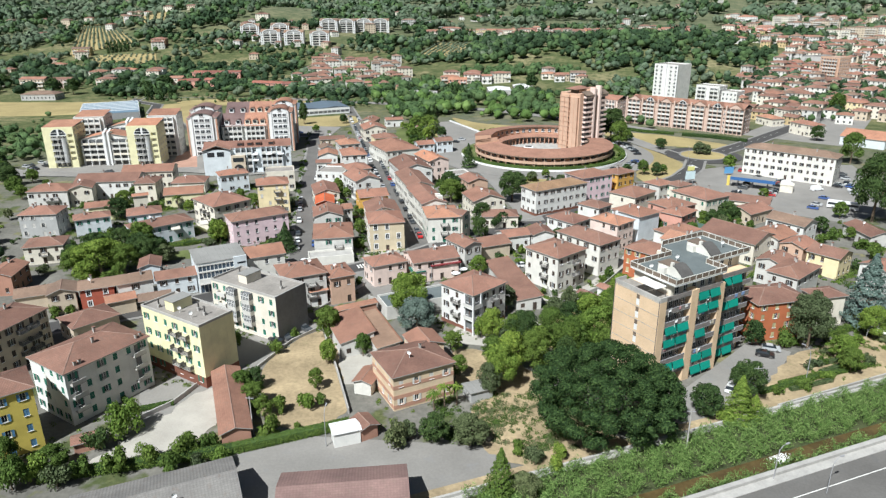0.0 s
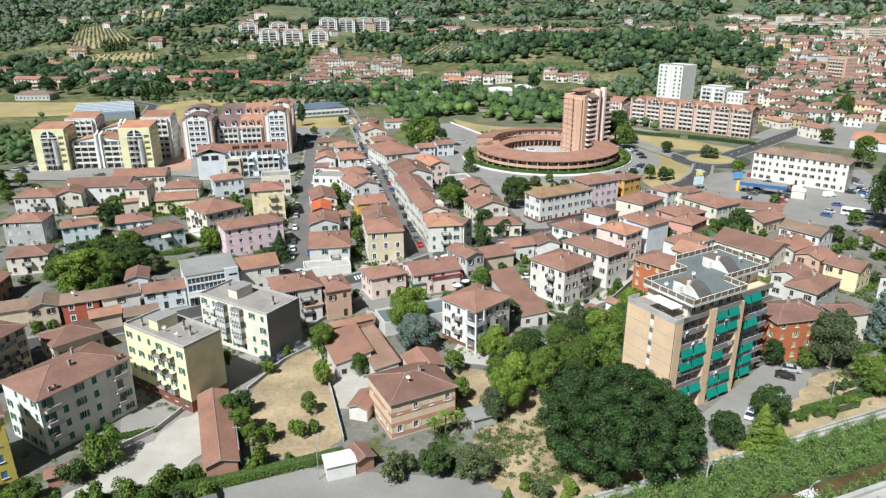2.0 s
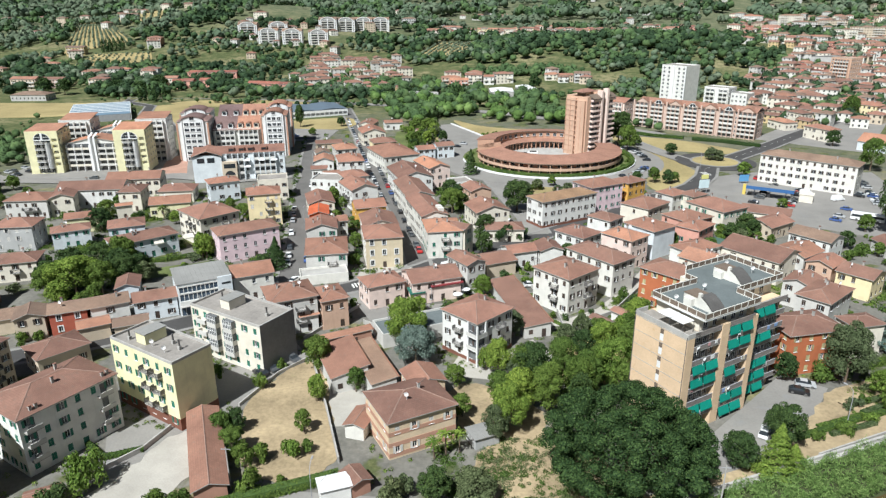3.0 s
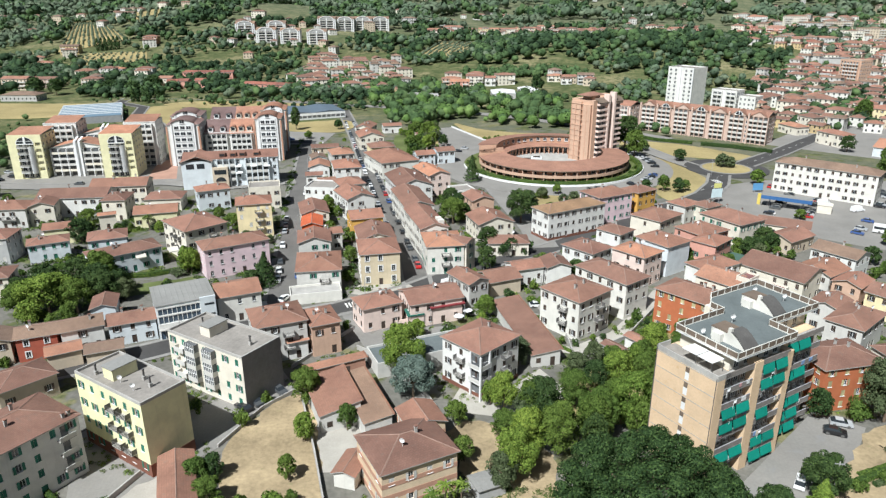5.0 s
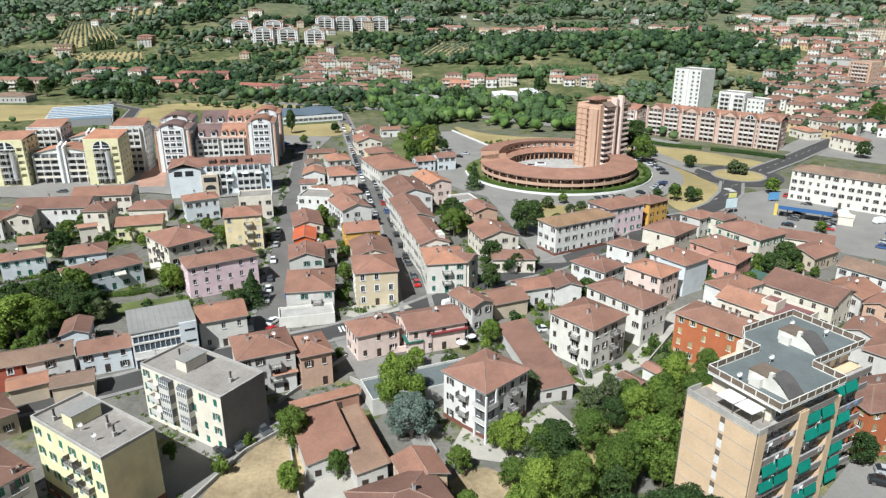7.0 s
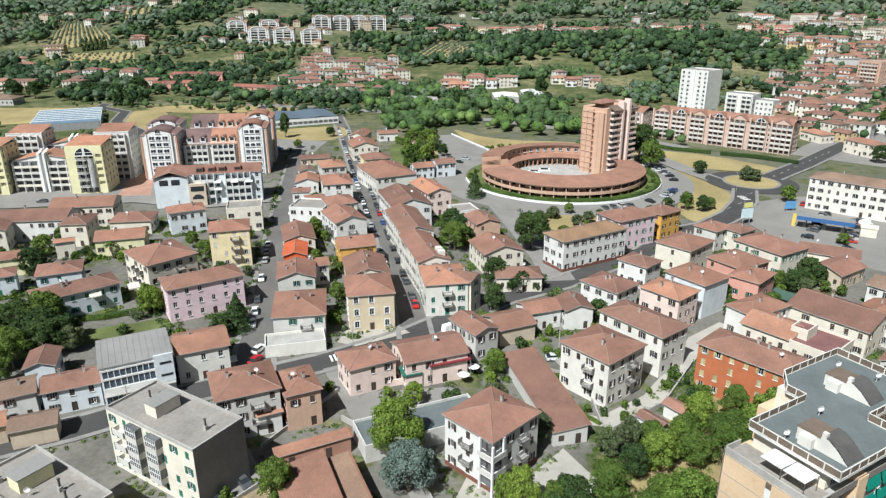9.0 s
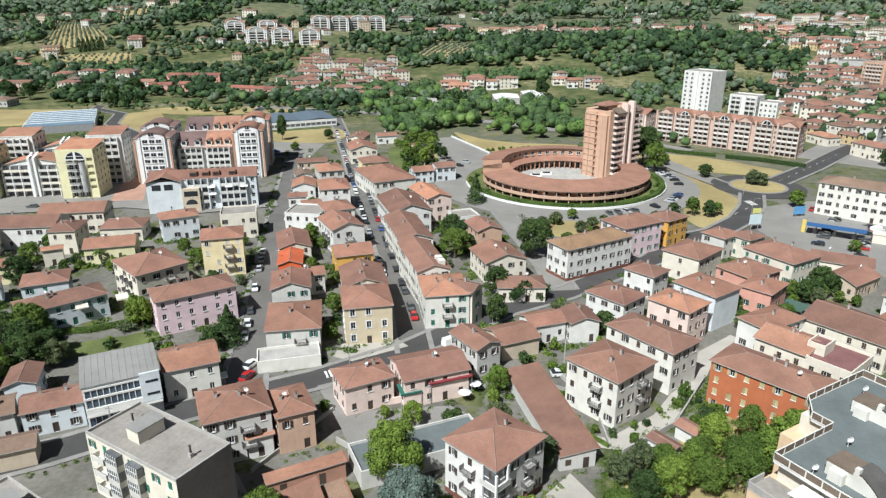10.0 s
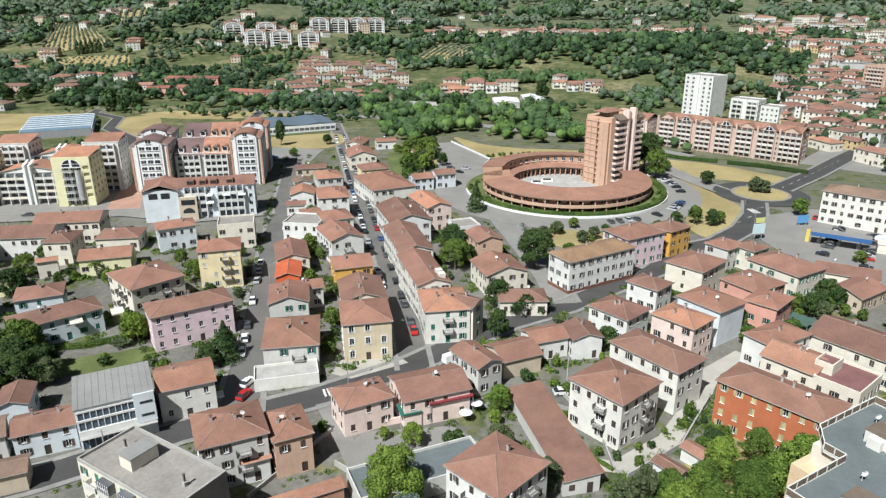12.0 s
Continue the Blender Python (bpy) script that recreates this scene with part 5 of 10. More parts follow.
def arch_gable(ob, x, y, z, r):
    """A half-round glazed gable with white bars."""
    g = Geo()
    n = 10
    rim = [(x + r * math.cos(math.pi * i / n), z + r * math.sin(math.pi * i / n)) for i in range(n + 1)]
    for i in range(n):
        a, b = rim[i], rim[i + 1]
        k = 0.86
        ia, ib = (x + (a[0] - x) * k, z + (a[1] - z) * k), (x + (b[0] - x) * k, z + (b[1] - z) * k)
        g.face([(a[0], y - 0.12, a[1]), (b[0], y - 0.12, b[1]), (ib[0], y - 0.12, ib[1]), (ia[0], y - 0.12, ia[1])][::-1])
        g.face([(x, y - 0.04, z), (ia[0], y - 0.04, ia[1]), (ib[0], y - 0.04, ib[1])], 1)
        g.face([(a[0], y + 1.2, a[1]), (b[0], y + 1.2, b[1]), (b[0], y - 0.12, b[1]), (a[0], y - 0.12, a[1])], 2)
    g.box(x - 0.15, x + 0.15, y - 0.12, y, z, z + r)
    g.box(x - r, x + r, y - 0.14, y, z - 0.2, z)
    child("arched_window", g.mesh("arched_window", [M_WHITE, M_GLASS, ROOF_MAT["rose"]]), ob, label="half-round glazed gable")


def shed_roof(ob, name, x0, x1, y0, y1, za, zb, zc, zd, tile, t=0.2):
    """A tiled slab over a rectangle with a height at each corner: front left, front right, back right, back left."""
    g = Geo()
    top = [(x0, y0, za), (x1, y0, zb), (x1, y1, zc), (x0, y1, zd)]
    g.face(top, 0, [(0, 0), (x1 - x0, 0), (x1 - x0, y1 - y0), (0, y1 - y0)])
    low = [(x, y, z - t) for x, y, z in top]
    g.face(low[::-1], 1)
    for i in range(4):
        j = (i + 1) % 4
        g.face([low[i], low[j], top[j], top[i]], 1)
    return child(name, g.mesh("roof", [ROOF_MAT[tile], M_CONC]), ob, label="orange clay tiled roof")


def yellow_block(x, y, side):
    """Yellow tower: arched window at the top, a recessed white bay of balconies, loggias on one flank, a white curved screen."""
    ob = empty("apartment_block", pose(x, y, 0, 0, 0, 12), "seven-storey yellow and white apartment tower with arched top window", "apartment block")
    W, D, H, F = 7.25, 8.0, 20.2, 7
    fh = H / F
    g = Geo()
    lo = (11.6, 13.9) if side > 0 else (0.6, 2.9)
    front = [(3.6, 10.9, 0.2, 16.0)] + [(lo[0], lo[1], f * fh + 1.0, f * fh + 2.5) for f in range(1, F - 1)]
    facade(g, (-W, -D), (1, 0), (0, -1), 2 * W, -0.3, H, front, 0, 1.2)
    for o, u, nrm, length in (((W, -D), (0, 1), (1, 0), 2 * D), ((W, D), (-1, 0), (0, 1), 2 * W), ((-W, D), (0, -1), (-1, 0), 2 * D)):
        wins = [(length * (c + 0.5) / 4 - 0.6, length * (c + 0.5) / 4 + 0.6, f * fh + 0.9, f * fh + 2.3) for f in range(1, F) for c in range(4)] if nrm[0] else []
        facade(g, o, u, nrm, length, -0.3, H, wins)
        for a, b, c, e in wins:
            child("window", window_mesh(b - a, e - c), ob, place_on(o, u, nrm, (a + b) / 2, c, 0.14))
    g.face([(-W, -D, H - 0.1), (W, -D, H - 0.1), (W, D, H - 0.1), (-W, D, H - 0.1)])
    child("wall", g.mesh("wall", [WALL_MAT["pale_yellow"]]), ob)
    back = Geo()
    back.box(-W + 0.4, W - 0.4, -D + 1.2, -D + 1.4, 0, 16.4)
    child("bay_wall", back.mesh("bay_wall", [WALL_MAT["white_grey"]]), ob, label="white back wall of the balcony bay")
    for f in range(F - 1):
        z = f * fh + 0.2
        for k in range(3):
            child("window", window_mesh(1.7, 2.1), ob, pose(-2.4 + k * 2.4, -D + 1.15, z + 0.25))
        if f:
            b = Geo()
            out = [(-3.6 * side, -D + 1.2), (-3.6 * side, -D - 0.6), (-2.6 * side, -D - 1.3), (0.6 * side, -D - 1.3), (1.2 * side, -D - 0.6), (1.2 * side, -D + 1.2)]
            out = out if side > 0 else out[::-1]
            b.prism(out, z - 0.2, z)
            n = len(out)
            for i in range(n):
                (ax, ay), (bx, by) = out[i], out[(i + 1) % n]
                if ay > -D and by > -D:
                    continue
                b.face([(ax, ay, z), (bx, by, z), (bx, by, z + 0.95), (ax, ay, z + 0.95)], 1)
                b.face([(bx, by, z), (ax, ay, z), (ax, ay, z + 0.95), (bx, by, z + 0.95)], 1)
            child("balcony", b.mesh("balcony", [M_WHITE, WALL_MAT["white_grey"]]), ob)
    sc = Geo()
    n = 8
    arc = [(2.4 * side + 1.25 * math.cos(math.pi + math.pi * i / n), -D - 0.2 - 1.3 * math.sin(math.pi * i / n)) for i in range(n + 1)]
    for (ax, ay), (bx, by) in zip(arc, arc[1:]):
        sc.face([(ax, ay, 2.8), (bx, by, 2.8), (bx, by, 15.6), (ax, ay, 15.0)])
        sc.face([(bx, by, 2.8), (ax, ay, 2.8), (ax, ay, 15.0), (bx, by, 15.6)])
    child("screen", sc.mesh("screen", [M_WHITE]), ob, label="tall curved white screen wall")
    arch = Geo()
    n = 14
    rim = [(3.5 * math.cos(math.pi * i / n), 16.5 + 3.0 * math.sin(math.pi * i / n)) for i in range(n + 1)]
    for (ax, az), (bx, bz) in zip(rim, rim[1:]):
        arch.face([(0, -D - 0.03, 16.5), (ax, -D - 0.03, az), (bx, -D - 0.03, bz)], 1)
        arch.face([(ax * 1.08, -D - 0.12, az + 0.12), (bx * 1.08, -D - 0.12, bz + 0.12), (bx, -D - 0.12, bz), (ax, -D - 0.12, az)][::-1])
    for x0, x1, z0, z1 in ((-0.45, 0.45, 16.4, 19.5), (-3.7, 3.7, 16.1, 16.5), (-3.5, 3.5, 17.6, 17.75)):
        arch.box(x0, x1, -D - 0.16, -D - 0.02, z0, z1)
    child("arched_window", arch.mesh("arched_window", [M_WHITE, M_GLASS]), ob, label="half-round glazed window with white bars")
    shed_roof(ob, "roof", -W - 0.2, W + 0.2, -D + 0.2, D + 0.2, H + 0.3, H + 0.3, H + 1.6, H + 1.6, "orange")
    par = Geo()
    par.box(-W, W, -D, -D + 0.25, H, H + 0.35)
    child("parapet", par.mesh("parapet", [WALL_MAT["pale_yellow"]]), ob)
    return ob


def wing_grid(x, y, rot, w, d, h, floors):
    """Low white wing: open balcony grid, white gable under two tiled slopes, a double white stair fin in the middle, garages below."""
    ob = empty("apartment_block", pose(x, y, 0, 0, 0, rot), "five-storey white apartment wing with open balcony grid", "apartment block")
    W, D, fh = w / 2, d / 2, h / floors
    rise = 2.6
    g = Geo()
    g.box(-W, W, -D, D, -0.3, h)
    for yy, flip in ((-D - 0.02, 1), (D + 0.02, -1)):
        pts = [(-W, yy, h - 0.4), (W, yy, h - 0.4), (W, yy, h), (0, yy, h + rise), (-W, yy, h)]
        g.face(pts if flip > 0 else pts[::-1])
    child("wall", g.mesh("wall", [WALL_MAT["white"]]), ob)
    for a, b in ((-1, 0), (0, 1)):
        x0, x1 = a * (W + 0.3), b * (W + 0.3)
        zl, zr = (h + 0.15, h + rise + 0.2) if a else (h + rise + 0.2, h + 0.15)
        shed_roof(ob, "roof", x0, x1, -D - 0.5, D + 0.5, zl, zr, zr, zl, "orange")
    for x0 in (-1.6, 0.5):
        fin = Geo()
        fin.prism([(x0, -D - 2.2), (x0 + 0.9, -D - 2.2), (x0 + 0.9, -D), (x0, -D)], 0, h + rise + 0.6)
        fin.face([(x0, -D - 2.2, h + rise + 0.6), (x0 + 0.9, -D - 2.2, h + rise + 0.6), (x0 + 0.9, -D + 3, h + rise + 2.0), (x0, -D + 3, h + rise + 2.0)])
        fin.box(x0, x0 + 0.9, -D, -D + 3, h, h + rise + 0.7)
        child("fin", fin.mesh("fin", [M_WHITE]), ob, label="white stair fin rising over the roof")
    for s0 in (-1, 1):
        u0, u1 = (-W + 0.2, -1.9) if s0 < 0 else (1.7, W - 0.2)
        for f in range(1, floors):
            z = f * fh
            # glazing band, coloured dark for the shade between the balcony slabs
            gl = Geo()
            gl.box(u0 + 0.1, u1 - 0.1, -D - 0.06, -D + 0.02, z + 0.1, z + fh - 0.3)
            child("glazed_front", gl.mesh("glazed_front", [M_VERANDA]), ob, label="balcony glazing darkened for recess shade")
            b = Geo()
            b.box(u0, u1, -D - 1.5, -D, z - 0.22, z)
            b.box(u0, u1, -D - 1.5, -D - 1.38, z, z + 0.85)
            child("balcony", b.mesh("balcony", [WALL_MAT["white_grey"] if (f + s0) % 3 else WALL_MAT["cream"]]), ob)
        for j in range(4):
            x0 = u0 + (u1 - u0 - 0.3) * j / 3
            p = Geo()
            p.box(x0, x0 + 0.3, -D - 1.55, -D, 0, h - 0.6)
            child("pier", p.mesh("pier", [M_WHITE]), ob)
        for j in range(3):
            # dark panel on the solid wall, in place of a shaded opening
            q = Geo()
            x0 = u0 + 0.5 + (u1 - u0) * j / 3
            q.box(x0, x0 + 2.7, -D - 0.08, -D + 0.03, 0, fh - 0.5)
            child("garage_opening", q.mesh("garage_opening", [M_RAIL]), ob, label="dark panel standing for a shaded garage opening")
    return ob


yellow_block(-216.5, 333, 1)
yellow_block(-176.5, 339, 1)
for px, py in ((-214, 356), (-177, 362)):
    back = tall_block("apartment_block", px, py, 12, 15, 14, 21.0, 7, "white", "orange", "seven-storey white apartment tower with orange tile roof", "f", bal=[(-6, 6)])
    shed_roof(back, "tile_roof", -7.4, 7.4, -7.0, 7.4, 21.5, 21.5, 23.4, 23.4, "orange")
wing_grid(-195.5, 339.5, 10, 26, 12, 13.5, 5)
wing_grid(-195, 362, 10, 25, 12, 15.5, 5)


def red_white_tower(x, y, rot, w, d, h, tile):
    ob = tall_block("apartment_block", x, y, rot, w, d, h, 7, "white", tile, "seven-storey white apartment tower with red brick corners", winsize=(1.5, 1.4), sides=(1,))
    for s in (-1, 1):
        c = Geo()
        c.box(s * w / 2 - 0.5, s * w / 2 + 0.3, -d / 2 - 0.25, -d / 2 + 1.2, 0, h - 1.0)
        child("brick_corner", c.mesh("brick_corner", [WALL_MAT["terracotta"]]), ob, label="red brick corner pier")
    b = Geo()
    fw, yf = w * 0.30, -d / 2 - 0.6
    b.box(-fw, fw, yf, -d / 2, 0, h)
    n = 10
    top = [(fw * 1.25 * math.cos(math.pi - math.pi * i / n), h + 2.6 * math.sin(math.pi * i / n)) for i in range(n + 1)]
    b.face([(x, yf, z) for x, z in reversed(top)])
    for (ax, az), (bx, bz) in zip(top, top[1:]):
        b.face([(ax, yf - 0.4, az + 0.1), (bx, yf - 0.4, bz + 0.1), (bx, d / 4, bz + 0.1), (ax, d / 4, az + 0.1)], 1)
        b.face([(ax, yf - 0.4, az - 0.25), (bx, yf - 0.4, bz - 0.25), (bx, yf - 0.4, bz + 0.1), (ax, yf - 0.4, az + 0.1)], 1)
    child("front_bay", b.mesh("front_bay", [M_WHITE, ROOF_MAT[tile]]), ob, label="white front bay under an arched roof")
    for f in range(8):
        z = f * h / 7 + 0.7
        for c in (-1, 0, 1):
            if f < 7 or not c:
                child("window", window_mesh(fw * 0.5, 1.6), ob, pose(c * fw * 0.64, yf - 0.13, z))
    for s in (-1, 1):
        p = Geo()
        p.box(s * fw * 1.16 - 0.35, s * fw * 1.16 + 0.35, yf - 0.3, -d / 2, 0, h + 0.6)
        child("pier", p.mesh("pier", [M_WHITE]), ob)
    return ob


red_white_tower(-156, 364, 13, 15, 16, 20.5, "maroon")
red_white_tower(-163, 384, 13, 15, 16, 21.5, "maroon")
red_white_tower(-118, 378, 13, 13, 16, 21.5, "pale")
red_white_tower(-122, 400, 13, 13, 16, 22.5, "pale")
for i, (x, y, w, h) in enumerate(((-137, 373, 24, 14.2), (-141, 393, 25, 17.6))):
    ob = tall_block("apartment_block", x, y, 13, w, 12, h, 5, "white", "maroon" if i else "rose", "five-storey white apartment wing with maroon and orange dormer roof", "f", bal=[(-w / 2 + 1, -1), (1, w / 2 - 1)])
    for a, tile in ((-w / 2, "maroon"), (0.0, "pale")):
        shed_roof(ob, "tile_roof", a - (0.3 if a else 0), a + w / 2 + (0 if a else 0.3), -6.8, 5.5, h + 0.2, h + 0.2, h + 5.6, h + 5.6, tile)
        for k in range(3 if not a else 2):
            step = w / 2 / (3 if not a else 2)
            xx = a + step * (k + 0.5)
            dm = Geo()
            n = 8
            rim = [(xx + 1.25 * math.cos(math.pi * q / n), h + 2.7 + 0.9 * math.sin(math.pi * q / n)) for q in range(n + 1)]
            dm.box(xx - 1.25, xx + 1.25, -5.2, -0.5, h + 0.9, h + 2.7)
            for (ax, az), (bx, bz) in zip(rim, rim[1:]):
                dm.face([(xx, -5.2, h + 2.7), (ax, -5.2, az), (bx, -5.2, bz)])
                dm.face([(ax, -5.45, az), (ax, 0.5, az), (bx, 0.5, bz), (bx, -5.45, bz)], 1)
            dm.box(xx - 0.85, xx + 0.85, -5.28, -5.2, h + 1.5, h + 3.0, 2)
            child("dormer", dm.mesh("dormer", [WALL_MAT["cream"] if not a else M_WHITE, ROOF_MAT[tile], M_GLASS]), ob, label="arched dormer window")
wing = tall_block("apartment_block", -119, 326, 17, 40, 13, 12.5, 4, "pale_blue", "rose", "four-storey pale grey-blue apartment wing with rosy roof", "g", bal=[(-6, 2), (6, 16)])
tan = Geo()
tan.box(-8, -1.5, -9.0, -6.0, 0, 9.2)
n_arc = 10
for q in range(n_arc):
    a, b = math.pi * q / n_arc, math.pi * (q + 1) / n_arc
    tan.face([(-4.7, -9.05, 3.0), (-4.7 + 2.2 * math.cos(a), -9.05, 3.0 + 2.0 * math.sin(a)), (-4.7 + 2.2 * math.cos(b), -9.05, 3.0 + 2.0 * math.sin(b))], 1)
tan.box(-7.2, -2.2, -9.06, -8.98, 6.2, 8.2, 1)
child("tan_bay", tan.mesh("tan_bay", [WALL_MAT["beige"], M_GLASS]), wing, label="beige bay with arched opening and terrace")
for xx in (-3.5, 1.0, 5.0, 11.0):
    sk = Geo()
    sk.box(xx - 1.3, xx + 1.3, -5.6, -2.5, 13.2, 14.7)
    sk.box(xx - 1.05, xx + 1.05, -5.66, -5.6, 13.5, 14.4, 1)
    child("dormer", sk.mesh("dormer", [ROOF_MAT["rose"], M_GLASS]), wing)
for xx, zz in ((3.0, 9.9), (3.2, 7.0), (9.5, 9.8), (15.2, 9.6)):
    aw = Geo()
    aw.face([(xx - 1.4, -8.6, zz - 0.7), (xx + 1.4, -8.6, zz - 0.7), (xx + 1.4, -6.6, zz), (xx - 1.4, -6.6, zz)])
    aw.face([(xx - 1.4, -8.6, zz - 0.95), (xx + 1.4, -8.6, zz - 0.95), (xx + 1.4, -8.6, zz - 0.7), (xx - 1.4, -8.6, zz - 0.7)])
    child("awning", aw.mesh("awning", [M_WHITE]), wing, label="white balcony awning")
dm = Geo()
dm.box(-20.6, -8, -8.5, 6.5, 0, 12.2)
for xx in (-18.6, -14.2):
    dm.box(xx, xx + 3.2, -8.56, -8.48, 9.0, 11.2, 1)
child("end_wing", dm.mesh("end_wing", [WALL_MAT["pale_blue"], M_GLASS]), wing)
rg, _ = roof_geo("g", 13.6, 16.5, 12.2)
child("end_roof", rg.mesh("end_roof", [ROOF_MAT["pale"], M_CONC]), wing, pose(-14.3, -1, 0))

# long brick and white slab
slab = tall_block("apartment_block", 124, 455, -38, 74, 14, 15.5, 6, "brick_rose", "pale", "long six-storey pinkish brick slab with white balconies", "g", bal=[(-38, -29), (-27.5, -19), (-17, -8), (-6, 3), (5, 14), (16, 25), (27, 38)], cols=24)
for k in range(7):
    xx = -33.5 + k * 11
    c = Geo()
    c.box(xx - 5.6, xx - 4.7, -8.6, -7, 0, 17.0)
    c.face([(xx - 4.7, -7.6, 15.5), (xx + 4.7, -7.6, 15.5), (xx, -7.6, 18.2)], 0)
    c.face([(xx - 5, -7.9, 15.4), (xx, -7.9, 18.3), (xx, 0, 18.3), (xx - 5, 0, 15.4)], 1)
    c.face([(xx, -7.9, 18.3), (xx + 5, -7.9, 15.4), (xx + 5, 0, 15.4), (xx, 0, 18.3)], 1)
    child("gable", c.mesh("gable", [WALL_MAT["brick_rose"], ROOF_MAT["pale"]]), slab)
    if k % 2:
        arch_gable(slab, xx, -7.65, 15.7, 2.2)
tall_block("apartment_block", 76, 482, -40, 26, 14, 15, 5, "pale_pink", "rose", "six-storey brick slab with white balconies", "g", bal=[(-12, -2), (2, 12)])

# white tower and white block behind
wt = tall_block("tower_block", 134.5, 548, -45, 20, 18, 31, 11, "white", "brown", "eleven-storey plain white tower block", "f", cols=5, winsize=(1.5, 1.4), category="tower", sides=(0,))
wc = Geo()
wc.box(-0.8, 0.8, -10, -9, 0, 32)
wc.box(9.2, 10.2, -9.8, -9, 0, 31.8)
child("stair_bay", wc.mesh("stair_bay", [M_WHITE]), wt)
tall_block("apartment_block", 171, 568, -40, 19, 14, 13, 4, "white", "brown", "four-storey white apartment block", "f", bal=[(-8, -1), (2, 9)])
tall_block("apartment_block", 184, 556, -40, 12, 14, 10, 3, "white", "brown", "three-storey white apartment block", "f")
tall_block("apartment_block", 306, 665, -59, 19, 15, 27, 9, "peach", "brown", "nine-storey brick tower block with pale balconies", "f", bal=[(-6, 8)])


def greenhouse():
    ob = empty("greenhouse", pose(-289, 504, 0, 0, 0, 28), "long low hall with blue and white ridged roof", "greenhouse")
    w = Geo()
    w.box(-19, 19, -40, 16, -0.2, 4.5)
    child("wall", w.mesh("wall", [M_METAL]), ob)
    glass = surface("blue greenhouse glazing", (0.15, 0.22, 0.28), 0.15, 0.2, 1.0, rough=0.4)
    for i in range(7):
        r = Geo()
        y0 = -40 + i * 8
        r.face([(-19.3, y0, 4.6), (19.3, y0, 4.6), (19.3, y0 + 6.8, 5.3), (-19.3, y0 + 6.8, 5.3)])
        child("roof", r.mesh("roof", [glass]), ob, label="sloping bay of blue glass")
        bar = Geo()
        bar.box(-19.3, 19.3, y0 + 6.8, y0 + 8.0, 4.55, 5.6)
        child("ridge", bar.mesh("ridge", [M_WHITE]), ob, label="white ridge between the bays")
    edge = Geo()
    edge.box(-19.6, -19.3, -40, 16, 0, 5.2)
    edge.box(19.35, 19.65, -40, 16, 0, 5.2)
    child("gable_wall", edge.mesh("gable_wall", [M_WHITE]), ob, label="white gable walls")


greenhouse()


def filling_station():
    ob = empty("filling_station", pose(114, 303, 0, 0, 0, -27), "filling station with blue-edged canopy", "filling station")
    c = Geo()
    c.box(-9, 9, -2.8, 2.8, 4.2, 4.7)
    child("canopy", c.mesh("canopy", [M_METALROOF]), ob)
    e = Geo()
    e.box(-9.05, 9.05, -2.9, -2.8, 3.4, 4.8)
    e.box(9, 9.08, -2.8, 2.8, 3.4, 4.8)
    child("fascia", e.mesh("fascia", [surface("blue sign paint", (0.05, 0.13, 0.30), 0.05, 0.5, 3.0, rough=0.4)]), ob, label="blue canopy edge")
    y = Geo()
    y.box(-10.6, -9.4, -0.3, 0.3, 0, 4.6)
    child("sign_pillar", y.mesh("sign_pillar", [surface("yellow sign paint", (0.62, 0.48, 0.12), 0.05, 0.5, 3.0, rough=0.4)]), ob, label="yellow sign pillar")
    for x in (-6, 0, 6):
        p = Geo()
        p.box(x - 0.2, x + 0.2, -0.2, 0.2, 0, 4.2)
        p.box(x - 0.9, x - 0.3, -0.35, 0.35, 0, 1.6)
        child("pump", p.mesh("pump", [M_METAL]), ob)
    k = Geo()
    k.box(11, 16, -1, 3.5, 0, 3.2)
    k.box(10.8, 16.2, -1.2, 3.7, 3.2, 3.4)
    child("kiosk", k.mesh("kiosk", [WALL_MAT["cream"]]), ob)


filling_station()


def hall(x, y, rot, w, d, low, high, wall, tile, label):
    """A low hall under one slope: local x runs down to up across the slope, local y along the eaves."""
    HOUSES.append((x, y, rot, w, d))
    ob = empty("hall", pose(x, y, 0, 0, 0, rot), label, "hall")
    W, D = w / 2 - 0.3, d / 2 - 0.3
    g = Geo()
    for pts in ([(-W, -D, -0.3), (W, -D, -0.3), (W, -D, high - 0.2), (-W, -D, low - 0.2)], [(W, D, -0.3), (-W, D, -0.3), (-W, D, low - 0.2), (W, D, high - 0.2)],
                [(W, -D, -0.3), (W, D, -0.3), (W, D, high - 0.2), (W, -D, high - 0.2)], [(-W, D, -0.3), (-W, -D, -0.3), (-W, -D, low - 0.2), (-W, D, low - 0.2)]):
        g.face(pts)
    child("wall", g.mesh("wall", [WALL_MAT[wall]]), ob)
    r = Geo()
    a, b = w / 2, d / 2
    top = [(-a, -b, low), (a, -b, high), (a, b, high), (-a, b, low)]
    r.face(top, 0, [(0, 0), (0, w), (d, w), (d, 0)])
    bot = [(p, q, z - 0.15) for p, q, z in top]
    r.face(bot[::-1], 1)
    for i in range(4):
        j = (i + 1) % 4
        r.face([bot[i], bot[j], top[j], top[i]], 1)
    child("roof", r.mesh("roof", [ROOF_MAT[tile], M_CONC]), ob, label="clay tiled roof")
    verge = Geo()
    verge.box(a - 0.02, a + 0.3, -b, b, high - 0.2, high + 0.1)
    child("verge", verge.mesh("verge", [ROOF_MAT["orange"]]), ob, label="orange verge tiles")
    for k in range(2):
        q = Geo()
        x0 = -W + (k + 0.3) * W
        q.box(x0, x0 + 1.1, -D - 0.05, -D + 0.03, 0.0 if k else 1.0, 2.2)
        child("door" if k else "window", q.mesh("door", [M_SHUT["brown"]]), ob)
    return ob


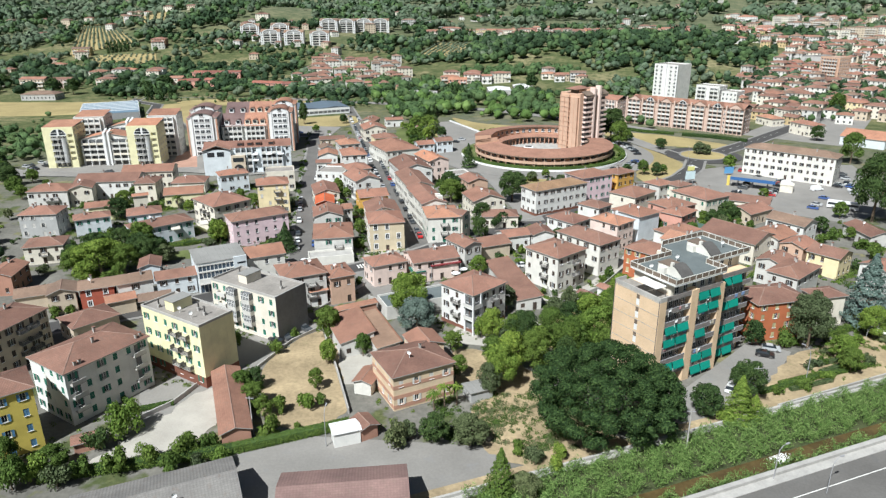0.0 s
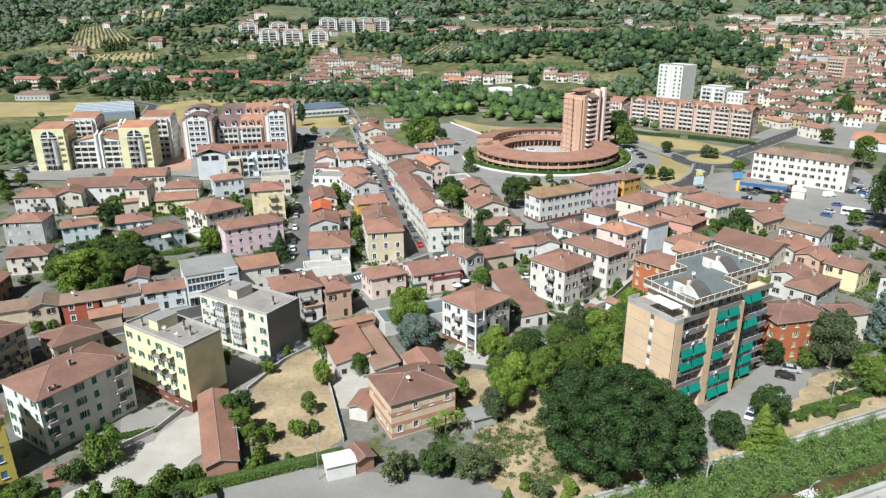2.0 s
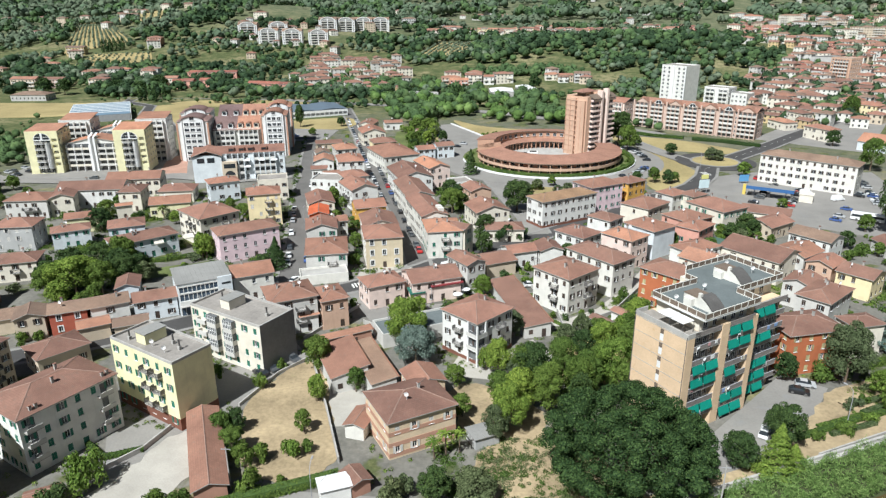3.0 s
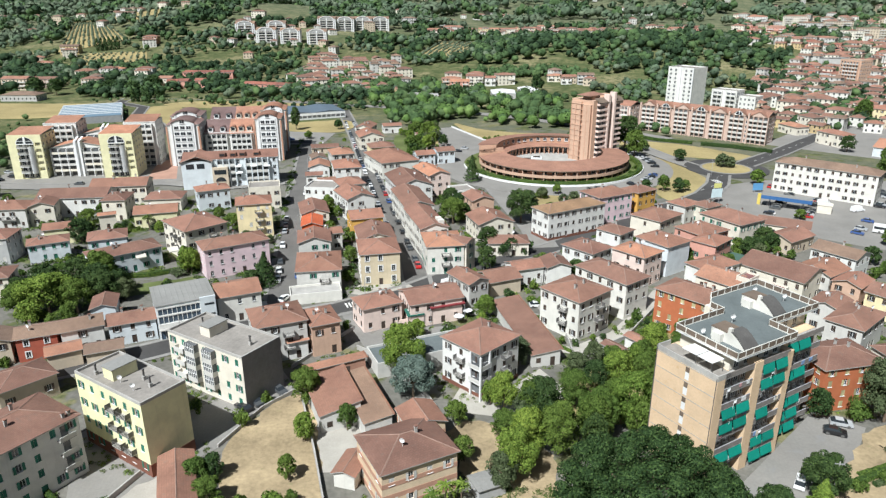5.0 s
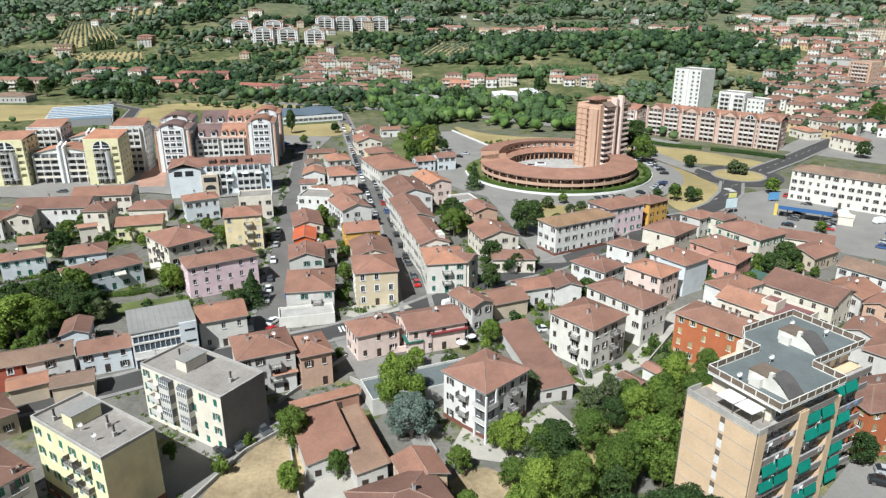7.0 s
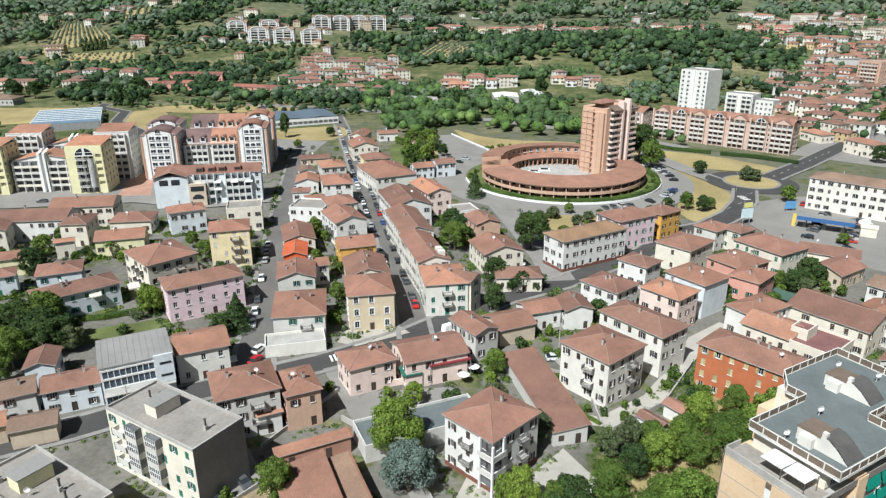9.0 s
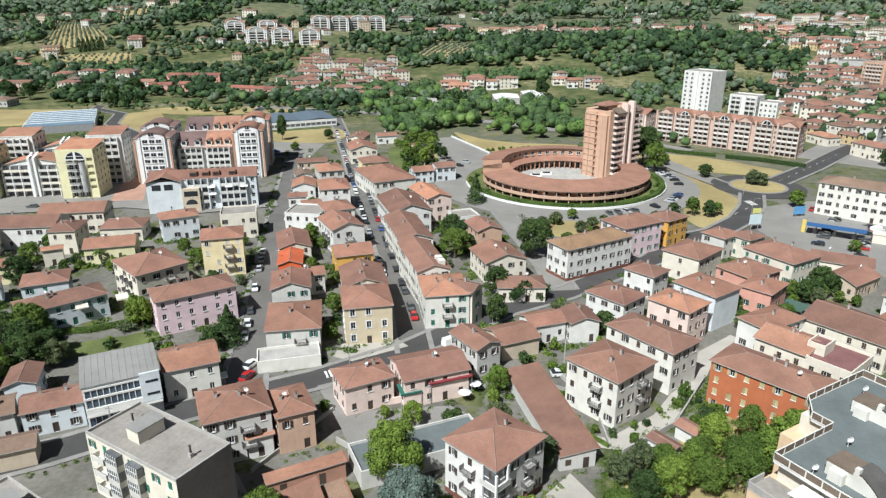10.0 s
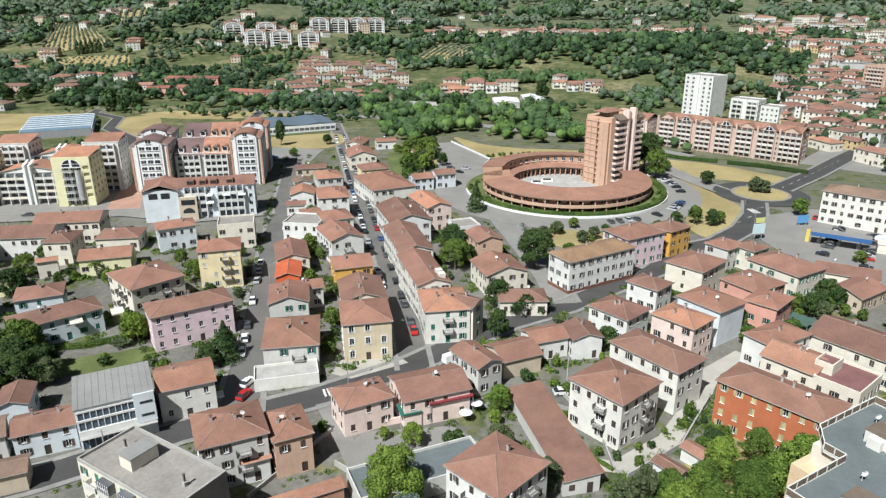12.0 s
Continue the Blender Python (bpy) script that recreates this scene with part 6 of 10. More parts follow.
# ---- houses of the town ----
corner_house = house(-81.4, 123.2, 61.9, 19.1, 13.3, 11.8, 4, "h", "white", "green", 0, "brown",
      "four-storey white house, brown clay tile hipped roof and green shutters", 0)
house(-88.7, 105.4, 42.5, 11.3, 10.0, 13.0, 4, "h", "ochre_yellow", "blue", 0, "brown",
      "four-storey mustard yellow house, brown clay tile hipped roof and blue shutters", 1)
house(-110.3, 134.8, 76.0, 18.5, 11.0, 11.0, 4, "h", "beige", "brown", 1, "brown",
      "four-storey beige house, brown clay tile hipped roof and brown shutters", 2)
house(-99.0, 150.7, 51.7, 11.8, 10.0, 5.0, 1, "h", "beige", "brown", 0, "brown",
      "single-storey beige house, brown clay tile hipped roof and brown shutters", 3)
house(-107.0, 168.8, 26.7, 9.3, 8.0, 6.0, 2, "g", "red_brown", "white", 0, "old",
      "two-storey red-brown house, old grey-brown tile gabled roof and pale shutters", 4, trim=True)
house(-98.7, 172.9, 32.2, 9.8, 8.0, 6.2, 2, "g", "white", "brown", 0, "old",
      "two-storey white house, old grey-brown tile gabled roof and brown shutters", 5)
house(-66.0, 136.1, 61.4, 9.0, 19.7, 14.6, 4, "f", "pale_yellow", "green", 1, "flat",
      "four-storey pale yellow house, grey flat roof and green shutters", 6, blank=(0,), base=2.6)
grey_house = house(-57.8, 158.7, 62.3, 10.4, 22.7, 11.8, 4, "f", "cream", "green", 0, "flat",
      "four-storey cream house, grey flat roof and green shutters", 7, blank=(0,))
house(-50.8, 118.8, 25.4, 6.2, 25.0, 3.5, 1, "g", "brick", "none", 0, "brown",
      "single-storey brick house, brown clay tile gabled roof", 8)
house(-15.1, 129.8, 31.3, 14.5, 12.3, 8.0, 2, "h", "striped", "white", 0, "brown",
      "two-storey cream and brick-striped house, brown clay tile roof and pale shutters", 9)
house(-25.7, 111.2, 23.8, 5.0, 3.4, 3.0, 1, "f", "white", "none", 0, "white",
      "single-storey white house, white sheet flat roof", 10)
house(-22.5, 113.5, 38.4, 4.3, 5.0, 2.8, 1, "g", "brick", "none", 0, "brown",
      "single-storey brick house, brown clay tile gabled roof", 11)
house(-24.9, 130.2, -12.0, 4.7, 7.0, 3.0, 1, "g", "white_warm", "none", 0, "brown",
      "single-storey warm white house, brown clay tile gabled roof", 12)
hall(-26.4, 150.4, 27.5, 6.0, 19.6, 3.9, 4.6, "white_grey", "old", "long low hall, grey-brown tile roof sloping one way")
hall(-33.0, 150.6, 27.0, 8.6, 15.0, 3.9, 5.6, "white_grey", "brown", "white-walled low hall, broad brown tile roof sloping one way")
hall(-35.6, 164.2, 27.5, 14.0, 3.2, 3.0, 3.6, "brick", "orange", "narrow low shed with orange tile roof")
house(-50.2, 86.2, 28.0, 25.0, 14.6, 5.2, 1, "g", "concrete", "none", 0, "grey",
      "single-storey concrete warehouse, grey ribbed sheet gabled roof", 15)
house(-21.4, 90.3, 10.4, 20.7, 12.0, 5.5, 1, "g", "concrete", "none", 0, "maroon",
      "single-storey concrete house, maroon ribbed sheet gabled roof", 16)
house(-98.7, 238.7, 49.1, 15.0, 16.8, 10.3, 3, "h", "cream", "brown", 1, "rose",
      "three-storey cream house, rosy clay tile hipped roof and brown shutters", 17)
house(-80.5, 224.0, 35.9, 20.2, 10.0, 9.4, 3, "h", "pink", "glass", 0, "brown",
      "three-storey pink house, brown clay tile hipped roof and plain dark windows", 18)
blue_office = house(-79.3, 185.7, 31.4, 13.7, 13.0, 9.1, 3, "f", "pale_blue", "none", 0, "sheet",
      "three-storey pale blue house, grey sheet flat roof", 19, win=(1.5, 1.7), pitch=2.0)
house(-68.3, 193.4, 29.1, 11.7, 11.0, 7.4, 2, "g", "white_warm", "glass", 0, "orange",
      "two-storey warm white house, orange clay tile gabled roof and dark windows", 20)
house(-89.2, 178.4, 28.4, 11.4, 8.0, 5.5, 2, "g", "pale_blue", "brown", 0, "brown",
      "two-storey pale blue house, brown clay tile gabled roof and brown shutters", 21)
house(-51.3, 174.2, 28.4, 12.5, 11.8, 9.5, 3, "h", "white_grey", "brown", 1, "brown",
      "three-storey grey-white house, brown clay tile hipped roof and brown shutters", 22)
house(-41.7, 177.3, 29.0, 7.6, 10.4, 8.0, 2, "h", "peach", "brown", 0, "brown",
      "two-storey peach house, brown clay tile hipped roof and brown shutters", 23)
house(-30.5, 190.5, 31.3, 11.2, 9.0, 6.5, 2, "h", "pale_pink", "brown", 0, "rose",
      "two-storey pale pink house, rosy clay tile hipped roof and brown shutters", 24)
house(-17.3, 195.4, 25.1, 14.9, 11.0, 6.5, 2, "g", "pale_pink", "brown", 0, "rose",
      "two-storey pale pink house, rosy clay tile gabled roof and brown shutters", 25)
house(19.7, 192.4, 44.8, 13.1, 13.1, 10.5, 3, "h", "white_warm", "brown", 1, "brown",
      "three-storey warm white house, brown clay tile hipped roof and brown shutters", 26)
house(30.7, 206.2, 42.3, 10.3, 18.0, 10.0, 3, "h", "white_warm", "brown", 0, "brown",
      "three-storey warm white house, brown clay tile hipped roof and brown shutters", 27)
house(50.3, 189.8, -43.1, 21.3, 10.6, 10.8, 4, "h", "orange", "sand", 0, "brown",
      "four-storey brick-orange house, brown clay tile hipped roof and sand shutters", 28)
house(61.0, 207.9, -46.3, 11.9, 11.0, 8.5, 2, "g", "cream", "brown", 0, "orange",
      "two-storey cream house, orange clay tile gabled roof and brown shutters", 29)
house(67.9, 200.7, -46.3, 9.0, 11.0, 8.2, 2, "f", "cream", "brown", 0, "maroon",
      "two-storey cream house, maroon felt flat roof and brown shutters", 132)
house(61.6, 220.7, 34.3, 14.0, 8.8, 7.5, 2, "h", "white", "brown", 0, "brown",
      "two-storey white house, brown clay tile hipped roof and brown shutters", 30)
house(40.9, 224.6, 45.1, 9.9, 11.8, 9.5, 3, "h", "pale_pink", "brown", 0, "orange",
      "three-storey pale pink house, orange clay tile hipped roof and brown shutters", 31)
house(50.5, 235.0, 39.5, 11.3, 13.0, 9.5, 3, "h", "pale_blue", "none", 0, "brown",
      "three-storey pale blue house, brown clay tile hipped roof", 32)
house(38.8, 250.8, 47.1, 8.8, 10.0, 7.0, 2, "h", "white", "brown", 0, "brown",
      "two-storey white house, brown clay tile hipped roof and brown shutters", 33)
house(27.6, 233.8, 45.7, 10.4, 12.3, 7.0, 2, "h", "white", "brown", 0, "rose",
      "two-storey white house, rosy clay tile hipped roof and brown shutters", 34)
house(8.1, 221.7, 23.9, 9.9, 8.0, 5.0, 1, "g", "white", "brown", 0, "rose",
      "single-storey white house, rosy clay tile gabled roof and brown shutters", 35)
house(17.1, 222.9, 15.0, 8.0, 9.0, 5.5, 2, "g", "white", "brown", 0, "brown",
      "two-storey white house, brown clay tile gabled roof and brown shutters", 36)
house(-7.9, 206.7, 38.4, 7.3, 11.0, 7.0, 2, "g", "white_grey", "brown", 0, "brown",
      "two-storey grey-white house, brown clay tile gabled roof and brown shutters", 37)
house(0.5, 214.4, 28.2, 10.6, 9.7, 4.5, 1, "g", "beige", "none", 0, "brown",
      "single-storey beige house, brown clay tile gabled roof", 38)
hall(6.8, 186.0, 17.6, 7.4, 31.0, 3.2, 4.0, "white_grey", "brown", "long low grey-walled shed, brown tile roof sloping one way")
house(-17.0, 172.4, 27.3, 24.0, 8.5, 3.2, 1, "f", "white_grey", "none", 0, "deck",
      "single-storey grey-white house, dark grey flat roof", 40)
house(33.2, 181.4, 39.6, 3.6, 5.1, 3.0, 1, "g", "white", "none", 0, "rose",
      "single-storey white house, rosy clay tile gabled roof", 41)
house(27.4, 176.5, 41.0, 3.5, 6.0, 3.0, 1, "g", "white", "none", 0, "brown",
      "single-storey white house, brown clay tile gabled roof", 42)
house(25.1, 267.3, 34.4, 26.1, 10.3, 10.0, 3, "h", "white", "brown", 0, "tan",
      "three-storey white house, bleached tan tile hipped roof and brown shutters", 43, base=1.1)
house(40.7, 285.9, 33.5, 16.6, 12.2, 10.0, 3, "h", "pink", "green", 0, "brown",
      "three-storey pink house, brown clay tile hipped roof and green shutters", 44)
house(54.4, 294.9, 38.9, 11.0, 9.4, 9.0, 3, "h", "ochre", "brown", 0, "brown",
      "three-storey ochre house, brown clay tile hipped roof and brown shutters", 45)
house(55.1, 265.3, 46.5, 14.7, 12.3, 8.0, 2, "h", "cream", "brown", 0, "brown",
      "two-storey cream house, brown clay tile hipped roof and brown shutters", 46)
house(69.2, 284.1, 39.9, 9.9, 9.0, 7.0, 2, "h", "white_grey", "brown", 0, "rose",
      "two-storey grey-white house, rosy clay tile hipped roof and brown shutters", 47)
house(76.7, 282.3, 36.5, 8.6, 8.1, 7.0, 2, "h", "cream", "green", 0, "brown",
      "two-storey cream house, brown clay tile hipped roof and green shutters", 48)
house(81.2, 266.6, 35.0, 13.9, 17.4, 7.5, 2, "h", "cream", "green", 0, "rose",
      "two-storey cream house, rosy clay tile hipped roof and green shutters", 49)
house(66.0, 238.4, 48.1, 11.2, 8.9, 8.5, 3, "h", "salmon", "green", 0, "rose",
      "three-storey salmon house, rosy clay tile hipped roof and green shutters", 50)
house(80.8, 220.0, -48.0, 19.6, 15.0, 7.0, 2, "g", "cream", "brown", 0, "brown",
      "two-storey cream house, brown clay tile gabled roof and brown shutters", 51)
house(137.2, 323.2, -37.2, 39.6, 12.0, 12.5, 4, "h", "white_warm", "brown", 0, "old",
      "four-storey warm white house, old grey-brown tile hipped roof and brown shutters", 52)
house(111.8, 192.7, -60.7, 8.8, 9.0, 7.0, 2, "g", "white", "brown", 0, "rose",
      "two-storey white house, rosy clay tile gabled roof and brown shutters", 53)
house(-85.7, 258.5, 20.0, 12.6, 11.0, 12.0, 4, "h", "yellow", "white", 1, "rose",
      "four-storey yellow house, rosy clay tile hipped roof and pale shutters", 54)
house(-113.3, 288.2, 32.0, 13.0, 9.0, 8.0, 2, "h", "pale_blue", "brown", 0, "rose",
      "two-storey pale blue house, rosy clay tile hipped roof and brown shutters", 55)
house(-93.0, 291.7, 17.9, 12.1, 10.0, 8.5, 2, "f", "cream", "brown", 0, "flat",
      "two-storey cream house, grey flat roof and brown shutters", 56)
house(-51.8, 215.4, 13.4, 13.2, 16.0, 6.8, 2, "h", "white_grey", "green", 1, "brown",
      "two-storey grey-white house, brown clay tile hipped roof and green shutters", 57)
house(-58.4, 235.8, 15.1, 10.8, 12.0, 7.0, 2, "g", "white_grey", "green", 0, "rose",
      "two-storey grey-white house, rosy clay tile gabled roof and green shutters", 58)
house(-58.7, 243.7, 22.1, 14.7, 7.0, 6.0, 2, "g", "white_grey", "brown", 0, "brown",
      "two-storey grey-white house, brown clay tile gabled roof and brown shutters", 59)
house(-64.6, 256.4, 13.6, 7.6, 12.0, 5.5, 1, "g", "vermilion", "none", 0, "red",
      "single-storey bright vermilion house, red clay tile gabled roof", 60)
house(-67.8, 270.8, 19.9, 10.5, 16.0, 6.0, 2, "g", "cream", "brown", 0, "rose",
      "two-storey cream house, rosy clay tile gabled roof and brown shutters", 61)
house(-71.1, 300.9, -4.3, 12.9, 12.0, 6.5, 2, "f", "white", "brown", 0, "flat",
      "two-storey white house, grey flat roof and brown shutters", 62)
house(-74.0, 316.5, 20.0, 8.0, 8.0, 4.5, 1, "g", "white", "brown", 0, "brown",
      "single-storey white house, brown clay tile gabled roof and brown shutters", 63)
house(-84.0, 343.5, 14.0, 10.1, 13.0, 5.0, 1, "g", "white", "brown", 0, "orange",
      "single-storey white house, orange clay tile gabled roof and brown shutters", 64)
house(-82.5, 328.0, 14.0, 8.0, 6.5, 4.2, 1, "g", "white", "brown", 0, "rose",
      "small single-storey white house, rosy clay tile gabled roof and brown shutters", 138)
house(-89.5, 362.5, 22.0, 8.0, 10.0, 4.5, 1, "g", "white", "brown", 0, "old",
      "single-storey white house, old grey-brown tile gabled roof and brown shutters", 65)
house(-35.2, 221.1, 15.1, 12.2, 14.0, 9.9, 3, "h", "sand", "brown", 0, "rose",
      "three-storey sand-yellow house, rosy clay tile hipped roof and brown shutters", 66, win=(1.1, 1.7), trim=True)
house(-38.8, 236.0, 17.2, 12.0, 15.0, 9.0, 3, "g", "cream", "brown", 0, "brown",
      "three-storey cream house, brown clay tile gabled roof and brown shutters", 67)
house(-46.5, 259.3, 21.2, 11.8, 11.0, 7.5, 2, "g", "ochre", "brown", 0, "rose",
      "two-storey ochre house, rosy clay tile gabled roof and brown shutters", 68)
house(-54.9, 282.6, 31.7, 11.6, 16.0, 8.5, 2, "g", "white", "brown", 1, "rose",
      "two-storey white house, rosy clay tile gabled roof and brown shutters", 69)
house(-61.3, 303.8, 27.4, 11.4, 12.0, 7.5, 2, "h", "white_warm", "brown", 0, "rose",
      "two-storey warm white house, rosy clay tile hipped roof and brown shutters", 70)
house(-67.3, 326.2, 18.7, 12.1, 16.0, 9.5, 3, "h", "white", "brown", 0, "rose",
      "three-storey white house, rosy clay tile hipped roof and brown shutters", 71)
house(-78.1, 364.0, 24.0, 11.6, 14.0, 6.8, 2, "h", "white_grey", "brown", 0, "orange",
      "two-storey grey-white house, orange clay tile hipped roof and brown shutters", 72)
house(-93.0, 391.0, 18.0, 15.0, 8.0, 3.6, 1, "g", "beige", "brown", 0, "brown",
      "long single-storey beige house, brown clay tile gabled roof and brown shutters", 73)
house(-16.9, 231.0, 13.4, 12.0, 14.2, 9.1, 3, "h", "white_warm", "green", 1, "orange",
      "three-storey warm white house, orange clay tile hipped roof and green shutters", 74)
house(-13.8, 231.3, 61.4, 5.9, 14.0, 9.5, 3, "g", "cream", "green", 0, "brown",
      "three-storey cream house, brown clay tile gabled roof and green shutters", 75)
street_house = house(-24.0, 249.5, 20.6, 9.8, 24.5, 10.0, 3, "g", "white_warm", "brown", 0, "rose",
      "three-storey warm white house, rosy clay tile gabled roof and brown shutters", 76)
house(-31.9, 277.3, 19.9, 11.3, 26.4, 9.0, 3, "g", "white_warm", "brown", 0, "brown",
      "three-storey warm white house, brown clay tile gabled roof and brown shutters", 77)
house(-37.0, 305.7, 22.0, 15.1, 23.4, 8.5, 2, "g", "white", "brown", 0, "brown",
      "two-storey white house, brown clay tile gabled roof and brown shutters", 78)
house(-28.6, 319.2, 28.6, 10.5, 19.2, 9.0, 3, "g", "pale_pink", "brown", 0, "orange",
      "three-storey pale pink house, orange clay tile gabled roof and brown shutters", 79)
house(-51.3, 352.7, 28.9, 19.1, 27.2, 7.5, 2, "h", "white_warm", "brown", 0, "brown",
      "two-storey warm white house, brown clay tile hipped roof and brown shutters", 80)
house(-60.2, 377.6, 23.1, 13.1, 12.0, 7.5, 2, "h", "yellow", "brown", 0, "brown",
      "two-storey yellow house, brown clay tile hipped roof and brown shutters", 81)
house(-71.9, 409.2, 19.6, 14.0, 18.0, 7.0, 2, "g", "cream", "brown", 0, "rose",
      "two-storey cream house, rosy clay tile gabled roof and brown shutters", 82)
house(-79.6, 441.3, -4.5, 10.0, 16.0, 6.0, 2, "g", "cream", "brown", 0, "brown",
      "two-storey cream house, brown clay tile gabled roof and brown shutters", 83)
house(-15.0, 304.6, 24.3, 9.0, 9.0, 5.0, 1, "f", "white", "brown", 0, "flat",
      "single-storey white house, grey flat roof and brown shutters", 84)
house(-7.6, 286.6, 23.9, 9.5, 12.0, 7.0, 2, "g", "peach", "brown", 0, "rose",
      "two-storey peach house, rosy clay tile gabled roof and brown shutters", 85)
house(-2.8, 261.5, 22.3, 13.5, 14.0, 6.5, 2, "g", "cream", "brown", 0, "brown",
      "two-storey cream house, brown clay tile gabled roof and brown shutters", 86)
house(3.5, 245.1, 5.6, 13.6, 9.0, 4.5, 1, "h", "cream", "brown", 0, "brown",
      "single-storey cream house, brown clay tile hipped roof and brown shutters", 87)
house(188.9, 431.0, -65.4, 18.4, 10.0, 7.0, 2, "h", "cream", "brown", 0, "rose",
      "two-storey cream house, rosy clay tile hipped roof and brown shutters", 88)
house(250.3, 505.3, -53.9, 16.8, 12.0, 10.0, 3, "h", "yellow", "brown", 0, "rose",
      "three-storey yellow house, rosy clay tile hipped roof and brown shutters", 89)
house(196.5, 482.9, -64.6, 13.1, 10.0, 8.0, 2, "h", "cream", "brown", 0, "brown",
      "two-storey cream house, brown clay tile hipped roof and brown shutters", 90)
house(180.1, 466.3, -69.9, 16.3, 10.0, 5.0, 1, "h", "cream", "brown", 0, "orange",
      "single-storey cream house, orange clay tile hipped roof and brown shutters", 91)
house(210.1, 402.0, -41.9, 23.3, 20.0, 5.0, 1, "g", "pale_blue", "none", 0, "orange",
      "single-storey pale blue house, orange clay tile gabled roof", 92)
house(67.4, 253.6, 35.3, 13.4, 12.2, 7.0, 2, "h", "salmon", "brown", 0, "brown",
      "two-storey salmon house, brown clay tile hipped roof and brown shutters", 93)
house(128.9, 234.4, -81.9, 15.2, 9.0, 4.0, 1, "g", "white_grey", "brown", 0, "brown",
      "single-storey grey-white house, brown clay tile gabled roof and brown shutters", 96)
house(100.3, 269.4, -25.4, 17.2, 10.0, 4.5, 1, "g", "cream", "brown", 0, "brown",
      "single-storey cream house, brown clay tile gabled roof and brown shutters", 98)
house(-178.3, 260.5, 10.4, 16.2, 12.0, 7.5, 2, "h", "white_grey", "brown", 1, "brown",
      "two-storey grey-white house, brown clay tile hipped roof and brown shutters", 99)
house(-168.0, 264.6, 22.2, 9.2, 11.0, 7.5, 2, "g", "cream", "brown", 0, "brown",
      "two-storey cream house, brown clay tile gabled roof and brown shutters", 100)
house(-163.0, 277.8, 11.0, 26.0, 14.0, 7.5, 2, "g", "white", "brown", 0, "brown",
      "two-storey white house, brown clay tile gabled roof and brown shutters", 101)
house(-153.0, 293.0, 14.0, 22.0, 13.0, 8.0, 2, "g", "cream", "brown", 0, "brown",
      "two-storey cream house, brown clay tile gabled roof and brown shutters", 102)
house(-144.0, 273.1, 11.0, 9.2, 12.0, 8.0, 2, "h", "cream", "brown", 0, "brown",
      "two-storey cream house, brown clay tile hipped roof and brown shutters", 103)
house(-140.9, 259.2, 29.7, 6.4, 4.0, 5.5, 1, "g", "cream", "brown", 0, "orange",
      "single-storey cream house, orange clay tile gabled roof and brown shutters", 104)
house(-148.8, 245.1, 25.6, 12.0, 8.0, 5.5, 1, "g", "pale_yellow", "brown", 0, "brown",
      "single-storey pale yellow house, brown clay tile gabled roof and brown shutters", 105)
house(-143.6, 229.2, 32.6, 12.5, 8.0, 6.0, 2, "h", "pale_blue", "green", 0, "rose",
      "two-storey pale blue house, rosy clay tile hipped roof and green shutters", 106)
house(-159.9, 226.4, 11.0, 13.5, 11.0, 8.5, 3, "h", "grey", "white", 0, "rose",
      "three-storey grey house, rosy clay tile hipped roof and pale shutters", 107)
house(-142.6, 201.0, 20.0, 12.3, 10.0, 6.0, 2, "h", "cream", "brown", 1, "brown",
      "two-storey cream house, brown clay tile hipped roof and brown shutters", 108)
house(-125.7, 232.9, 28.2, 12.1, 10.0, 7.0, 2, "h", "pale_blue", "green", 0, "rose",
      "two-storey pale blue house, rosy clay tile hipped roof and green shutters", 109)
house(-114.5, 221.6, 43.4, 20.8, 10.0, 6.5, 2, "h", "pale_blue", "green", 0, "brown",
      "two-storey pale blue house, brown clay tile hipped roof and green shutters", 110)
house(-131.7, 286.0, 12.0, 14.5, 11.5, 5.0, 1, "h", "cream", "brown", 0, "rose",
      "single-storey cream house, rosy clay tile hipped roof and brown shutters", 111)
house(-125.5, 266.0, 20.0, 15.5, 11.0, 5.5, 1, "g", "pale_yellow", "brown", 0, "orange",
      "single-storey pale yellow house, orange clay tile gabled roof and brown shutters", 112)
house(-100.6, 186.2, 23.2, 6.6, 9.0, 5.5, 1, "g", "pale_blue", "brown", 0, "brown",
      "single-storey pale blue house, brown clay tile gabled roof and brown shutters", 113)
house(-138.9, 176.9, 100.7, 11.8, 8.0, 6.0, 2, "g", "brick", "brown", 0, "brown",
      "two-storey brick house, brown clay tile gabled roof and brown shutters", 114)
house(97.0, 256.1, 37.2, 14.0, 10.0, 4.5, 1, "g", "beige", "brown", 0, "rose",
      "single-storey beige house, rosy clay tile gabled roof and brown shutters", 115)
house(103.3, 235.0, -49.3, 14.0, 10.0, 7.0, 2, "g", "white", "brown", 0, "old",
      "two-storey white house, old grey-brown tile gabled roof and brown shutters", 116)
house(91.7, 220.5, 38.1, 11.2, 11.0, 7.0, 2, "g", "white_grey", "brown", 0, "orange",
      "two-storey grey-white house, orange clay tile gabled roof and brown shutters", 118)
house(96.5, 212.6, -44.4, 8.0, 10.0, 6.5, 2, "g", "peach", "brown", 0, "rose",
      "two-storey peach house, rosy clay tile gabled roof and brown shutters", 119)
house(102.8, 204.8, -47.0, 10.2, 10.0, 6.5, 2, "g", "yellow", "brown", 0, "brown",
      "two-storey yellow house, brown clay tile gabled roof and brown shutters", 120)
house(83.7, 196.8, -41.0, 7.9, 10.0, 7.0, 2, "g", "white_grey", "brown", 0, "brown",
      "two-storey grey-white house, brown clay tile gabled roof and brown shutters", 121)
house(85.4, 187.6, 45.2, 15.2, 9.1, 7.5, 2, "h", "white_grey", "brown", 0, "brown",
      "two-storey grey-white house, brown clay tile hipped roof and brown shutters", 122)
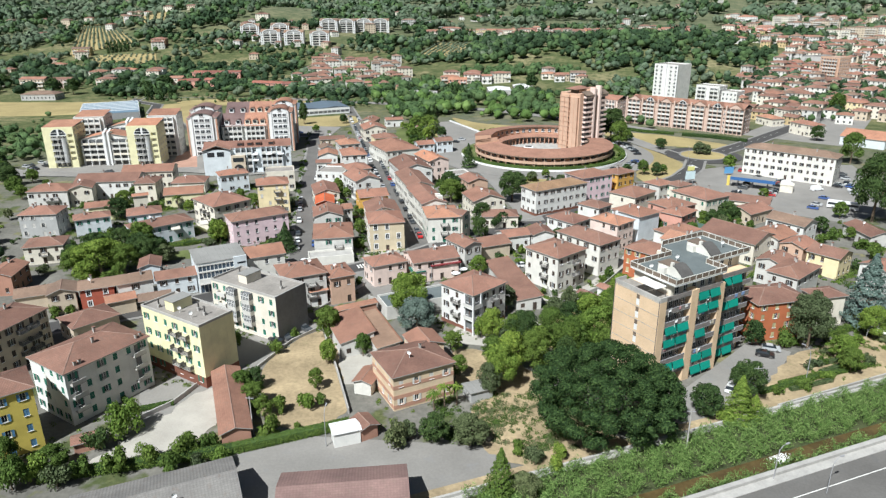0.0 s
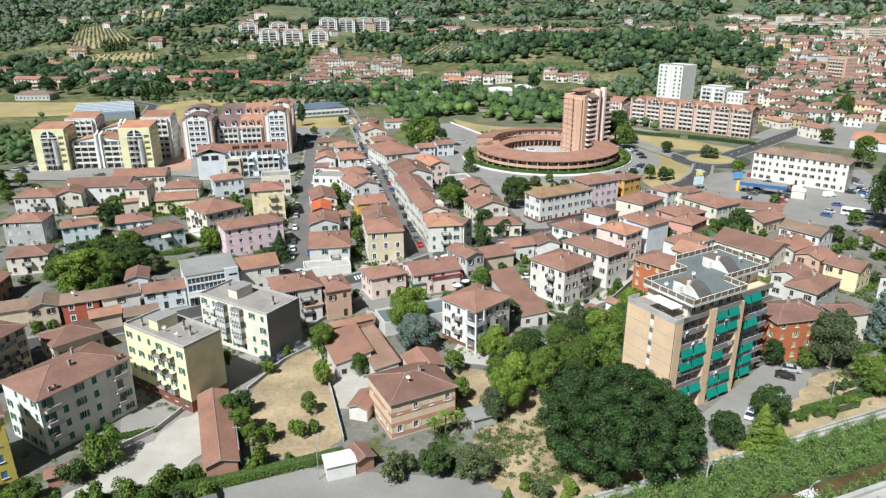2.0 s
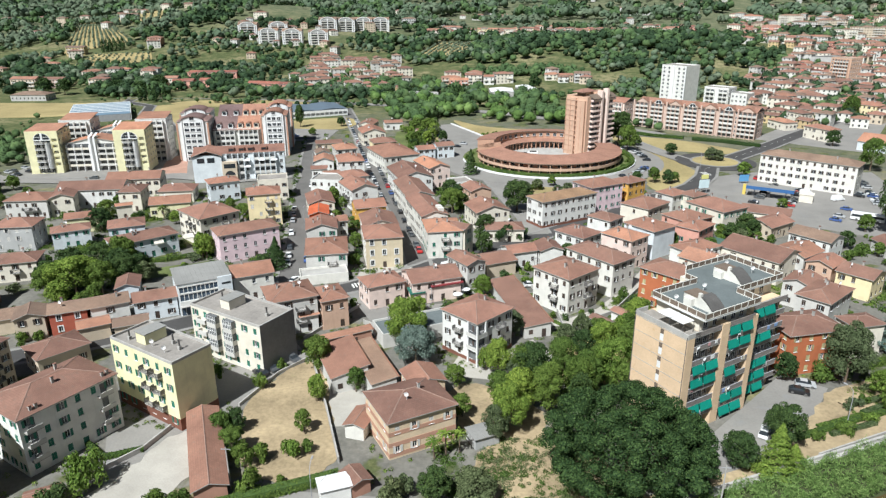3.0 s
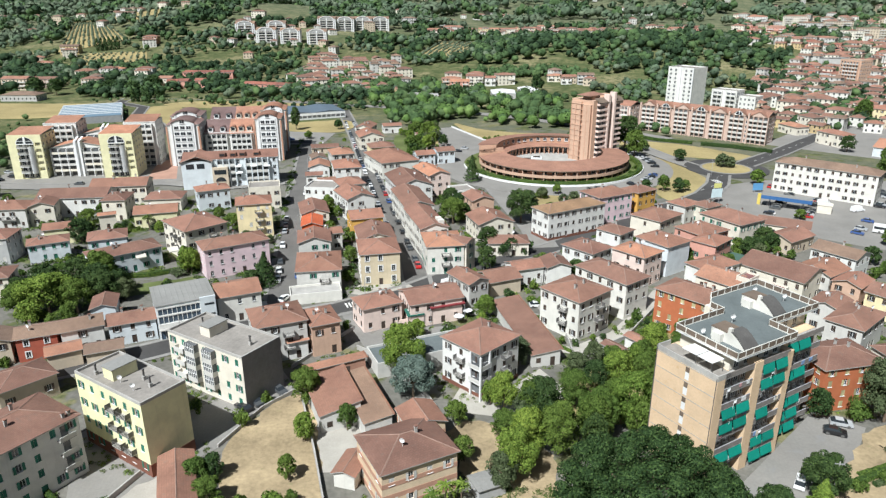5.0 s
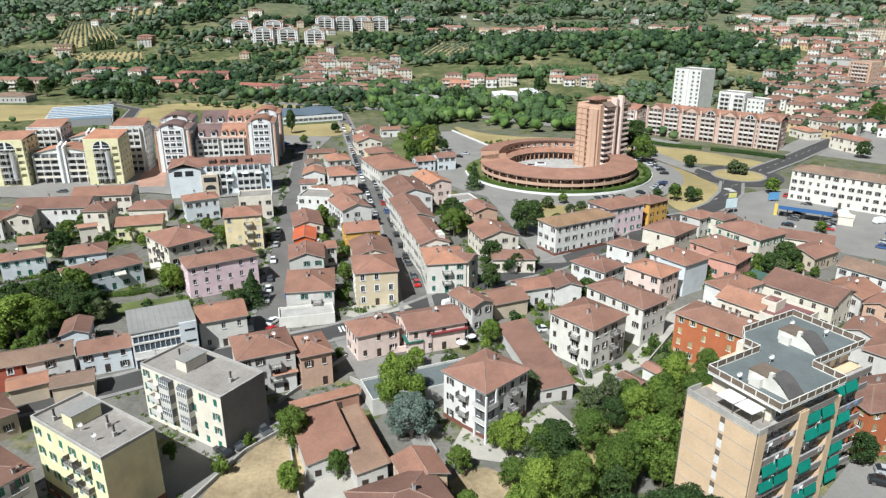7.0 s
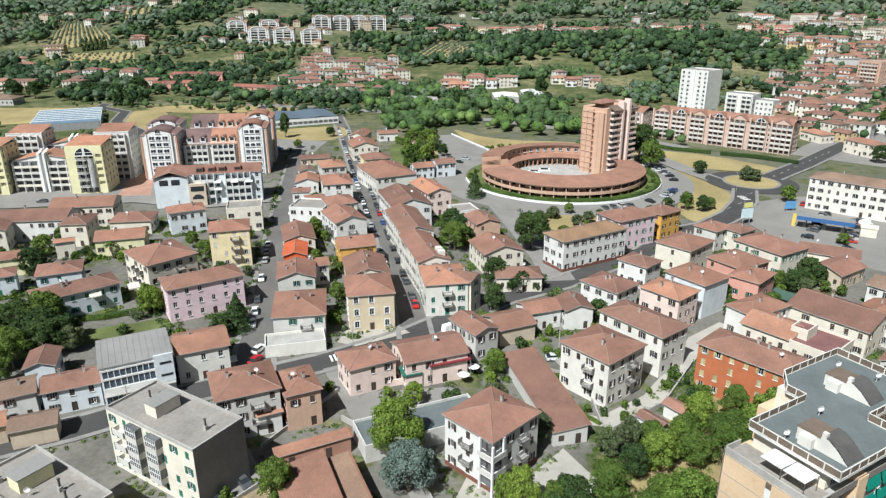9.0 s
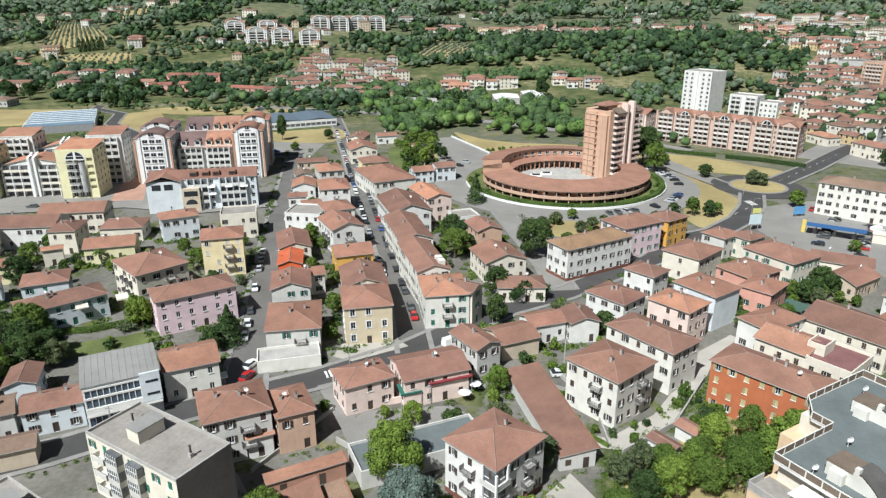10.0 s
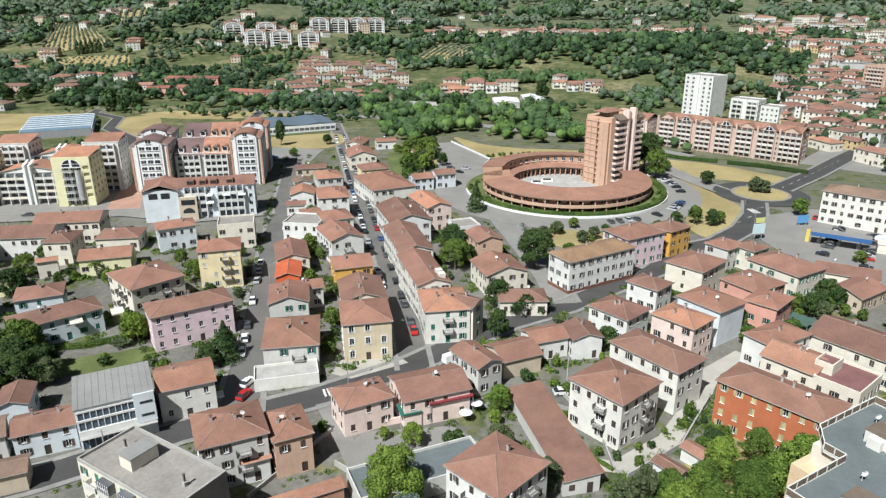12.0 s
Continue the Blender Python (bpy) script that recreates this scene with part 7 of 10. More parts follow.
house(69.9, 163.5, 17.0, 15.0, 11.0, 10.0, 4, "h", "orange", "sand", 0, "brown",
      "four-storey brick-orange house, brown clay tile hipped roof and sand shutters", 123)
house(85.7, 169.8, 17.2, 8.9, 6.7, 8.0, 2, "h", "cream", "brown", 0, "brown",
      "two-storey cream house, brown clay tile hipped roof and brown shutters", 124)
villa = house(-3.4, 165.1, 49.0, 13.1, 12.0, 10.5, 3, "h", "white", "brown", 1, "rose",
      "three-storey white house, rosy clay tile hipped roof and brown shutters", 125, base=1.0)
house(-13.6, 139.1, 28.0, 7.6, 7.8, 7.5, 2, "g", "striped", "white", 0, "brown",
      "two-storey cream and brick-striped house, brown clay tile roof and pale shutters", 126)
house(-50.2, 204.2, 18.1, 14.0, 6.4, 2.5, 1, "f", "white_warm", "none", 0, "pale",
      "single-storey white shop, pale concrete flat roof", 127)
house(-46.3, 172.1, 29.3, 5.3, 4.0, 4.5, 1, "g", "white", "brown", 0, "orange",
      "single-storey white house, orange clay tile gabled roof and brown shutters", 128)
house(-114.6, 164.8, 29.1, 7.5, 8.0, 6.0, 2, "g", "beige", "brown", 0, "old",
      "two-storey beige house, old grey-brown tile gabled roof and brown shutters", 129)
house(-98.4, 164.5, 33.9, 7.8, 6.0, 4.0, 1, "g", "beige", "none", 0, "orange",
      "single-storey beige house, orange clay tile gabled roof", 130)
house(-89.5, 166.1, 27.3, 8.5, 6.0, 4.0, 1, "g", "beige", "none", 0, "old",
      "single-storey beige house, old grey-brown tile gabled roof", 131)

house(65.2, 203.6, -46.3, 3.6, 5.0, 10.2, 3, "f", "cream", "none", 0, "maroon",
      "raised cream stair house, maroon felt flat roof", 133)
house(-66.0, 453.0, 18.0, 12.0, 8.0, 4.5, 1, "g", "white", "brown", 0, "brown",
      "single-storey white house, brown clay tile gabled roof and brown shutters", 134)
house(-46.0, 436.0, 30.0, 7.0, 5.0, 2.8, 1, "g", "beige", "none", 0, "rose",
      "small beige garden shed, rosy clay tile gabled roof", 135)


# ---- plants ----
def quads(name, P, N, size, mat, rng, stretch=1.0):
    """Leaf clumps: one slightly folded quad at each point P, facing about N."""
    n = len(P)
    N = N + rng.normal(0, 0.4, (n, 3))
    N /= np.linalg.norm(N, axis=1, keepdims=True) + 1e-9
    R = rng.normal(0, 1, (n, 3))
    T = np.cross(N, R)
    T /= np.linalg.norm(T, axis=1, keepdims=True) + 1e-9
    B = np.cross(N, T)
    s = (size * (0.6 + 0.8 * rng.random(n)))[:, None]
    T, B = T * s, B * s * stretch
    fold = N * s * 0.25
    V = np.stack([P - T * 0.75 - B * 0.2, P - B * 1.15 + fold * 0.4, P + T * 0.75 + B * 0.1, P + B * 1.2 - fold], 1).reshape(-1, 3)
    me = bpy.data.meshes.new(name)
    me.vertices.add(4 * n)
    me.vertices.foreach_set("co", V.astype(np.float32).ravel())
    me.loops.add(4 * n)
    me.loops.foreach_set("vertex_index", np.arange(4 * n, dtype=np.int32))
    me.polygons.add(n)
    me.polygons.foreach_set("loop_start", np.arange(0, 4 * n, 4, dtype=np.int32))
    me.update(calc_edges=True)
    me.materials.append(mat)
    return me


def crown_points(rng, n, lobes, shell=0.35):
    """Points near the surfaces of several lobes (centre, radii)."""
    C = np.array([l[0] for l in lobes])
    R = np.array([l[1] for l in lobes])
    w = R.prod(1) ** 0.66
    k = rng.choice(len(lobes), n, p=w / w.sum())
    D = rng.normal(0, 1, (n, 3))
    D /= np.linalg.norm(D, axis=1, keepdims=True)
    D[:, 2] = np.where(D[:, 2] < -0.55, -D[:, 2], D[:, 2])
    r = 1 - shell * rng.random(n) ** 1.7
    return C[k] + D * R[k] * r[:, None], D


def trunk_mesh(h, r, seed, limbs=4, reach=0.5):
    """Tapered trunk with a few limbs."""
    rnd = random.Random(seed)
    V, F = [], []

    def tube(a, b, r0, r1, n=7):
        a, b = Vector(a), Vector(b)
        d = (b - a).normalized()
        s = d.orthogonal().normalized()
        t = d.cross(s)
        k = len(V)
        for c, r in ((a, r0), (a.lerp(b, 0.5) + s * r0 * 0.2, (r0 + r1) * 0.52), (b, r1)):
            for i in range(n):
                q = 2 * math.pi * i / n
                V.append(tuple(c + (s * math.cos(q) + t * math.sin(q)) * r))
        for j in range(2):
            for i in range(n):
                F.append((k + j * n + i, k + j * n + (i + 1) % n, k + (j + 1) * n + (i + 1) % n, k + (j + 1) * n + i))
    tube((0, 0, -0.2), (0, 0, h), r, r * 0.55)
    for i in range(limbs):
        a = 2 * math.pi * (i + rnd.random() * 0.6) / limbs
        L = h * reach * (0.8 + 0.5 * rnd.random())
        tube((0, 0, h * (0.7 + 0.25 * rnd.random())), (L * math.cos(a), L * math.sin(a), h + L * 0.9), r * 0.5, r * 0.18)
    return mesh_of("trunk", V, F, [M_BARK], smooth=True)


TREES = {}


def tree_parts(shape, colour, v, fine):
    """Shared meshes of a tree of crown radius 1 and height about 2.4 (broad), 3 (cone), 5 (cypress) or 1.3 (shrub); fine: leaves per unit of crown, more near by and on large trees."""
    key = (shape, colour, v, fine)
    if key in TREES:
        return TREES[key]
    rng = np.random.default_rng(sum(map(ord, shape + colour)) * 7 + v)
    q = fine ** -0.5
    if shape == "broad":
        lobes = [((0, 0, 1.05), (0.66, 0.66, 0.68))]
        for i in range(52):
            a, e = rng.random() * 6.28, rng.uniform(-0.85, 1.45)
            r = rng.uniform(0.15, 0.32)
            d = (1.0 - r) * rng.uniform(0.86, 1.06)
            lobes.append(((d * math.cos(e) * math.cos(a), d * math.cos(e) * math.sin(a), 1.08 + d * math.sin(e)), (r, r, r * rng.uniform(0.75, 1.05))))
        P, N = crown_points(rng, int(9000 * fine), lobes, 0.3)
        P[:, 2] = np.maximum(P[:, 2], 0.12)
        crown, trunk = quads("crown", P, N, 0.036 * q, M_LEAF[colour], rng), trunk_mesh(0.8, 0.07, v)
    elif shape == "cone":
        n = int(5200 * fine)
        z = rng.random(n) ** 1.3
        a = rng.random(n) * 6.283
        tier = 0.8 + 0.2 * np.sin(z * 42 + 2 * np.sin(3 * a) + np.sin(5 * a + v))
        r = (1 - z) * tier * (1 - 0.35 * rng.random(n) ** 2) + 0.03
        P = np.stack([r * np.cos(a), r * np.sin(a), 0.25 + 2.75 * z], 1)
        N = np.stack([np.cos(a), np.sin(a), 0.5 + 0 * a], 1)
        crown, trunk = quads("crown", P, N, 0.038 * q, M_LEAF[colour], rng), trunk_mesh(1.2, 0.06, v, 2, 0.2)
    elif shape == "cypress":
        n = int(3000 * fine)
        z = rng.random(n)
        a = rng.random(n) * 6.283
        r = np.sin(np.pi * np.clip(z * 0.9 + 0.12, 0, 1)) ** 0.7 * (1 - 0.25 * rng.random(n))
        P = np.stack([r * np.cos(a), r * np.sin(a), 0.15 + 5.4 * z], 1)
        N = np.stack([np.cos(a), np.sin(a), 0.4 + 0 * a], 1)
        crown, trunk = quads("crown", P, N, 0.075 * q, M_LEAF[colour], rng), trunk_mesh(1.0, 0.1, v, 0)
    elif shape == "palm":
        P, N = [], []
        for i in range(26):
            a, up = 6.283 * i / 26 + rng.random() * 0.2, rng.uniform(-0.2, 1.1)
            for s in np.linspace(0.1, 1, 26):
                P.append((s * math.cos(a), s * math.sin(a), 3.0 + s * up - 0.9 * s * s))
                N.append((-math.sin(a) * 0.3, math.cos(a) * 0.3, 1))
        crown, trunk = quads("crown", np.array(P), np.array(N), 0.09, M_LEAF[colour], rng), trunk_mesh(3.0, 0.12, v, 0)
    else:
        lobes = [((rng.uniform(-0.5, 0.5), rng.uniform(-0.5, 0.5), rng.uniform(0.3, 0.85)), tuple(rng.uniform(0.25, 0.55, 3))) for _ in range(9)]
        P, N = crown_points(rng, int(2600 * fine), lobes, 0.5)
        P[:, 2] = np.maximum(P[:, 2], 0.02)
        crown, trunk = quads("crown", P, N, 0.05 * q, M_LEAF[colour], rng), trunk_mesh(0.4, 0.05, v, 3)
    TREES[key] = (crown, trunk)
    return TREES[key]


SHADE = {"dark": "dark green", "mid": "green", "light": "bright green", "blue": "blue-green", "olive": "grey-olive", "reed": "pale green", "deep": "very dark green"}
WHAT = {"broad": "broadleaf tree with dense uneven crown", "cone": "conifer with tiered pointed crown", "cypress": "slender upright cypress", "shrub": "rounded garden shrub", "palm": "palm with arching fronds"}


def tree(x, y, r, shape="broad", colour="mid", tall=1.0, z=0.0):
    v = int(abs(x * 7 + y * 3)) % 3
    want = (r / 2.9) ** 1.6 * (1.0 if y < 200 else 0.45 if y < 300 else 0.2)
    crown, trunk = tree_parts(shape, colour, v, next((f for f in (1.6, 1.0, 0.5, 0.25) if want >= f), 0.12))
    m = pose(x, y, z, 0, 0, (x * 37 + y * 91) % 360) @ Matrix.Diagonal((r, r, r * tall, 1))
    ob = empty("shrub" if shape == "shrub" else "tree", m, SHADE[colour] + " " + WHAT[shape], "shrub" if shape == "shrub" else "tree")
    child("trunk", trunk, ob)
    child("crown", crown, ob)
    return ob


def back_gardens():
    rnd = random.Random(14)
    for k in range(46):
        u, v = rnd.random(), rnd.random()
        x, y = -60 + 22 * u + 12 * v, 446 - 50 * v + 4 * u
        tree(x, y, rnd.uniform(1.2, 3.6), "broad" if rnd.random() < 0.7 else "shrub", rnd.choice(("mid", "dark", "mid", "olive", "light")), rnd.uniform(0.9, 1.4))
    tree(-127, 455, 3.2, "broad", "dark", 2.3)
    tree(-101, 460, 3.0, "broad", "deep", 1.0)
    tree(-138, 446, 2.6, "broad", "mid", 0.9)
    tree(-112, 428, 2.6, "broad", "mid", 0.9)
    for k in range(14):
        tree(-8 + 40 * k / 13 + rnd.uniform(-1, 1), 430 + 12 * math.sin(0.24 * k) + rnd.uniform(-1, 1), rnd.uniform(0.8, 1.6), "shrub", "mid", 1.1)


back_gardens()

for x, y in ((-288, 567), (-284, 569), (-280, 568), (-291, 565), (-275, 575), (-478, 846), (-474, 848), (-470, 850), (-466, 852), (-462, 854), (-458, 856), (-36, 585), (-33, 583), (-30, 586), (-27, 584), (-39, 588), (-40, 1010), (-35, 1012), (60, 1030), (64, 1034)):
    tree(x, y, 2.2 if y < 700 else 2.8, "cypress", "deep", 1.0, hill(x, y))
for x, y, r, tall in ((-326, 596, 9.0, 0.75), (-312, 606, 7.0, 0.8), (-311, 641, 8.5, 0.7), (33, 631, 6.5, 1.15), (-395, 600, 8.0, 0.9), (-376, 598, 7.0, 1.0), (-470, 640, 8.0, 0.8)):
    tree(x, y, r, "broad", "deep", tall, hill(x, y))

# big plane tree beside the apartment block
def great_tree(x, y, R):
    rng = np.random.default_rng(5)
    lobes = [((0, 0, 7.8), (10.6, 10.6, 6.0))]
    for i in range(210):
        a, e = rng.random() * 6.28, math.asin(rng.uniform(-0.62, 0.98))
        q = R * rng.uniform(0.74, 0.95) * math.cos(e)
        rr = rng.uniform(0.9, 2.1)
        lobes.append(((q * math.cos(a), q * math.sin(a), 7.3 + 7.6 * math.sin(e)), (rr, rr, rr * 0.75)))
    P, N = crown_points(rng, 115000, lobes, 0.4)
    ob = empty("tree", pose(x, y, 0), "huge dark green spreading tree beside the apartment block", "tree")
    child("crown", quads("crown", P, N, 0.15, M_LEAF["deep"], rng), ob)
    child("trunk", trunk_mesh(6.0, 0.9, 3, 6, 0.9), ob)


great_tree(24.2, 119.8, 14.8)


# trees of the near gardens
for x, y, r, c in ((109.5, 371.5, 3.6, "olive"), (113.0, 370.0, 3.0, "olive"), (18.4, 309.4, 2.6, "olive"), (26.5, 300.9, 2.4, "olive"), (25.2, 316.3, 2.2, "mid"), (31.0, 305.0, 2.4, "olive"), (15.0, 305.0, 1.8, "mid"), (36.0, 312.0, 1.8, "dark"),
                   (-70.0, 208.5, 3.2, "dark"), (-69.0, 216.5, 3.0, "dark"), (-113.0, 204.0, 4.5, "dark"), (-120.0, 206.5, 4.8, "dark"), (-126.0, 200.0, 5.0, "dark"), (-121.0, 197.0, 4.0, "mid"), (-127.0, 209.0, 3.4, "mid"), (-131.0, 196.0, 3.8, "dark")):
    tree(x, y, r, "broad", c, 0.95)
for x, y, r in ((-114.5, 160.0, 1.9), (-111.5, 161.5, 1.6), (-116.5, 162.5, 1.5), (-113.0, 157.5, 1.4)):
    tree(x, y, r, "shrub", "mid", 1.2)
tree(-117.0, 187.5, 8.2, "broad", "light", 0.72)
tree(-124.5, 189.0, 6.0, "broad", "mid", 0.75)
tree(-111.0, 190.0, 5.6, "broad", "mid", 0.85)
tree(-107.5, 197.0, 5.4, "broad", "dark", 0.85)
tree(-103.0, 199.5, 3.6, "broad", "olive", 0.9)
tree(-120.5, 182.5, 4.0, "shrub", "light", 1.1)
tree(-112.0, 181.5, 3.0, "shrub", "mid", 1.1)
for x, y, r in ((-218, 289, 5.0), (-206, 276, 4.2), (-227, 299, 4.6), (-212, 296, 3.4), (-198, 268, 3.2), (-236, 306, 4.4), (-196, 283, 2.6), (-244, 318, 4.8)):
    tree(x, y, r, "broad", "mid" if r < 4.5 else "dark", 0.95)
tree(-20.0, 164.9, 5.5, "broad", "light", 1.15)
tree(-17.2, 156.3, 5.0, "broad", "blue", 0.95)
tree(-38.7, 151.8, 3.6, "broad", "mid", 1.2)
tree(-35.7, 139.8, 2.3, "broad", "light", 1.3)
tree(-28.5, 143.7, 2.2, "broad", "mid", 1.3)
tree(3.6, 131.7, 4.1, "broad", "light", 1.3)
tree(1.2, 129.1, 2.9, "broad", "olive", 1.3)
tree(11.8, 139.3, 4.3, "broad", "mid", 1.3)
tree(19.2, 144.9, 4.2, "broad", "mid", 1.3)
tree(26.5, 148.7, 5.1, "broad", "light", 1.2)
tree(9.0, 148.3, 4.8, "broad", "dark", 1.1)
tree(6.1, 137.7, 3.7, "broad", "light", 1.4)
tree(-7.7, 147.0, 2.6, "broad", "mid", 1.0)
tree(16.1, 155.8, 3.9, "broad", "mid", 1.0)
tree(-15.9, 109.6, 2.8, "shrub", "olive", 1.6)
tree(-13.9, 112.3, 2.2, "shrub", "olive", 1.6)
tree(-8.9, 111.9, 3.2, "broad", "dark", 0.95)
tree(-2.1, 111.2, 3.8, "broad", "olive", 0.85)
tree(3.5, 97.3, 3.7, "cone", "mid", 0.9)
tree(7.7, 97.5, 2.9, "broad", "olive", 0.8)
tree(14.0, 105.0, 2.1, "shrub", "light", 1.4)
tree(6.6, 108.7, 1.2, "shrub", "mid", 1.3)
tree(44.6, 124.2, 3.6, "broad", "dark", 0.95)
tree(54.8, 131.1, 4.3, "broad", "dark", 1.0)
tree(50.2, 122.7, 4.3, "cone", "light", 0.8)
tree(54.0, 124.6, 3.0, "cone", "light", 0.55)
tree(47.6, 121.2, 2.2, "shrub", "light", 1.3)
tree(14.9, 108.9, 2.0, "shrub", "light", 1.6)
tree(6.7, 110.4, 1.4, "shrub", "mid", 1.3)
tree(9.8, 107.1, 2.2, "shrub", "olive", 1.3)
tree(76.6, 154.6, 5.4, "broad", "olive", 1.3)
tree(96.3, 169.1, 7.9, "cone", "blue", 0.8)
tree(141.2, 256.0, 9.1, "broad", "dark", 1.4)
tree(178.9, 354.0, 6.4, "broad", "mid", 1.2)
tree(-68.5, 110.4, 3.8, "shrub", "light", 1.5)
tree(-71.3, 105.1, 2.6, "shrub", "dark", 1.5)
tree(-50.9, 125.8, 2.7, "broad", "mid", 1.0)
tree(-47.1, 121.3, 2.9, "broad", "mid", 0.95)
tree(-40.9, 119.6, 2.2, "shrub", "mid", 1.5)
tree(-35.7, 122.0, 2.5, "shrub", "light", 1.5)
tree(-40.6, 111.5, 2.7, "shrub", "mid", 1.5)
tree(-36.0, 113.9, 1.1, "shrub", "mid", 1.3)
tree(-75.7, 98.7, 3.0, "broad", "mid", 0.9)
tree(-70.0, 97.9, 2.1, "shrub", "mid", 1.5)
tree(-64.3, 99.5, 2.7, "shrub", "mid", 1.4)
tree(-59.6, 102.2, 2.5, "shrub", "mid", 1.4)
tree(-54.3, 105.0, 3.1, "shrub", "mid", 1.3)
tree(-50.5, 107.1, 2.2, "shrub", "mid", 1.4)
tree(-60.0, 147.3, 2.0, "shrub", "mid", 1.4)
tree(-47.0, 151.5, 1.4, "shrub", "mid", 1.6)
tree(-48.8, 143.4, 1.8, "shrub", "mid", 1.6)
tree(-92.3, 219.1, 3.2, "broad", "light", 1.3)
tree(8.7, 276.4, 6.4, "broad", "dark", 1.0)
tree(-16.3, 273.3, 5.4, "broad", "mid", 0.9)
tree(-3.0, 228.1, 3.1, "broad", "dark", 1.3)
tree(-3.0, 194.7, 3.0, "broad", "light", 1.1)
tree(-16.6, 202.9, 1.4, "broad", "mid", 1.2)
tree(-149.0, 270.3, 3.0, "broad", "mid", 1.0)
tree(-141.8, 243.5, 4.7, "broad", "dark", 0.9)
tree(-60.4, 279.1, 2.4, "broad", "mid", 0.9)
tree(70.9, 391.2, 6.4, "broad", "mid", 1.1)
tree(68.7, 407.6, 8.0, "broad", "dark", 1.2)
tree(92.2, 384.0, 3.5, "broad", "dark", 0.9)
tree(78.5, 407.3, 3.4, "broad", "dark", 0.8)
tree(76.9, 323.0, 2.7, "broad", "dark", 1.2)
tree(80.5, 325.3, 2.5, "broad", "mid", 1.0)
tree(115.1, 338.5, 3.5, "broad", "light", 1.0)
tree(113.4, 287.9, 2.5, "broad", "mid", 0.8)
tree(239.8, 505.5, 6.3, "broad", "mid", 1.2)
tree(187.1, 411.8, 4.4, "broad", "dark", 1.0)
tree(-7.8, 123.2, 1.7, "palm", "light", 1.0)
tree(-5.4, 124.4, 1.5, "palm", "light", 1.0)
tree(-9.9, 122.4, 1.6, "palm", "light", 0.8)
tree(81.3, 143.6, 3.2, "broad", "mid", 0.9)
tree(81.8, 148.8, 3.8, "broad", "light", 0.8)
tree(71.6, 154.7, 2.7, "shrub", "mid", 1.4)
tree(67.8, 135.5, 2.1, "shrub", "mid", 1.0)
tree(74.7, 140.6, 2.0, "shrub", "light", 1.0)
tree(61.6, 132.8, 1.6, "shrub", "mid", 1.0)
tree(94.5, 160.7, 4.1, "broad", "light", 1.0)
tree(64.0, 155.0, 2.7, "broad", "dark", 1.2)
tree(34.0, 192.2, 1.4, "shrub", "mid", 1.3)
tree(39.7, 190.8, 1.4, "shrub", "mid", 1.4)
tree(22.7, 179.2, 1.3, "shrub", "mid", 1.6)
tree(15.9, 182.0, 1.1, "shrub", "mid", 1.6)
tree(26.0, 185.2, 1.0, "shrub", "dark", 1.6)
tree(-67.1, 212.3, 4.1, "cone", "dark", 0.85)
tree(-94.1, 220.0, 3.0, "broad", "light", 1.4)
tree(-94.1, 257.9, 3.9, "broad", "mid", 0.9)
tree(-15.2, 240.1, 2.4, "broad", "mid", 1.0)
tree(-14.8, 290.5, 4.0, "broad", "dark", 0.9)
tree(-3.0, 246.5, 4.0, "broad", "dark", 1.0)
tree(3.0, 241.6, 3.6, "shrub", "dark", 1.3)
tree(9.2, 243.7, 3.0, "shrub", "dark", 1.3)
tree(-62.5, 292.3, 2.7, "broad", "mid", 1.1)
tree(88.0, 254.0, 3.8, "broad", "dark", 1.0)
tree(58.8, 237.1, 2.2, "broad", "mid", 1.4)
tree(36.2, 196.3, 1.7, "shrub", "mid", 1.6)
tree(-115.2, 209.0, 5.2, "broad", "mid", 1.0)
tree(-106.7, 204.2, 3.5, "broad", "dark", 1.0)
tree(-37.8, 186.1, 1.4, "shrub", "mid", 1.5)
tree(5.3, 225.6, 2.2, "broad", "light", 1.0)
tree(10.7, 214.9, 1.6, "shrub", "mid", 1.5)
tree(11.6, 203.0, 1.7, "shrub", "mid", 1.4)
tree(-18.5, 293.8, 4.0, "broad", "dark", 1.0)
tree(-12.8, 278.3, 3.3, "broad", "dark", 1.0)
tree(-22.1, 293.3, 2.3, "broad", "mid", 1.0)
tree(-52.3, 257.5, 1.5, "broad", "mid", 1.0)
tree(-11.6, 335.5, 4.5, "cone", "dark", 0.9)
tree(-41.2, 435.5, 5.5, "broad", "mid", 0.9)
tree(-49.9, 442.2, 4.9, "broad", "mid", 0.9)
tree(-47.8, 402.2, 3.9, "broad", "mid", 1.0)
tree(-159.8, 234.1, 2.1, "palm", "mid", 1.0)
tree(-147.0, 257.4, 3.8, "broad", "mid", 1.0)
tree(-94.3, 221.2, 2.7, "broad", "light", 1.3)
tree(-125.2, 258.4, 2.1, "palm", "mid", 0.8)
tree(-151.1, 303.8, 2.2, "broad", "mid", 1.0)
tree(-105.1, 203.7, 1.9, "shrub", "mid", 1.4)
tree(-113.4, 212.3, 2.5, "broad", "mid", 1.0)
tree(-115.3, 206.8, 3.5, "broad", "dark", 1.0)
tree(89.6, 251.8, 3.0, "broad", "dark", 1.1)
tree(81.7, 250.1, 2.1, "broad", "mid", 1.2)
tree(116.6, 242.1, 3.0, "broad", "dark", 1.0)
tree(123.2, 234.8, 2.1, "broad", "mid", 1.1)
tree(78.0, 248.9, 2.3, "broad", "mid", 1.2)
tree(117.5, 234.5, 2.5, "shrub", "mid", 1.4)
tree(48.0, 170.9, 6.4, "broad", "light", 1.0)
tree(40.2, 172.0, 4.1, "broad", "mid", 1.0)
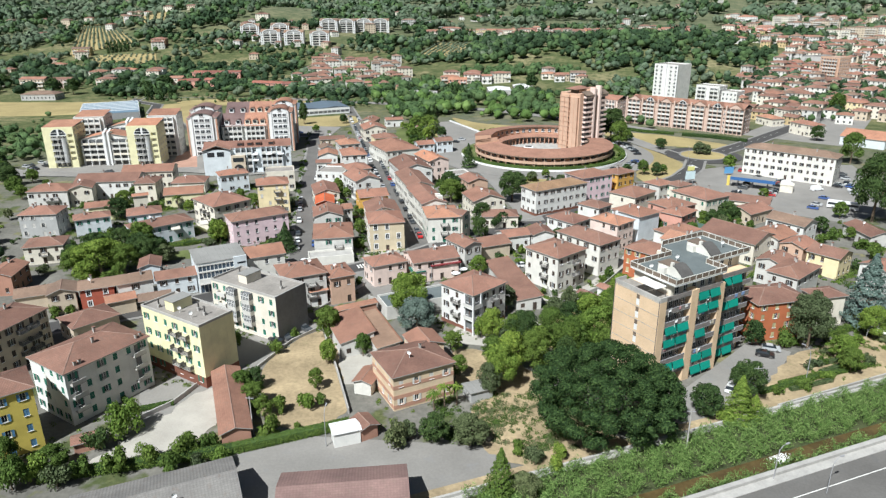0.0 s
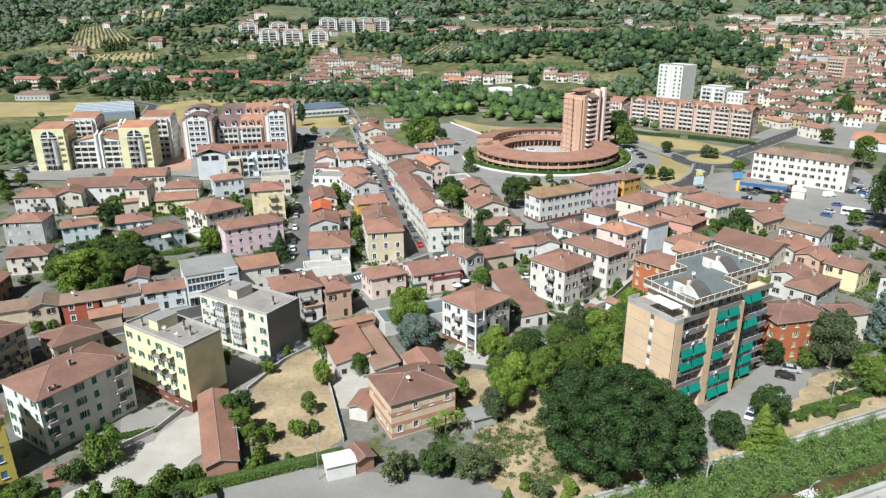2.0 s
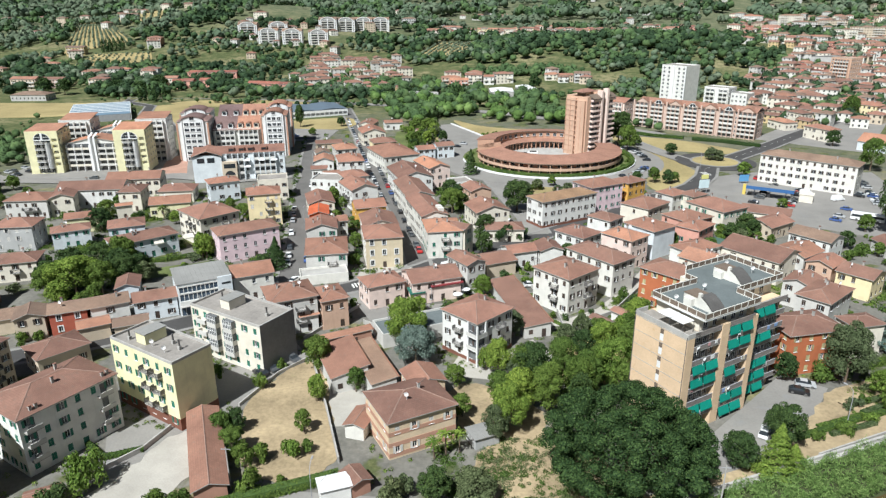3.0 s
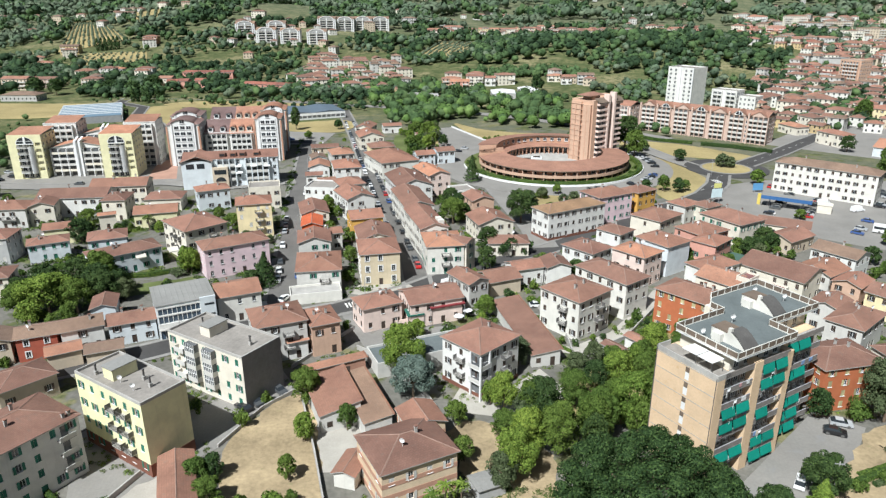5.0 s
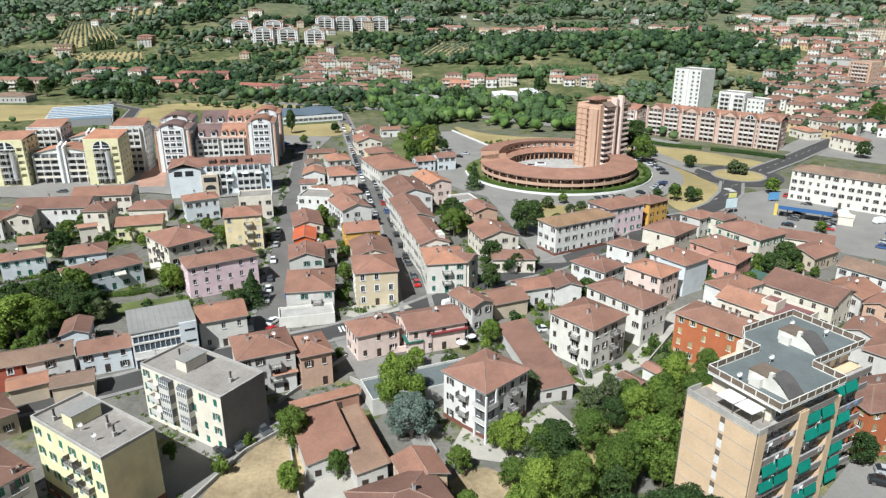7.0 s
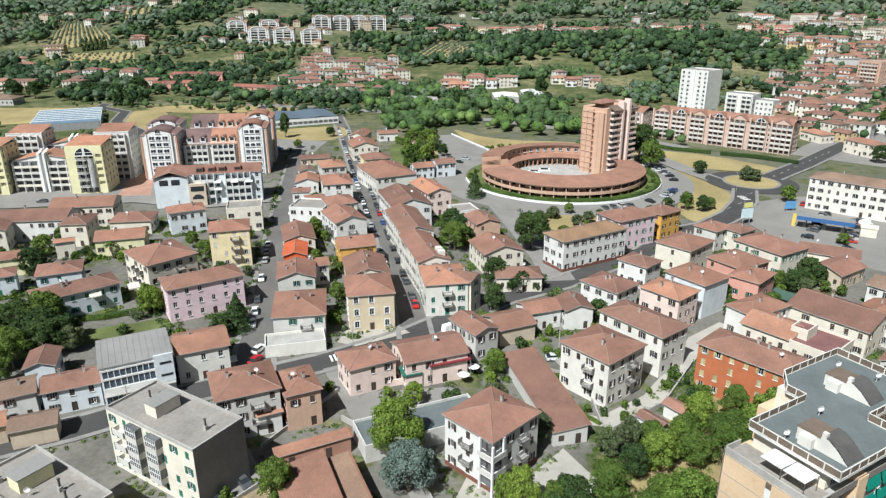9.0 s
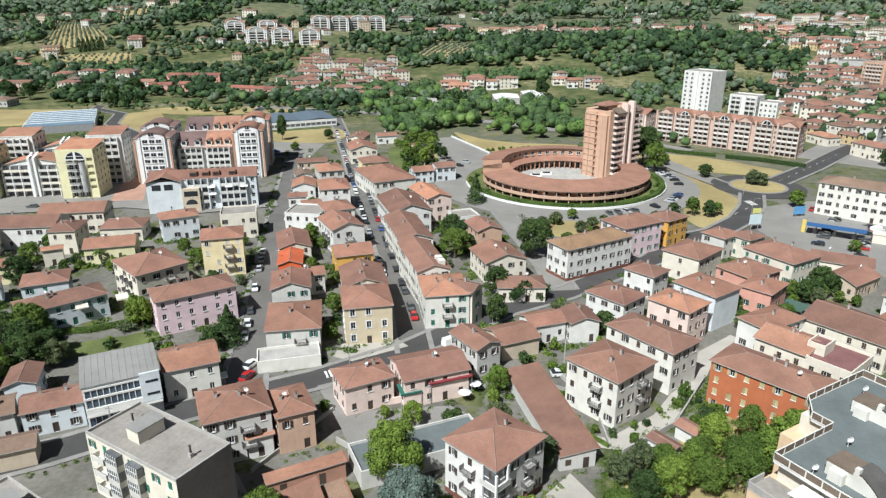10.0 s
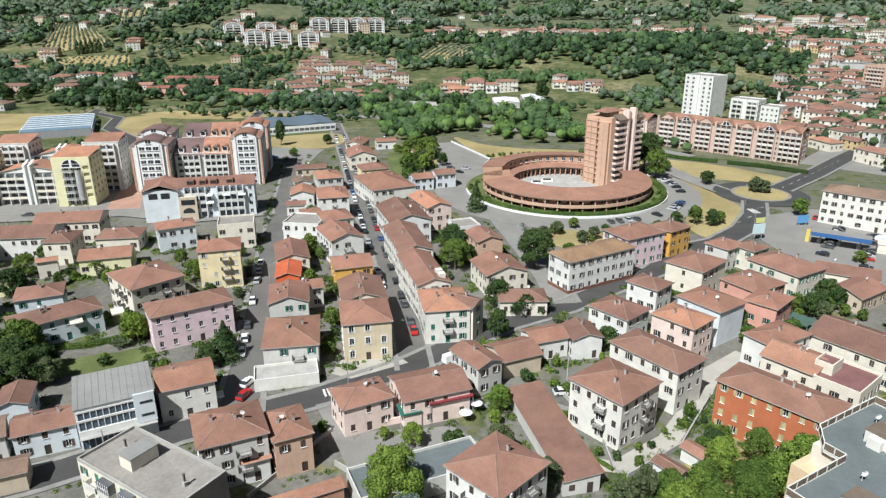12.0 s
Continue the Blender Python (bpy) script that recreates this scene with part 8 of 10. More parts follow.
tree(33.3, 174.2, 3.0, "broad", "mid", 1.0)
tree(26.6, 172.2, 2.5, "broad", "mid", 1.0)
tree(23.6, 184.2, 1.1, "shrub", "mid", 1.5)
tree(19.0, 181.3, 1.0, "shrub", "dark", 1.5)
tree(29.7, 190.0, 0.9, "shrub", "mid", 1.5)
tree(35.4, 185.1, 1.4, "broad", "mid", 1.2)
tree(5.6, 204.7, 1.2, "shrub", "mid", 1.5)
tree(10.7, 193.4, 1.2, "shrub", "mid", 1.4)
tree(-80.0, 93.5, 3.5, "shrub", "mid", 1.5)
tree(-77.8, 96.5, 3.0, "shrub", "light", 1.5)
tree(-84.8, 98.6, 2.9, "broad", "mid", 1.1)
tree(-72.4, 94.4, 2.7, "shrub", "olive", 1.5)
tree(-54.7, 99.4, 2.4, "shrub", "mid", 1.5)
tree(-46.1, 102.1, 2.2, "shrub", "light", 1.4)
tree(-50.0, 100.3, 2.2, "shrub", "olive", 1.4)
tree(-35.8, 128.8, 1.8, "broad", "mid", 1.4)
tree(-33.5, 122.4, 1.5, "shrub", "mid", 1.6)
tree(-5.5, 136.0, 2.2, "broad", "mid", 1.2)
tree(-43.5, 117.4, 2.0, "broad", "mid", 1.3)
tree(-48.6, 128.0, 2.0, "broad", "dark", 1.3)
tree(36.4, 176.8, 3.4, "broad", "light", 1.3)
tree(43.8, 180.8, 3.1, "broad", "mid", 1.3)
tree(45.1, 172.6, 3.8, "broad", "light", 1.2)
tree(37.6, 167.4, 3.5, "broad", "mid", 1.2)
tree(28.9, 171.1, 2.2, "shrub", "light", 1.5)
tree(54.2, 178.0, 2.9, "broad", "light", 1.2)
for x, y, r, c in ((26.4, 164.8, 3.6, "light"), (32.6, 166.8, 3.2, "mid"), (21.3, 162.7, 3.0, "dark"), (24.8, 170.8, 2.6, "mid"), (31.3, 172.9, 2.4, "light"), (68.5, 229.5, 2.0, "mid"), (72.0, 244.5, 2.4, "mid"), (80.5, 246.5, 3.0, "dark"), (84.0, 249.0, 2.6, "dark"), (58.5, 228.5, 2.4, "mid"), (76.5, 243.5, 1.6, "light"), (90.0, 247.0, 1.6, "mid")):
    tree(x, y, r, "broad", c, 1.1)


# ---- hedges, reeds, small greenery, woods ----
def hedge(pts, width, height, colour="mid", label="clipped green hedge along the yard"):
    rng = np.random.default_rng(int(abs(pts[0][0] * 10)))
    P, N = [], []
    core = Geo()
    for (ax, ay), (bx, by) in zip(pts, pts[1:]):
        L = math.hypot(bx - ax, by - ay)
        n = int(L * 190)
        t, a = rng.random(n), rng.random(n) * np.pi
        nx, ny = -(by - ay) / L, (bx - ax) / L
        off, up = np.cos(a) * width / 2, np.sin(a) ** 0.5 * height * (0.85 + 0.25 * rng.random(n))
        P.append(np.stack([ax + (bx - ax) * t + nx * off, ay + (by - ay) * t + ny * off, up * (0.3 + 0.7 * rng.random(n) ** 0.5)], 1))
        N.append(np.stack([nx * np.cos(a), ny * np.cos(a), np.sin(a)], 1))
        core.prism([(ax + nx * width * k, ay + ny * width * k) for k in (0.33, -0.33)] + [(bx + nx * width * k, by + ny * width * k) for k in (-0.33, 0.33)], 0, height * 0.8)
    ob = tagged(new("hedge", quads("hedge", np.concatenate(P), np.concatenate(N), 0.115, M_LEAF[colour], rng)), label, "hedge")
    child("inner_growth", core.mesh("inner_growth", [M_LEAF["deep"]]), ob, label="dense dark inner growth")


hedge([(-77, 96), (-60.5, 101.3), (-46, 106.3), (-31, 113.5), (-26, 116)], 2.4, 2.0)
hedge([(-84, 128), (-70, 118), (-64, 121)], 1.2, 1.2, label="low dark hedge by the gravel forecourt")
hedge([(-116, 213), (-104, 216), (-92, 224)], 1.6, 1.6, label="clipped hedge before the pale blue house")
hedge([(4, 196), (12, 184), (18, 178)], 0.8, 0.8, label="strip of weeds along the shed")
hedge([(81, 160), (92, 165), (104, 170)], 1.6, 1.8, label="tall green hedge along the garden")
hedge([(58, 133), (72, 140), (88, 147)], 1.4, 1.1, label="rough garden hedge above the canal")


hedge([(78, 450), (92, 436), (110, 428)], 2.2, 2.0, "mid", "row of shrubs before the long block")
hedge([(114, 425), (130, 418), (146, 406)], 2.2, 2.4, "dark", "dark shrubs before the long block")
for a0 in range(-150, 40, 24):
    hedge([(RX + 42.5 * math.cos(radians(a)), RY + 42.5 * math.sin(radians(a))) for a in range(a0, a0 + 25, 6)], 2.8, 2.6, "mid" if a0 % 48 else "dark", "clipped hedge round the circular building")


def reeds():
    rng = np.random.default_rng(21)
    P, N = [], []
    for o0, o1, n, s0, s1 in ((-0.8, 9.1, 80000, 8, 130), (11.9, 13.8, 12000, 20, 130)):
        s, o = rng.uniform(s0, s1, n), o0 + (o1 - o0) * rng.random(n)
        keep = np.sin(s * 1.15 + o * 0.5) + np.sin(o * 1.7 - s * 0.4) + rng.normal(0, 0.5, n) > -0.55
        s, o = s[keep], o[keep]
        z = 0.2 + 3.0 * rng.random(len(s)) ** 0.6 * (0.72 + 0.32 * np.sin(s * 0.9 + o * 1.3) + 0.1 * np.sin(s * 3.1 - o * 2.2))
        P.append(np.stack([CA.x + CT.x * s + CN.x * o, CA.y + CT.y * s + CN.y * o, z], 1))
        N.append(np.stack([rng.normal(0, 0.8, len(s)), rng.normal(-0.3, 0.8, len(s)), 0.6 + 0 * s], 1))
    me = quads("reeds", np.concatenate(P), np.concatenate(N), 0.062, M_LEAF["reed"], rng, 4.6)
    tagged(new("reeds", me), "dense pale green reeds on the canal banks", "reeds", kind="stuff")


reeds()


def rapid():
    """White water over a low step in the stream."""
    rng = np.random.default_rng(3)
    n = 700
    s, o = 66 + rng.normal(0, 1.0, n), rng.uniform(9.3, 11.6, n)
    P = np.stack([CA.x + CT.x * s + CN.x * o, CA.y + CT.y * s + CN.y * o, 0.16 + 0.1 * rng.random(n)], 1)
    N = np.stack([rng.normal(0, 0.3, n), rng.normal(0, 0.3, n), np.ones(n)], 1)
    tagged(new("rapid", quads("rapid", P, N, 0.09, M_WHITE, rng)), "white foaming water over a low step in the stream", "water", kind="stuff")


rapid()

ROADS = [((-55, 186), (-123, 486)), ((-22, 211), (-115, 537)), ((-85, 169), (-24, 212)), ((-24, 212), (60, 296)), ((16, 250), (-8, 352)), ((14, 180), (46, 215)), ((46, 215), (56, 224)), ((-40, 196), (-13, 150))]


def free_spot(x, y, r):
    for hx, hy, rot, w, d in HOUSES:
        c, s = math.cos(radians(-rot)), math.sin(radians(-rot))
        u, v = (x - hx) * c - (y - hy) * s, (x - hx) * s + (y - hy) * c
        if abs(u) < w / 2 + r * 0.7 and abs(v) < d / 2 + r * 0.7:
            return False
    for (ax, ay), (bx, by) in ROADS:
        L2 = (bx - ax) ** 2 + (by - ay) ** 2
        t = min(1, max(0, ((x - ax) * (bx - ax) + (y - ay) * (by - ay)) / L2))
        if math.hypot(x - ax - t * (bx - ax), y - ay - t * (by - ay)) < 5.0 + r * 0.6:
            return False
    return True


def scatter_gardens():
    rnd = random.Random(8)
    made = 0
    for _ in range(4000):
        x, y = rnd.uniform(-190, 135), rnd.uniform(165, 400)
        r = rnd.choice((0.9, 1.2, 1.5, 1.9, 2.4, 2.9))
        if math.hypot(x - RX, y - RY) < 60 or (x > 76 and y > 268) or (x < -90 and y > 300) or not free_spot(x, y, r):
            continue
        shape = rnd.choice(("broad", "broad", "shrub", "shrub"))
        tree(x, y, r, shape, rnd.choice(("dark", "mid", "mid", "light", "olive")), rnd.uniform(0.9, 1.3))
        made += 1
        if made > 250:
            break
    for i in range(34):
        a = radians(rnd.uniform(-200, 60))
        r = rnd.uniform(39.5, 43)
        tree(RX + r * math.cos(a), RY + r * math.sin(a), rnd.uniform(0.8, 1.5), "shrub", rnd.choice(("mid", "dark", "mid")), 1.2)


scatter_gardens()


def wooded_garden():
    rnd = random.Random(77)
    for k in range(17):
        u, v = rnd.random(), rnd.random()
        x, y = 2 + 30 * u - 4 * v, 131 + 14 * u + 24 * v + 6 * u * v
        if math.hypot(x - 24.5, y - 121.5) < 12 or not free_spot(x, y, 2):
            continue
        tree(x, y, rnd.uniform(2.0, 3.6), "broad", rnd.choice(("mid", "light", "dark", "light", "mid", "olive")), rnd.uniform(0.9, 1.7))
    for k in range(60):
        x, y = rnd.uniform(72, 102), rnd.uniform(132, 172)
        if (x - CA.x) * CN.x + (y - CA.y) * CN.y < -4 and free_spot(x, y, 1):
            tree(x, y, rnd.uniform(0.6, 1.7), "shrub", rnd.choice(("mid", "light", "olive")), rnd.uniform(0.9, 1.5))


wooded_garden()


def undergrowth(name, n, x0, x1, y0, y1, leaf, colour, label, seed, size, hugging=True):
    """Weeds, low planting and scrub on whatever ground is left free."""
    rng = np.random.default_rng(seed)
    P, N = [], []
    while len(P) < n:
        x, y = rng.uniform(x0, x1), rng.uniform(y0, y1)
        if noise.noise((x / 7, y / 7, seed)) + 0.6 * noise.noise((x / 2.5, y / 2.5, seed)) < 0.0 or not free_spot(x, y, 0.6) or (hugging and free_spot(x, y, 3.4)):
            continue
        if (x - CA.x) * CN.x + (y - CA.y) * CN.y > -5.5 or (-46 < x < 8 and y < 112) or (-72 < x < -52 and 98 < y < 128) or (34 < x < 73 and 112 < y < 156) or (-52 < x < -25 and 112 < y < 158) or (58 < x and 285 < y) or math.hypot(x - RX, y - RY) < 58 or (86 < x and 250 < y < 352):
            continue
        r = rng.uniform(0.4, size)
        D = rng.normal(0, 1, (leaf, 3))
        D /= np.linalg.norm(D, axis=1, keepdims=True)
        D[:, 2] = np.abs(D[:, 2])
        P.append(np.array([x, y, 0.0]) + D * np.array([r, r, r * rng.uniform(0.5, 1.1)]) * (0.5 + 0.5 * rng.random((leaf, 1))))
        N.append(D)
    tagged(new(name, quads(name, np.concatenate(P), np.concatenate(N), 0.10 if y1 < 220 else 0.22, M_LEAF[colour], rng)), label, "undergrowth", kind="stuff")


undergrowth("undergrowth", 420, -85, 110, 95, 205, 45, "mid", "green weeds and low shrubs in the yards", 41, 0.8)
undergrowth("undergrowth", 380, -85, 110, 95, 205, 40, "olive", "dry grey-green weeds in the yards", 42, 0.6)
undergrowth("undergrowth", 200, -85, 110, 95, 205, 45, "light", "fresh green garden plants in the yards", 43, 0.8)
undergrowth("garden_planting", 1150, -200, 135, 190, 430, 50, "mid", "garden shrubs between the houses", 44, 1.8)
undergrowth("garden_planting", 600, -200, 135, 190, 430, 50, "dark", "dark garden shrubs between the houses", 45, 1.9)
undergrowth("garden_planting", 360, -200, 135, 190, 430, 50, "light", "bright garden plants between the houses", 46, 1.5)


undergrowth("undergrowth", 330, -10, 24, 103, 130, 60, "olive", "grey-green scrub under the garden trees", 47, 1.2, False)
undergrowth("undergrowth", 330, -10, 24, 103, 130, 60, "mid", "green scrub under the garden trees", 48, 1.3, False)
undergrowth("undergrowth", 260, 66, 104, 130, 172, 50, "mid", "weeds and low plants of the kitchen garden", 49, 0.9, False)


undergrowth("undergrowth", 230, 14, 56, 150, 200, 60, "mid", "green shrubs and weeds behind the apartment block", 50, 1.5, False)
undergrowth("undergrowth", 150, 14, 56, 150, 200, 60, "light", "bright green shrubs behind the apartment block", 51, 1.6, False)


def garden_rows():
    """Planted rows of the kitchen garden, side by side along the canal."""
    rnd = random.Random(6)
    for i, off in enumerate((-6.5, -9.5, -12.5, -15.5, -19.0, -23.0)):
        for s0 in (62, 74, 86, 98):
            s1 = s0 + rnd.uniform(8, 13)
            if rnd.random() < 0.2 or (s0 < 60 and off < -10):
                continue
            a, b = CA + CT * s0 + CN * off, CA + CT * s1 + CN * (off + rnd.uniform(-0.8, 0.8))
            mx, my = (a.x + b.x) / 2, (a.y + b.y) / 2
            if (mx - 53) * 24 - (my - 128) * 19 < 150 or mx > 100:
                continue
            hedge([(a.x, a.y), (b.x, b.y)], rnd.uniform(0.8, 1.8), rnd.uniform(0.4, 1.2), rnd.choice(("mid", "light", "olive", "mid")), "row of green plants in the kitchen garden")


garden_rows()


VILLAS = ((-430, 628, 4, 24, 13, 10, 3, "beige", "rose", "g"), (-412, 641, 6, 22, 12, 8, 3, "brick_rose", "brown", "g"), (-404, 694, 8, 16, 11, 8, 3, "white", "orange", "h"),
          (-366, 638, 6, 17, 12, 9, 3, "beige", "rose", "h"), (-387, 711, 10, 24, 12, 7, 2, "white", "orange", "h"), (-345, 697, 6, 17, 12, 10, 3, "white", "rose", "h"),
          (-489, 758, 8, 18, 12, 5, 2, "cream", "orange", "h"), (-504, 834, 10, 22, 12, 9, 3, "tan", "old", "g"), (-429, 884, 6, 18, 12, 9, 3, "terracotta", "rose", "h"),
          (-545, 1049, 8, 26, 14, 8, 2, "white", "old", "g"), (-386, 570, 4, 30, 16, 5, 1, "concrete", "old", "h"), (-303, 652, 4, 13, 12, 8, 2, "cream", "pale", "g"),
          (-22, 665, 4, 16, 11, 8, 3, "cream", "rose", "g"), (-8, 662, 4, 10, 10, 7, 2, "white", "rose", "g"), (5, 668, 4, 19, 11, 8, 2, "white", "old", "g"),
          (51, 677, 2, 15, 11, 5, 2, "cream", "orange", "h"), (60, 666, 2, 10, 8, 5, 2, "white", "rose", "g"), (77, 666, -4, 15, 11, 8, 3, "grey", "old", "g"),
          (-43, 666, 4, 18, 11, 6, 2, "peach", "orange", "h"), (-34, 640, 4, 17, 12, 8, 3, "salmon", "orange", "g"))
OPEN = (((-98, 574), (-38, 576), (-40, 608), (-92, 610)), ((-70, 395), (38, 436), (38, 458), (-32, 502)), ((-12, 590), (36, 590), (38, 650), (-12, 650)), ((-50, 655), (90, 650), (60, 690), (-50, 690)), ((88, 655), (140, 660), (132, 705), (80, 690)), ((-524, 838), (-470, 905), (-538, 991), (-631, 1052)), ((-678, 1093), (-470, 990), (-640, 1380), (-860, 1400)), ((-91, 799), (-37, 775), (-12, 950), (-79, 950)),
        ((-110, 1020), (330, 1040), (340, 1120), (-90, 1100)), ((-467, 752), (-385, 780), (-415, 840), (-482, 832)), ((-330, 885), (-200, 880), (-160, 1030), (-250, 1020)))


def inside(q, x, y):
    return all((bx - ax) * (y - ay) - (by - ay) * (x - ax) > 0 for (ax, ay), (bx, by) in zip(q, q[1:] + q[:1]))


def kept_open(x, y):
    """Inside a grove or a built-up strip that the woods leave free."""
    return any(inside(q, x, y) for q in OPEN) or any(abs(x - v[0]) < v[3] * 0.75 and -24 < y - v[1] < 10 for v in VILLAS)


def in_quad(q, n, rnd, ragged=0.0):
    """Spots in a four-cornered area; ragged: how much of it is left open in drifts, and at its edges."""
    out = []
    while len(out) < n:
        u, v = rnd.random(), rnd.random()
        (ax, ay), (bx, by), (cx, cy), (dx, dy) = q
        px, py = ((1 - v) * ((1 - u) * ax + u * bx) + v * ((1 - u) * dx + u * cx), (1 - v) * ((1 - u) * ay + u * by) + v * ((1 - u) * dy + u * cy))
        if ragged:
            if kept_open(px, py):
                continue
            edge = min(u, 1 - u, v, 1 - v)
            if noise.noise((px / 45, py / 45, 3.3)) * 0.9 + min(edge, 0.15) * 5 < ragged + rnd.uniform(-0.25, 0.25):
                continue
        out.append((px, py))
    return out


Z_TOWN = ((-169, 615), (-77, 614), (-101, 778), (-210, 822))
Z_ROWS = ((-298, 658), (-192, 659), (-225, 776), (-350, 794))
Z_LEFT = ((-446, 608), (-302, 630), (-378, 781), (-587, 809))
Z_CONDO = ((-319, 881), (-197, 888), (-238, 1077), (-357, 1018))
Z_RIGHT = ((170, 462), (280, 480), (440, 790), (293, 759))
Z_FAR = ((246, 790), (460, 820), (760, 1357), (432, 1381))
Z_WOODS = ((-114, 745), (255, 690), (345, 1060), (-153, 965))
Z_PARK = ((-78, 445), (50, 470), (43, 640), (-127, 670))
Z_BAND = ((-430, 560), (-303, 585), (-404, 781), (-594, 809))
Z_TOP = ((-700, 860), (620, 1110), (1000, 1900), (-1500, 2000))
Z_FOOT = ((-40, 655), (90, 650), (100, 715), (-44, 725))
Z_MID = ((-345, 640), (-118, 570), (-138, 655), (-374, 690))
rnd_far = random.Random(31)


def ball(level):
    """Directions and triangles of a round crown, coarse or fine."""
    if ("ball", level) not in CACHE:
        bm = bmesh.new()
        bmesh.ops.create_icosphere(bm, subdivisions=level, radius=1.0)
        CACHE[("ball", level)] = (np.array([v.co[:] for v in bm.verts]), np.array([[v.index for v in f.verts] for f in bm.faces], dtype=np.int32))
        bm.free()
    return CACHE[("ball", level)]


def forest(name, spots, rmin, rmax, colour, label, k=42, seed=1, flat=0.9, level=2):
    """Woods seen from afar, joined: every tree a rounded, lobed crown with loose leaf clumps over it."""
    rng = np.random.default_rng(seed)
    n = len(spots)
    r = rng.uniform(rmin, rmax, n) * rng.uniform(0.8, 1.15, n)
    base = np.array([(x, y, hill(x, y)) for x, y in spots])
    lobes = 6
    off = rng.normal(0, 1, (n, lobes, 3))
    off /= np.linalg.norm(off, axis=2, keepdims=True)
    off *= rng.uniform(0.35, 0.62, (n, lobes, 1)) * r[:, None, None]
    off[:, 0] = 0
    size = rng.uniform(0.36, 0.52, (n, lobes)) * r[:, None]
    size[:, 0] = r * 0.72
    squash = np.array([1, 1, flat])
    high = base + np.array([0, 0, 1.0]) * r[:, None]
    # the closed body of the crown: outermost lobe in each direction
    dirs, tri = ball(level)
    along_lobe = np.einsum("nlc,vc->nlv", off, dirs)
    reach = size[:, :, None] ** 2 - (off ** 2).sum(2)[:, :, None] + along_lobe ** 2
    out = np.where(reach > 0, along_lobe + np.sqrt(np.maximum(reach, 0)), 0).max(1)
    out = np.maximum(out, 0.6 * r[:, None]) * rng.uniform(0.78, 1.0, out.shape)
    body = high[:, None, :] + dirs[None] * out[:, :, None] * squash
    body[:, :, 2] = np.maximum(body[:, :, 2], base[:, None, 2] - 0.5)
    faces = (tri[None] + (np.arange(n) * len(dirs))[:, None, None]).reshape(-1, 3)
    # leaf clumps
    which = rng.integers(0, lobes, (n, k))
    rows = np.arange(n)[:, None]
    D = rng.normal(0, 1, (n, k, 3))
    D /= np.linalg.norm(D, axis=2, keepdims=True)
    D[:, :, 2] = np.where(D[:, :, 2] < -0.3, -D[:, :, 2], D[:, :, 2])
    rad = size[rows, which] * (0.86 + 0.36 * rng.random((n, k)))
    P = (high[:, None, :] + off[rows, which] * squash + D * rad[:, :, None] * squash).reshape(-1, 3)
    N = D.reshape(-1, 3) + rng.normal(0, 0.3, (n * k, 3))
    N /= np.linalg.norm(N, axis=1, keepdims=True) + 1e-9
    T = np.cross(N, rng.normal(0, 1, (n * k, 3)))
    T /= np.linalg.norm(T, axis=1, keepdims=True) + 1e-9
    B = np.cross(N, T)
    s = (np.repeat(r, k) * 1.1 / k ** 0.5 * rng.uniform(0.6, 1.2, n * k))[:, None]
    Q = np.stack([P - T * s, P - B * s * 0.9 - N * s * 0.25, P + T * s * 0.9, P + B * s * 1.1 - N * s * 0.25], 1).reshape(-1, 3)
    nb = n * len(dirs)
    V = np.concatenate([body.reshape(-1, 3), Q])
    loops = np.concatenate([faces.ravel(), np.arange(4 * n * k, dtype=np.int32) + nb]).astype(np.int32)
    starts = np.concatenate([np.arange(len(faces)) * 3, 3 * len(faces) + 4 * np.arange(n * k)]).astype(np.int32)
    me = bpy.data.meshes.new(name)
    me.vertices.add(len(V))
    me.vertices.foreach_set("co", V.astype(np.float32).ravel())
    me.loops.add(len(loops))
    me.loops.foreach_set("vertex_index", loops)
    me.polygons.add(len(starts))
    me.polygons.foreach_set("loop_start", starts)
    me.polygons.foreach_set("use_smooth", np.ones(len(starts), dtype=bool))
    me.update(calc_edges=True)
    me.materials.append(M_WOOD[colour])
    tagged(new(name, me), label, "trees", kind="stuff")


for zone, n, r0, r1, colour, label, k, seed in (
    (Z_WOODS, 330, 4.5, 7.5, "dark", "dense dark green woods on the low ridge", 40, 2), (Z_WOODS, 360, 4.0, 7.0, "mid", "green trees mixed into the ridge woods", 40, 3),
    (Z_PARK, 150, 3.0, 6.8, "mid", "loose green trees and scrub behind the town", 150, 4),
    (Z_PARK, 130, 2.6, 6.2, "light", "light green trees behind the town", 150, 5), (Z_BAND, 90, 3.6, 7.5, "dark", "dark trees along the valley road", 90, 6),
    (Z_MID, 130, 2.5, 5.2, "dark", "dark trees between the far houses", 80, 7),
    (Z_MID, 90, 2.0, 4.5, "mid", "green trees between the far houses", 80, 28), (Z_TOWN, 150, 2.0, 4.2, "mid", "garden trees among far houses", 60, 8),
    (Z_ROWS, 90, 2.5, 5.0, "dark", "garden trees behind red terraces", 60, 9), (Z_LEFT, 160, 2.0, 5.0, "mid", "trees among scattered villas", 60, 10),
    (Z_RIGHT, 330, 2.2, 5.2, "dark", "garden trees among the far quarter", 70, 11), (Z_RIGHT, 300, 2.0, 4.8, "mid", "green garden trees among the far quarter", 70, 29),
    (Z_FAR, 300, 3.0, 6.0, "mid", "trees between far apartment houses", 34, 12),
    (Z_CONDO, 120, 3.0, 6.0, "dark", "trees round the hillside apartments", 40, 15),
    (Z_FOOT, 160, 2.5, 5.0, "mid", "trees at the foot of the ridge", 60, 16)):
    forest("woods", in_quad(zone, n, rnd_far, 0.35), r0, r1, colour, label, k, seed)
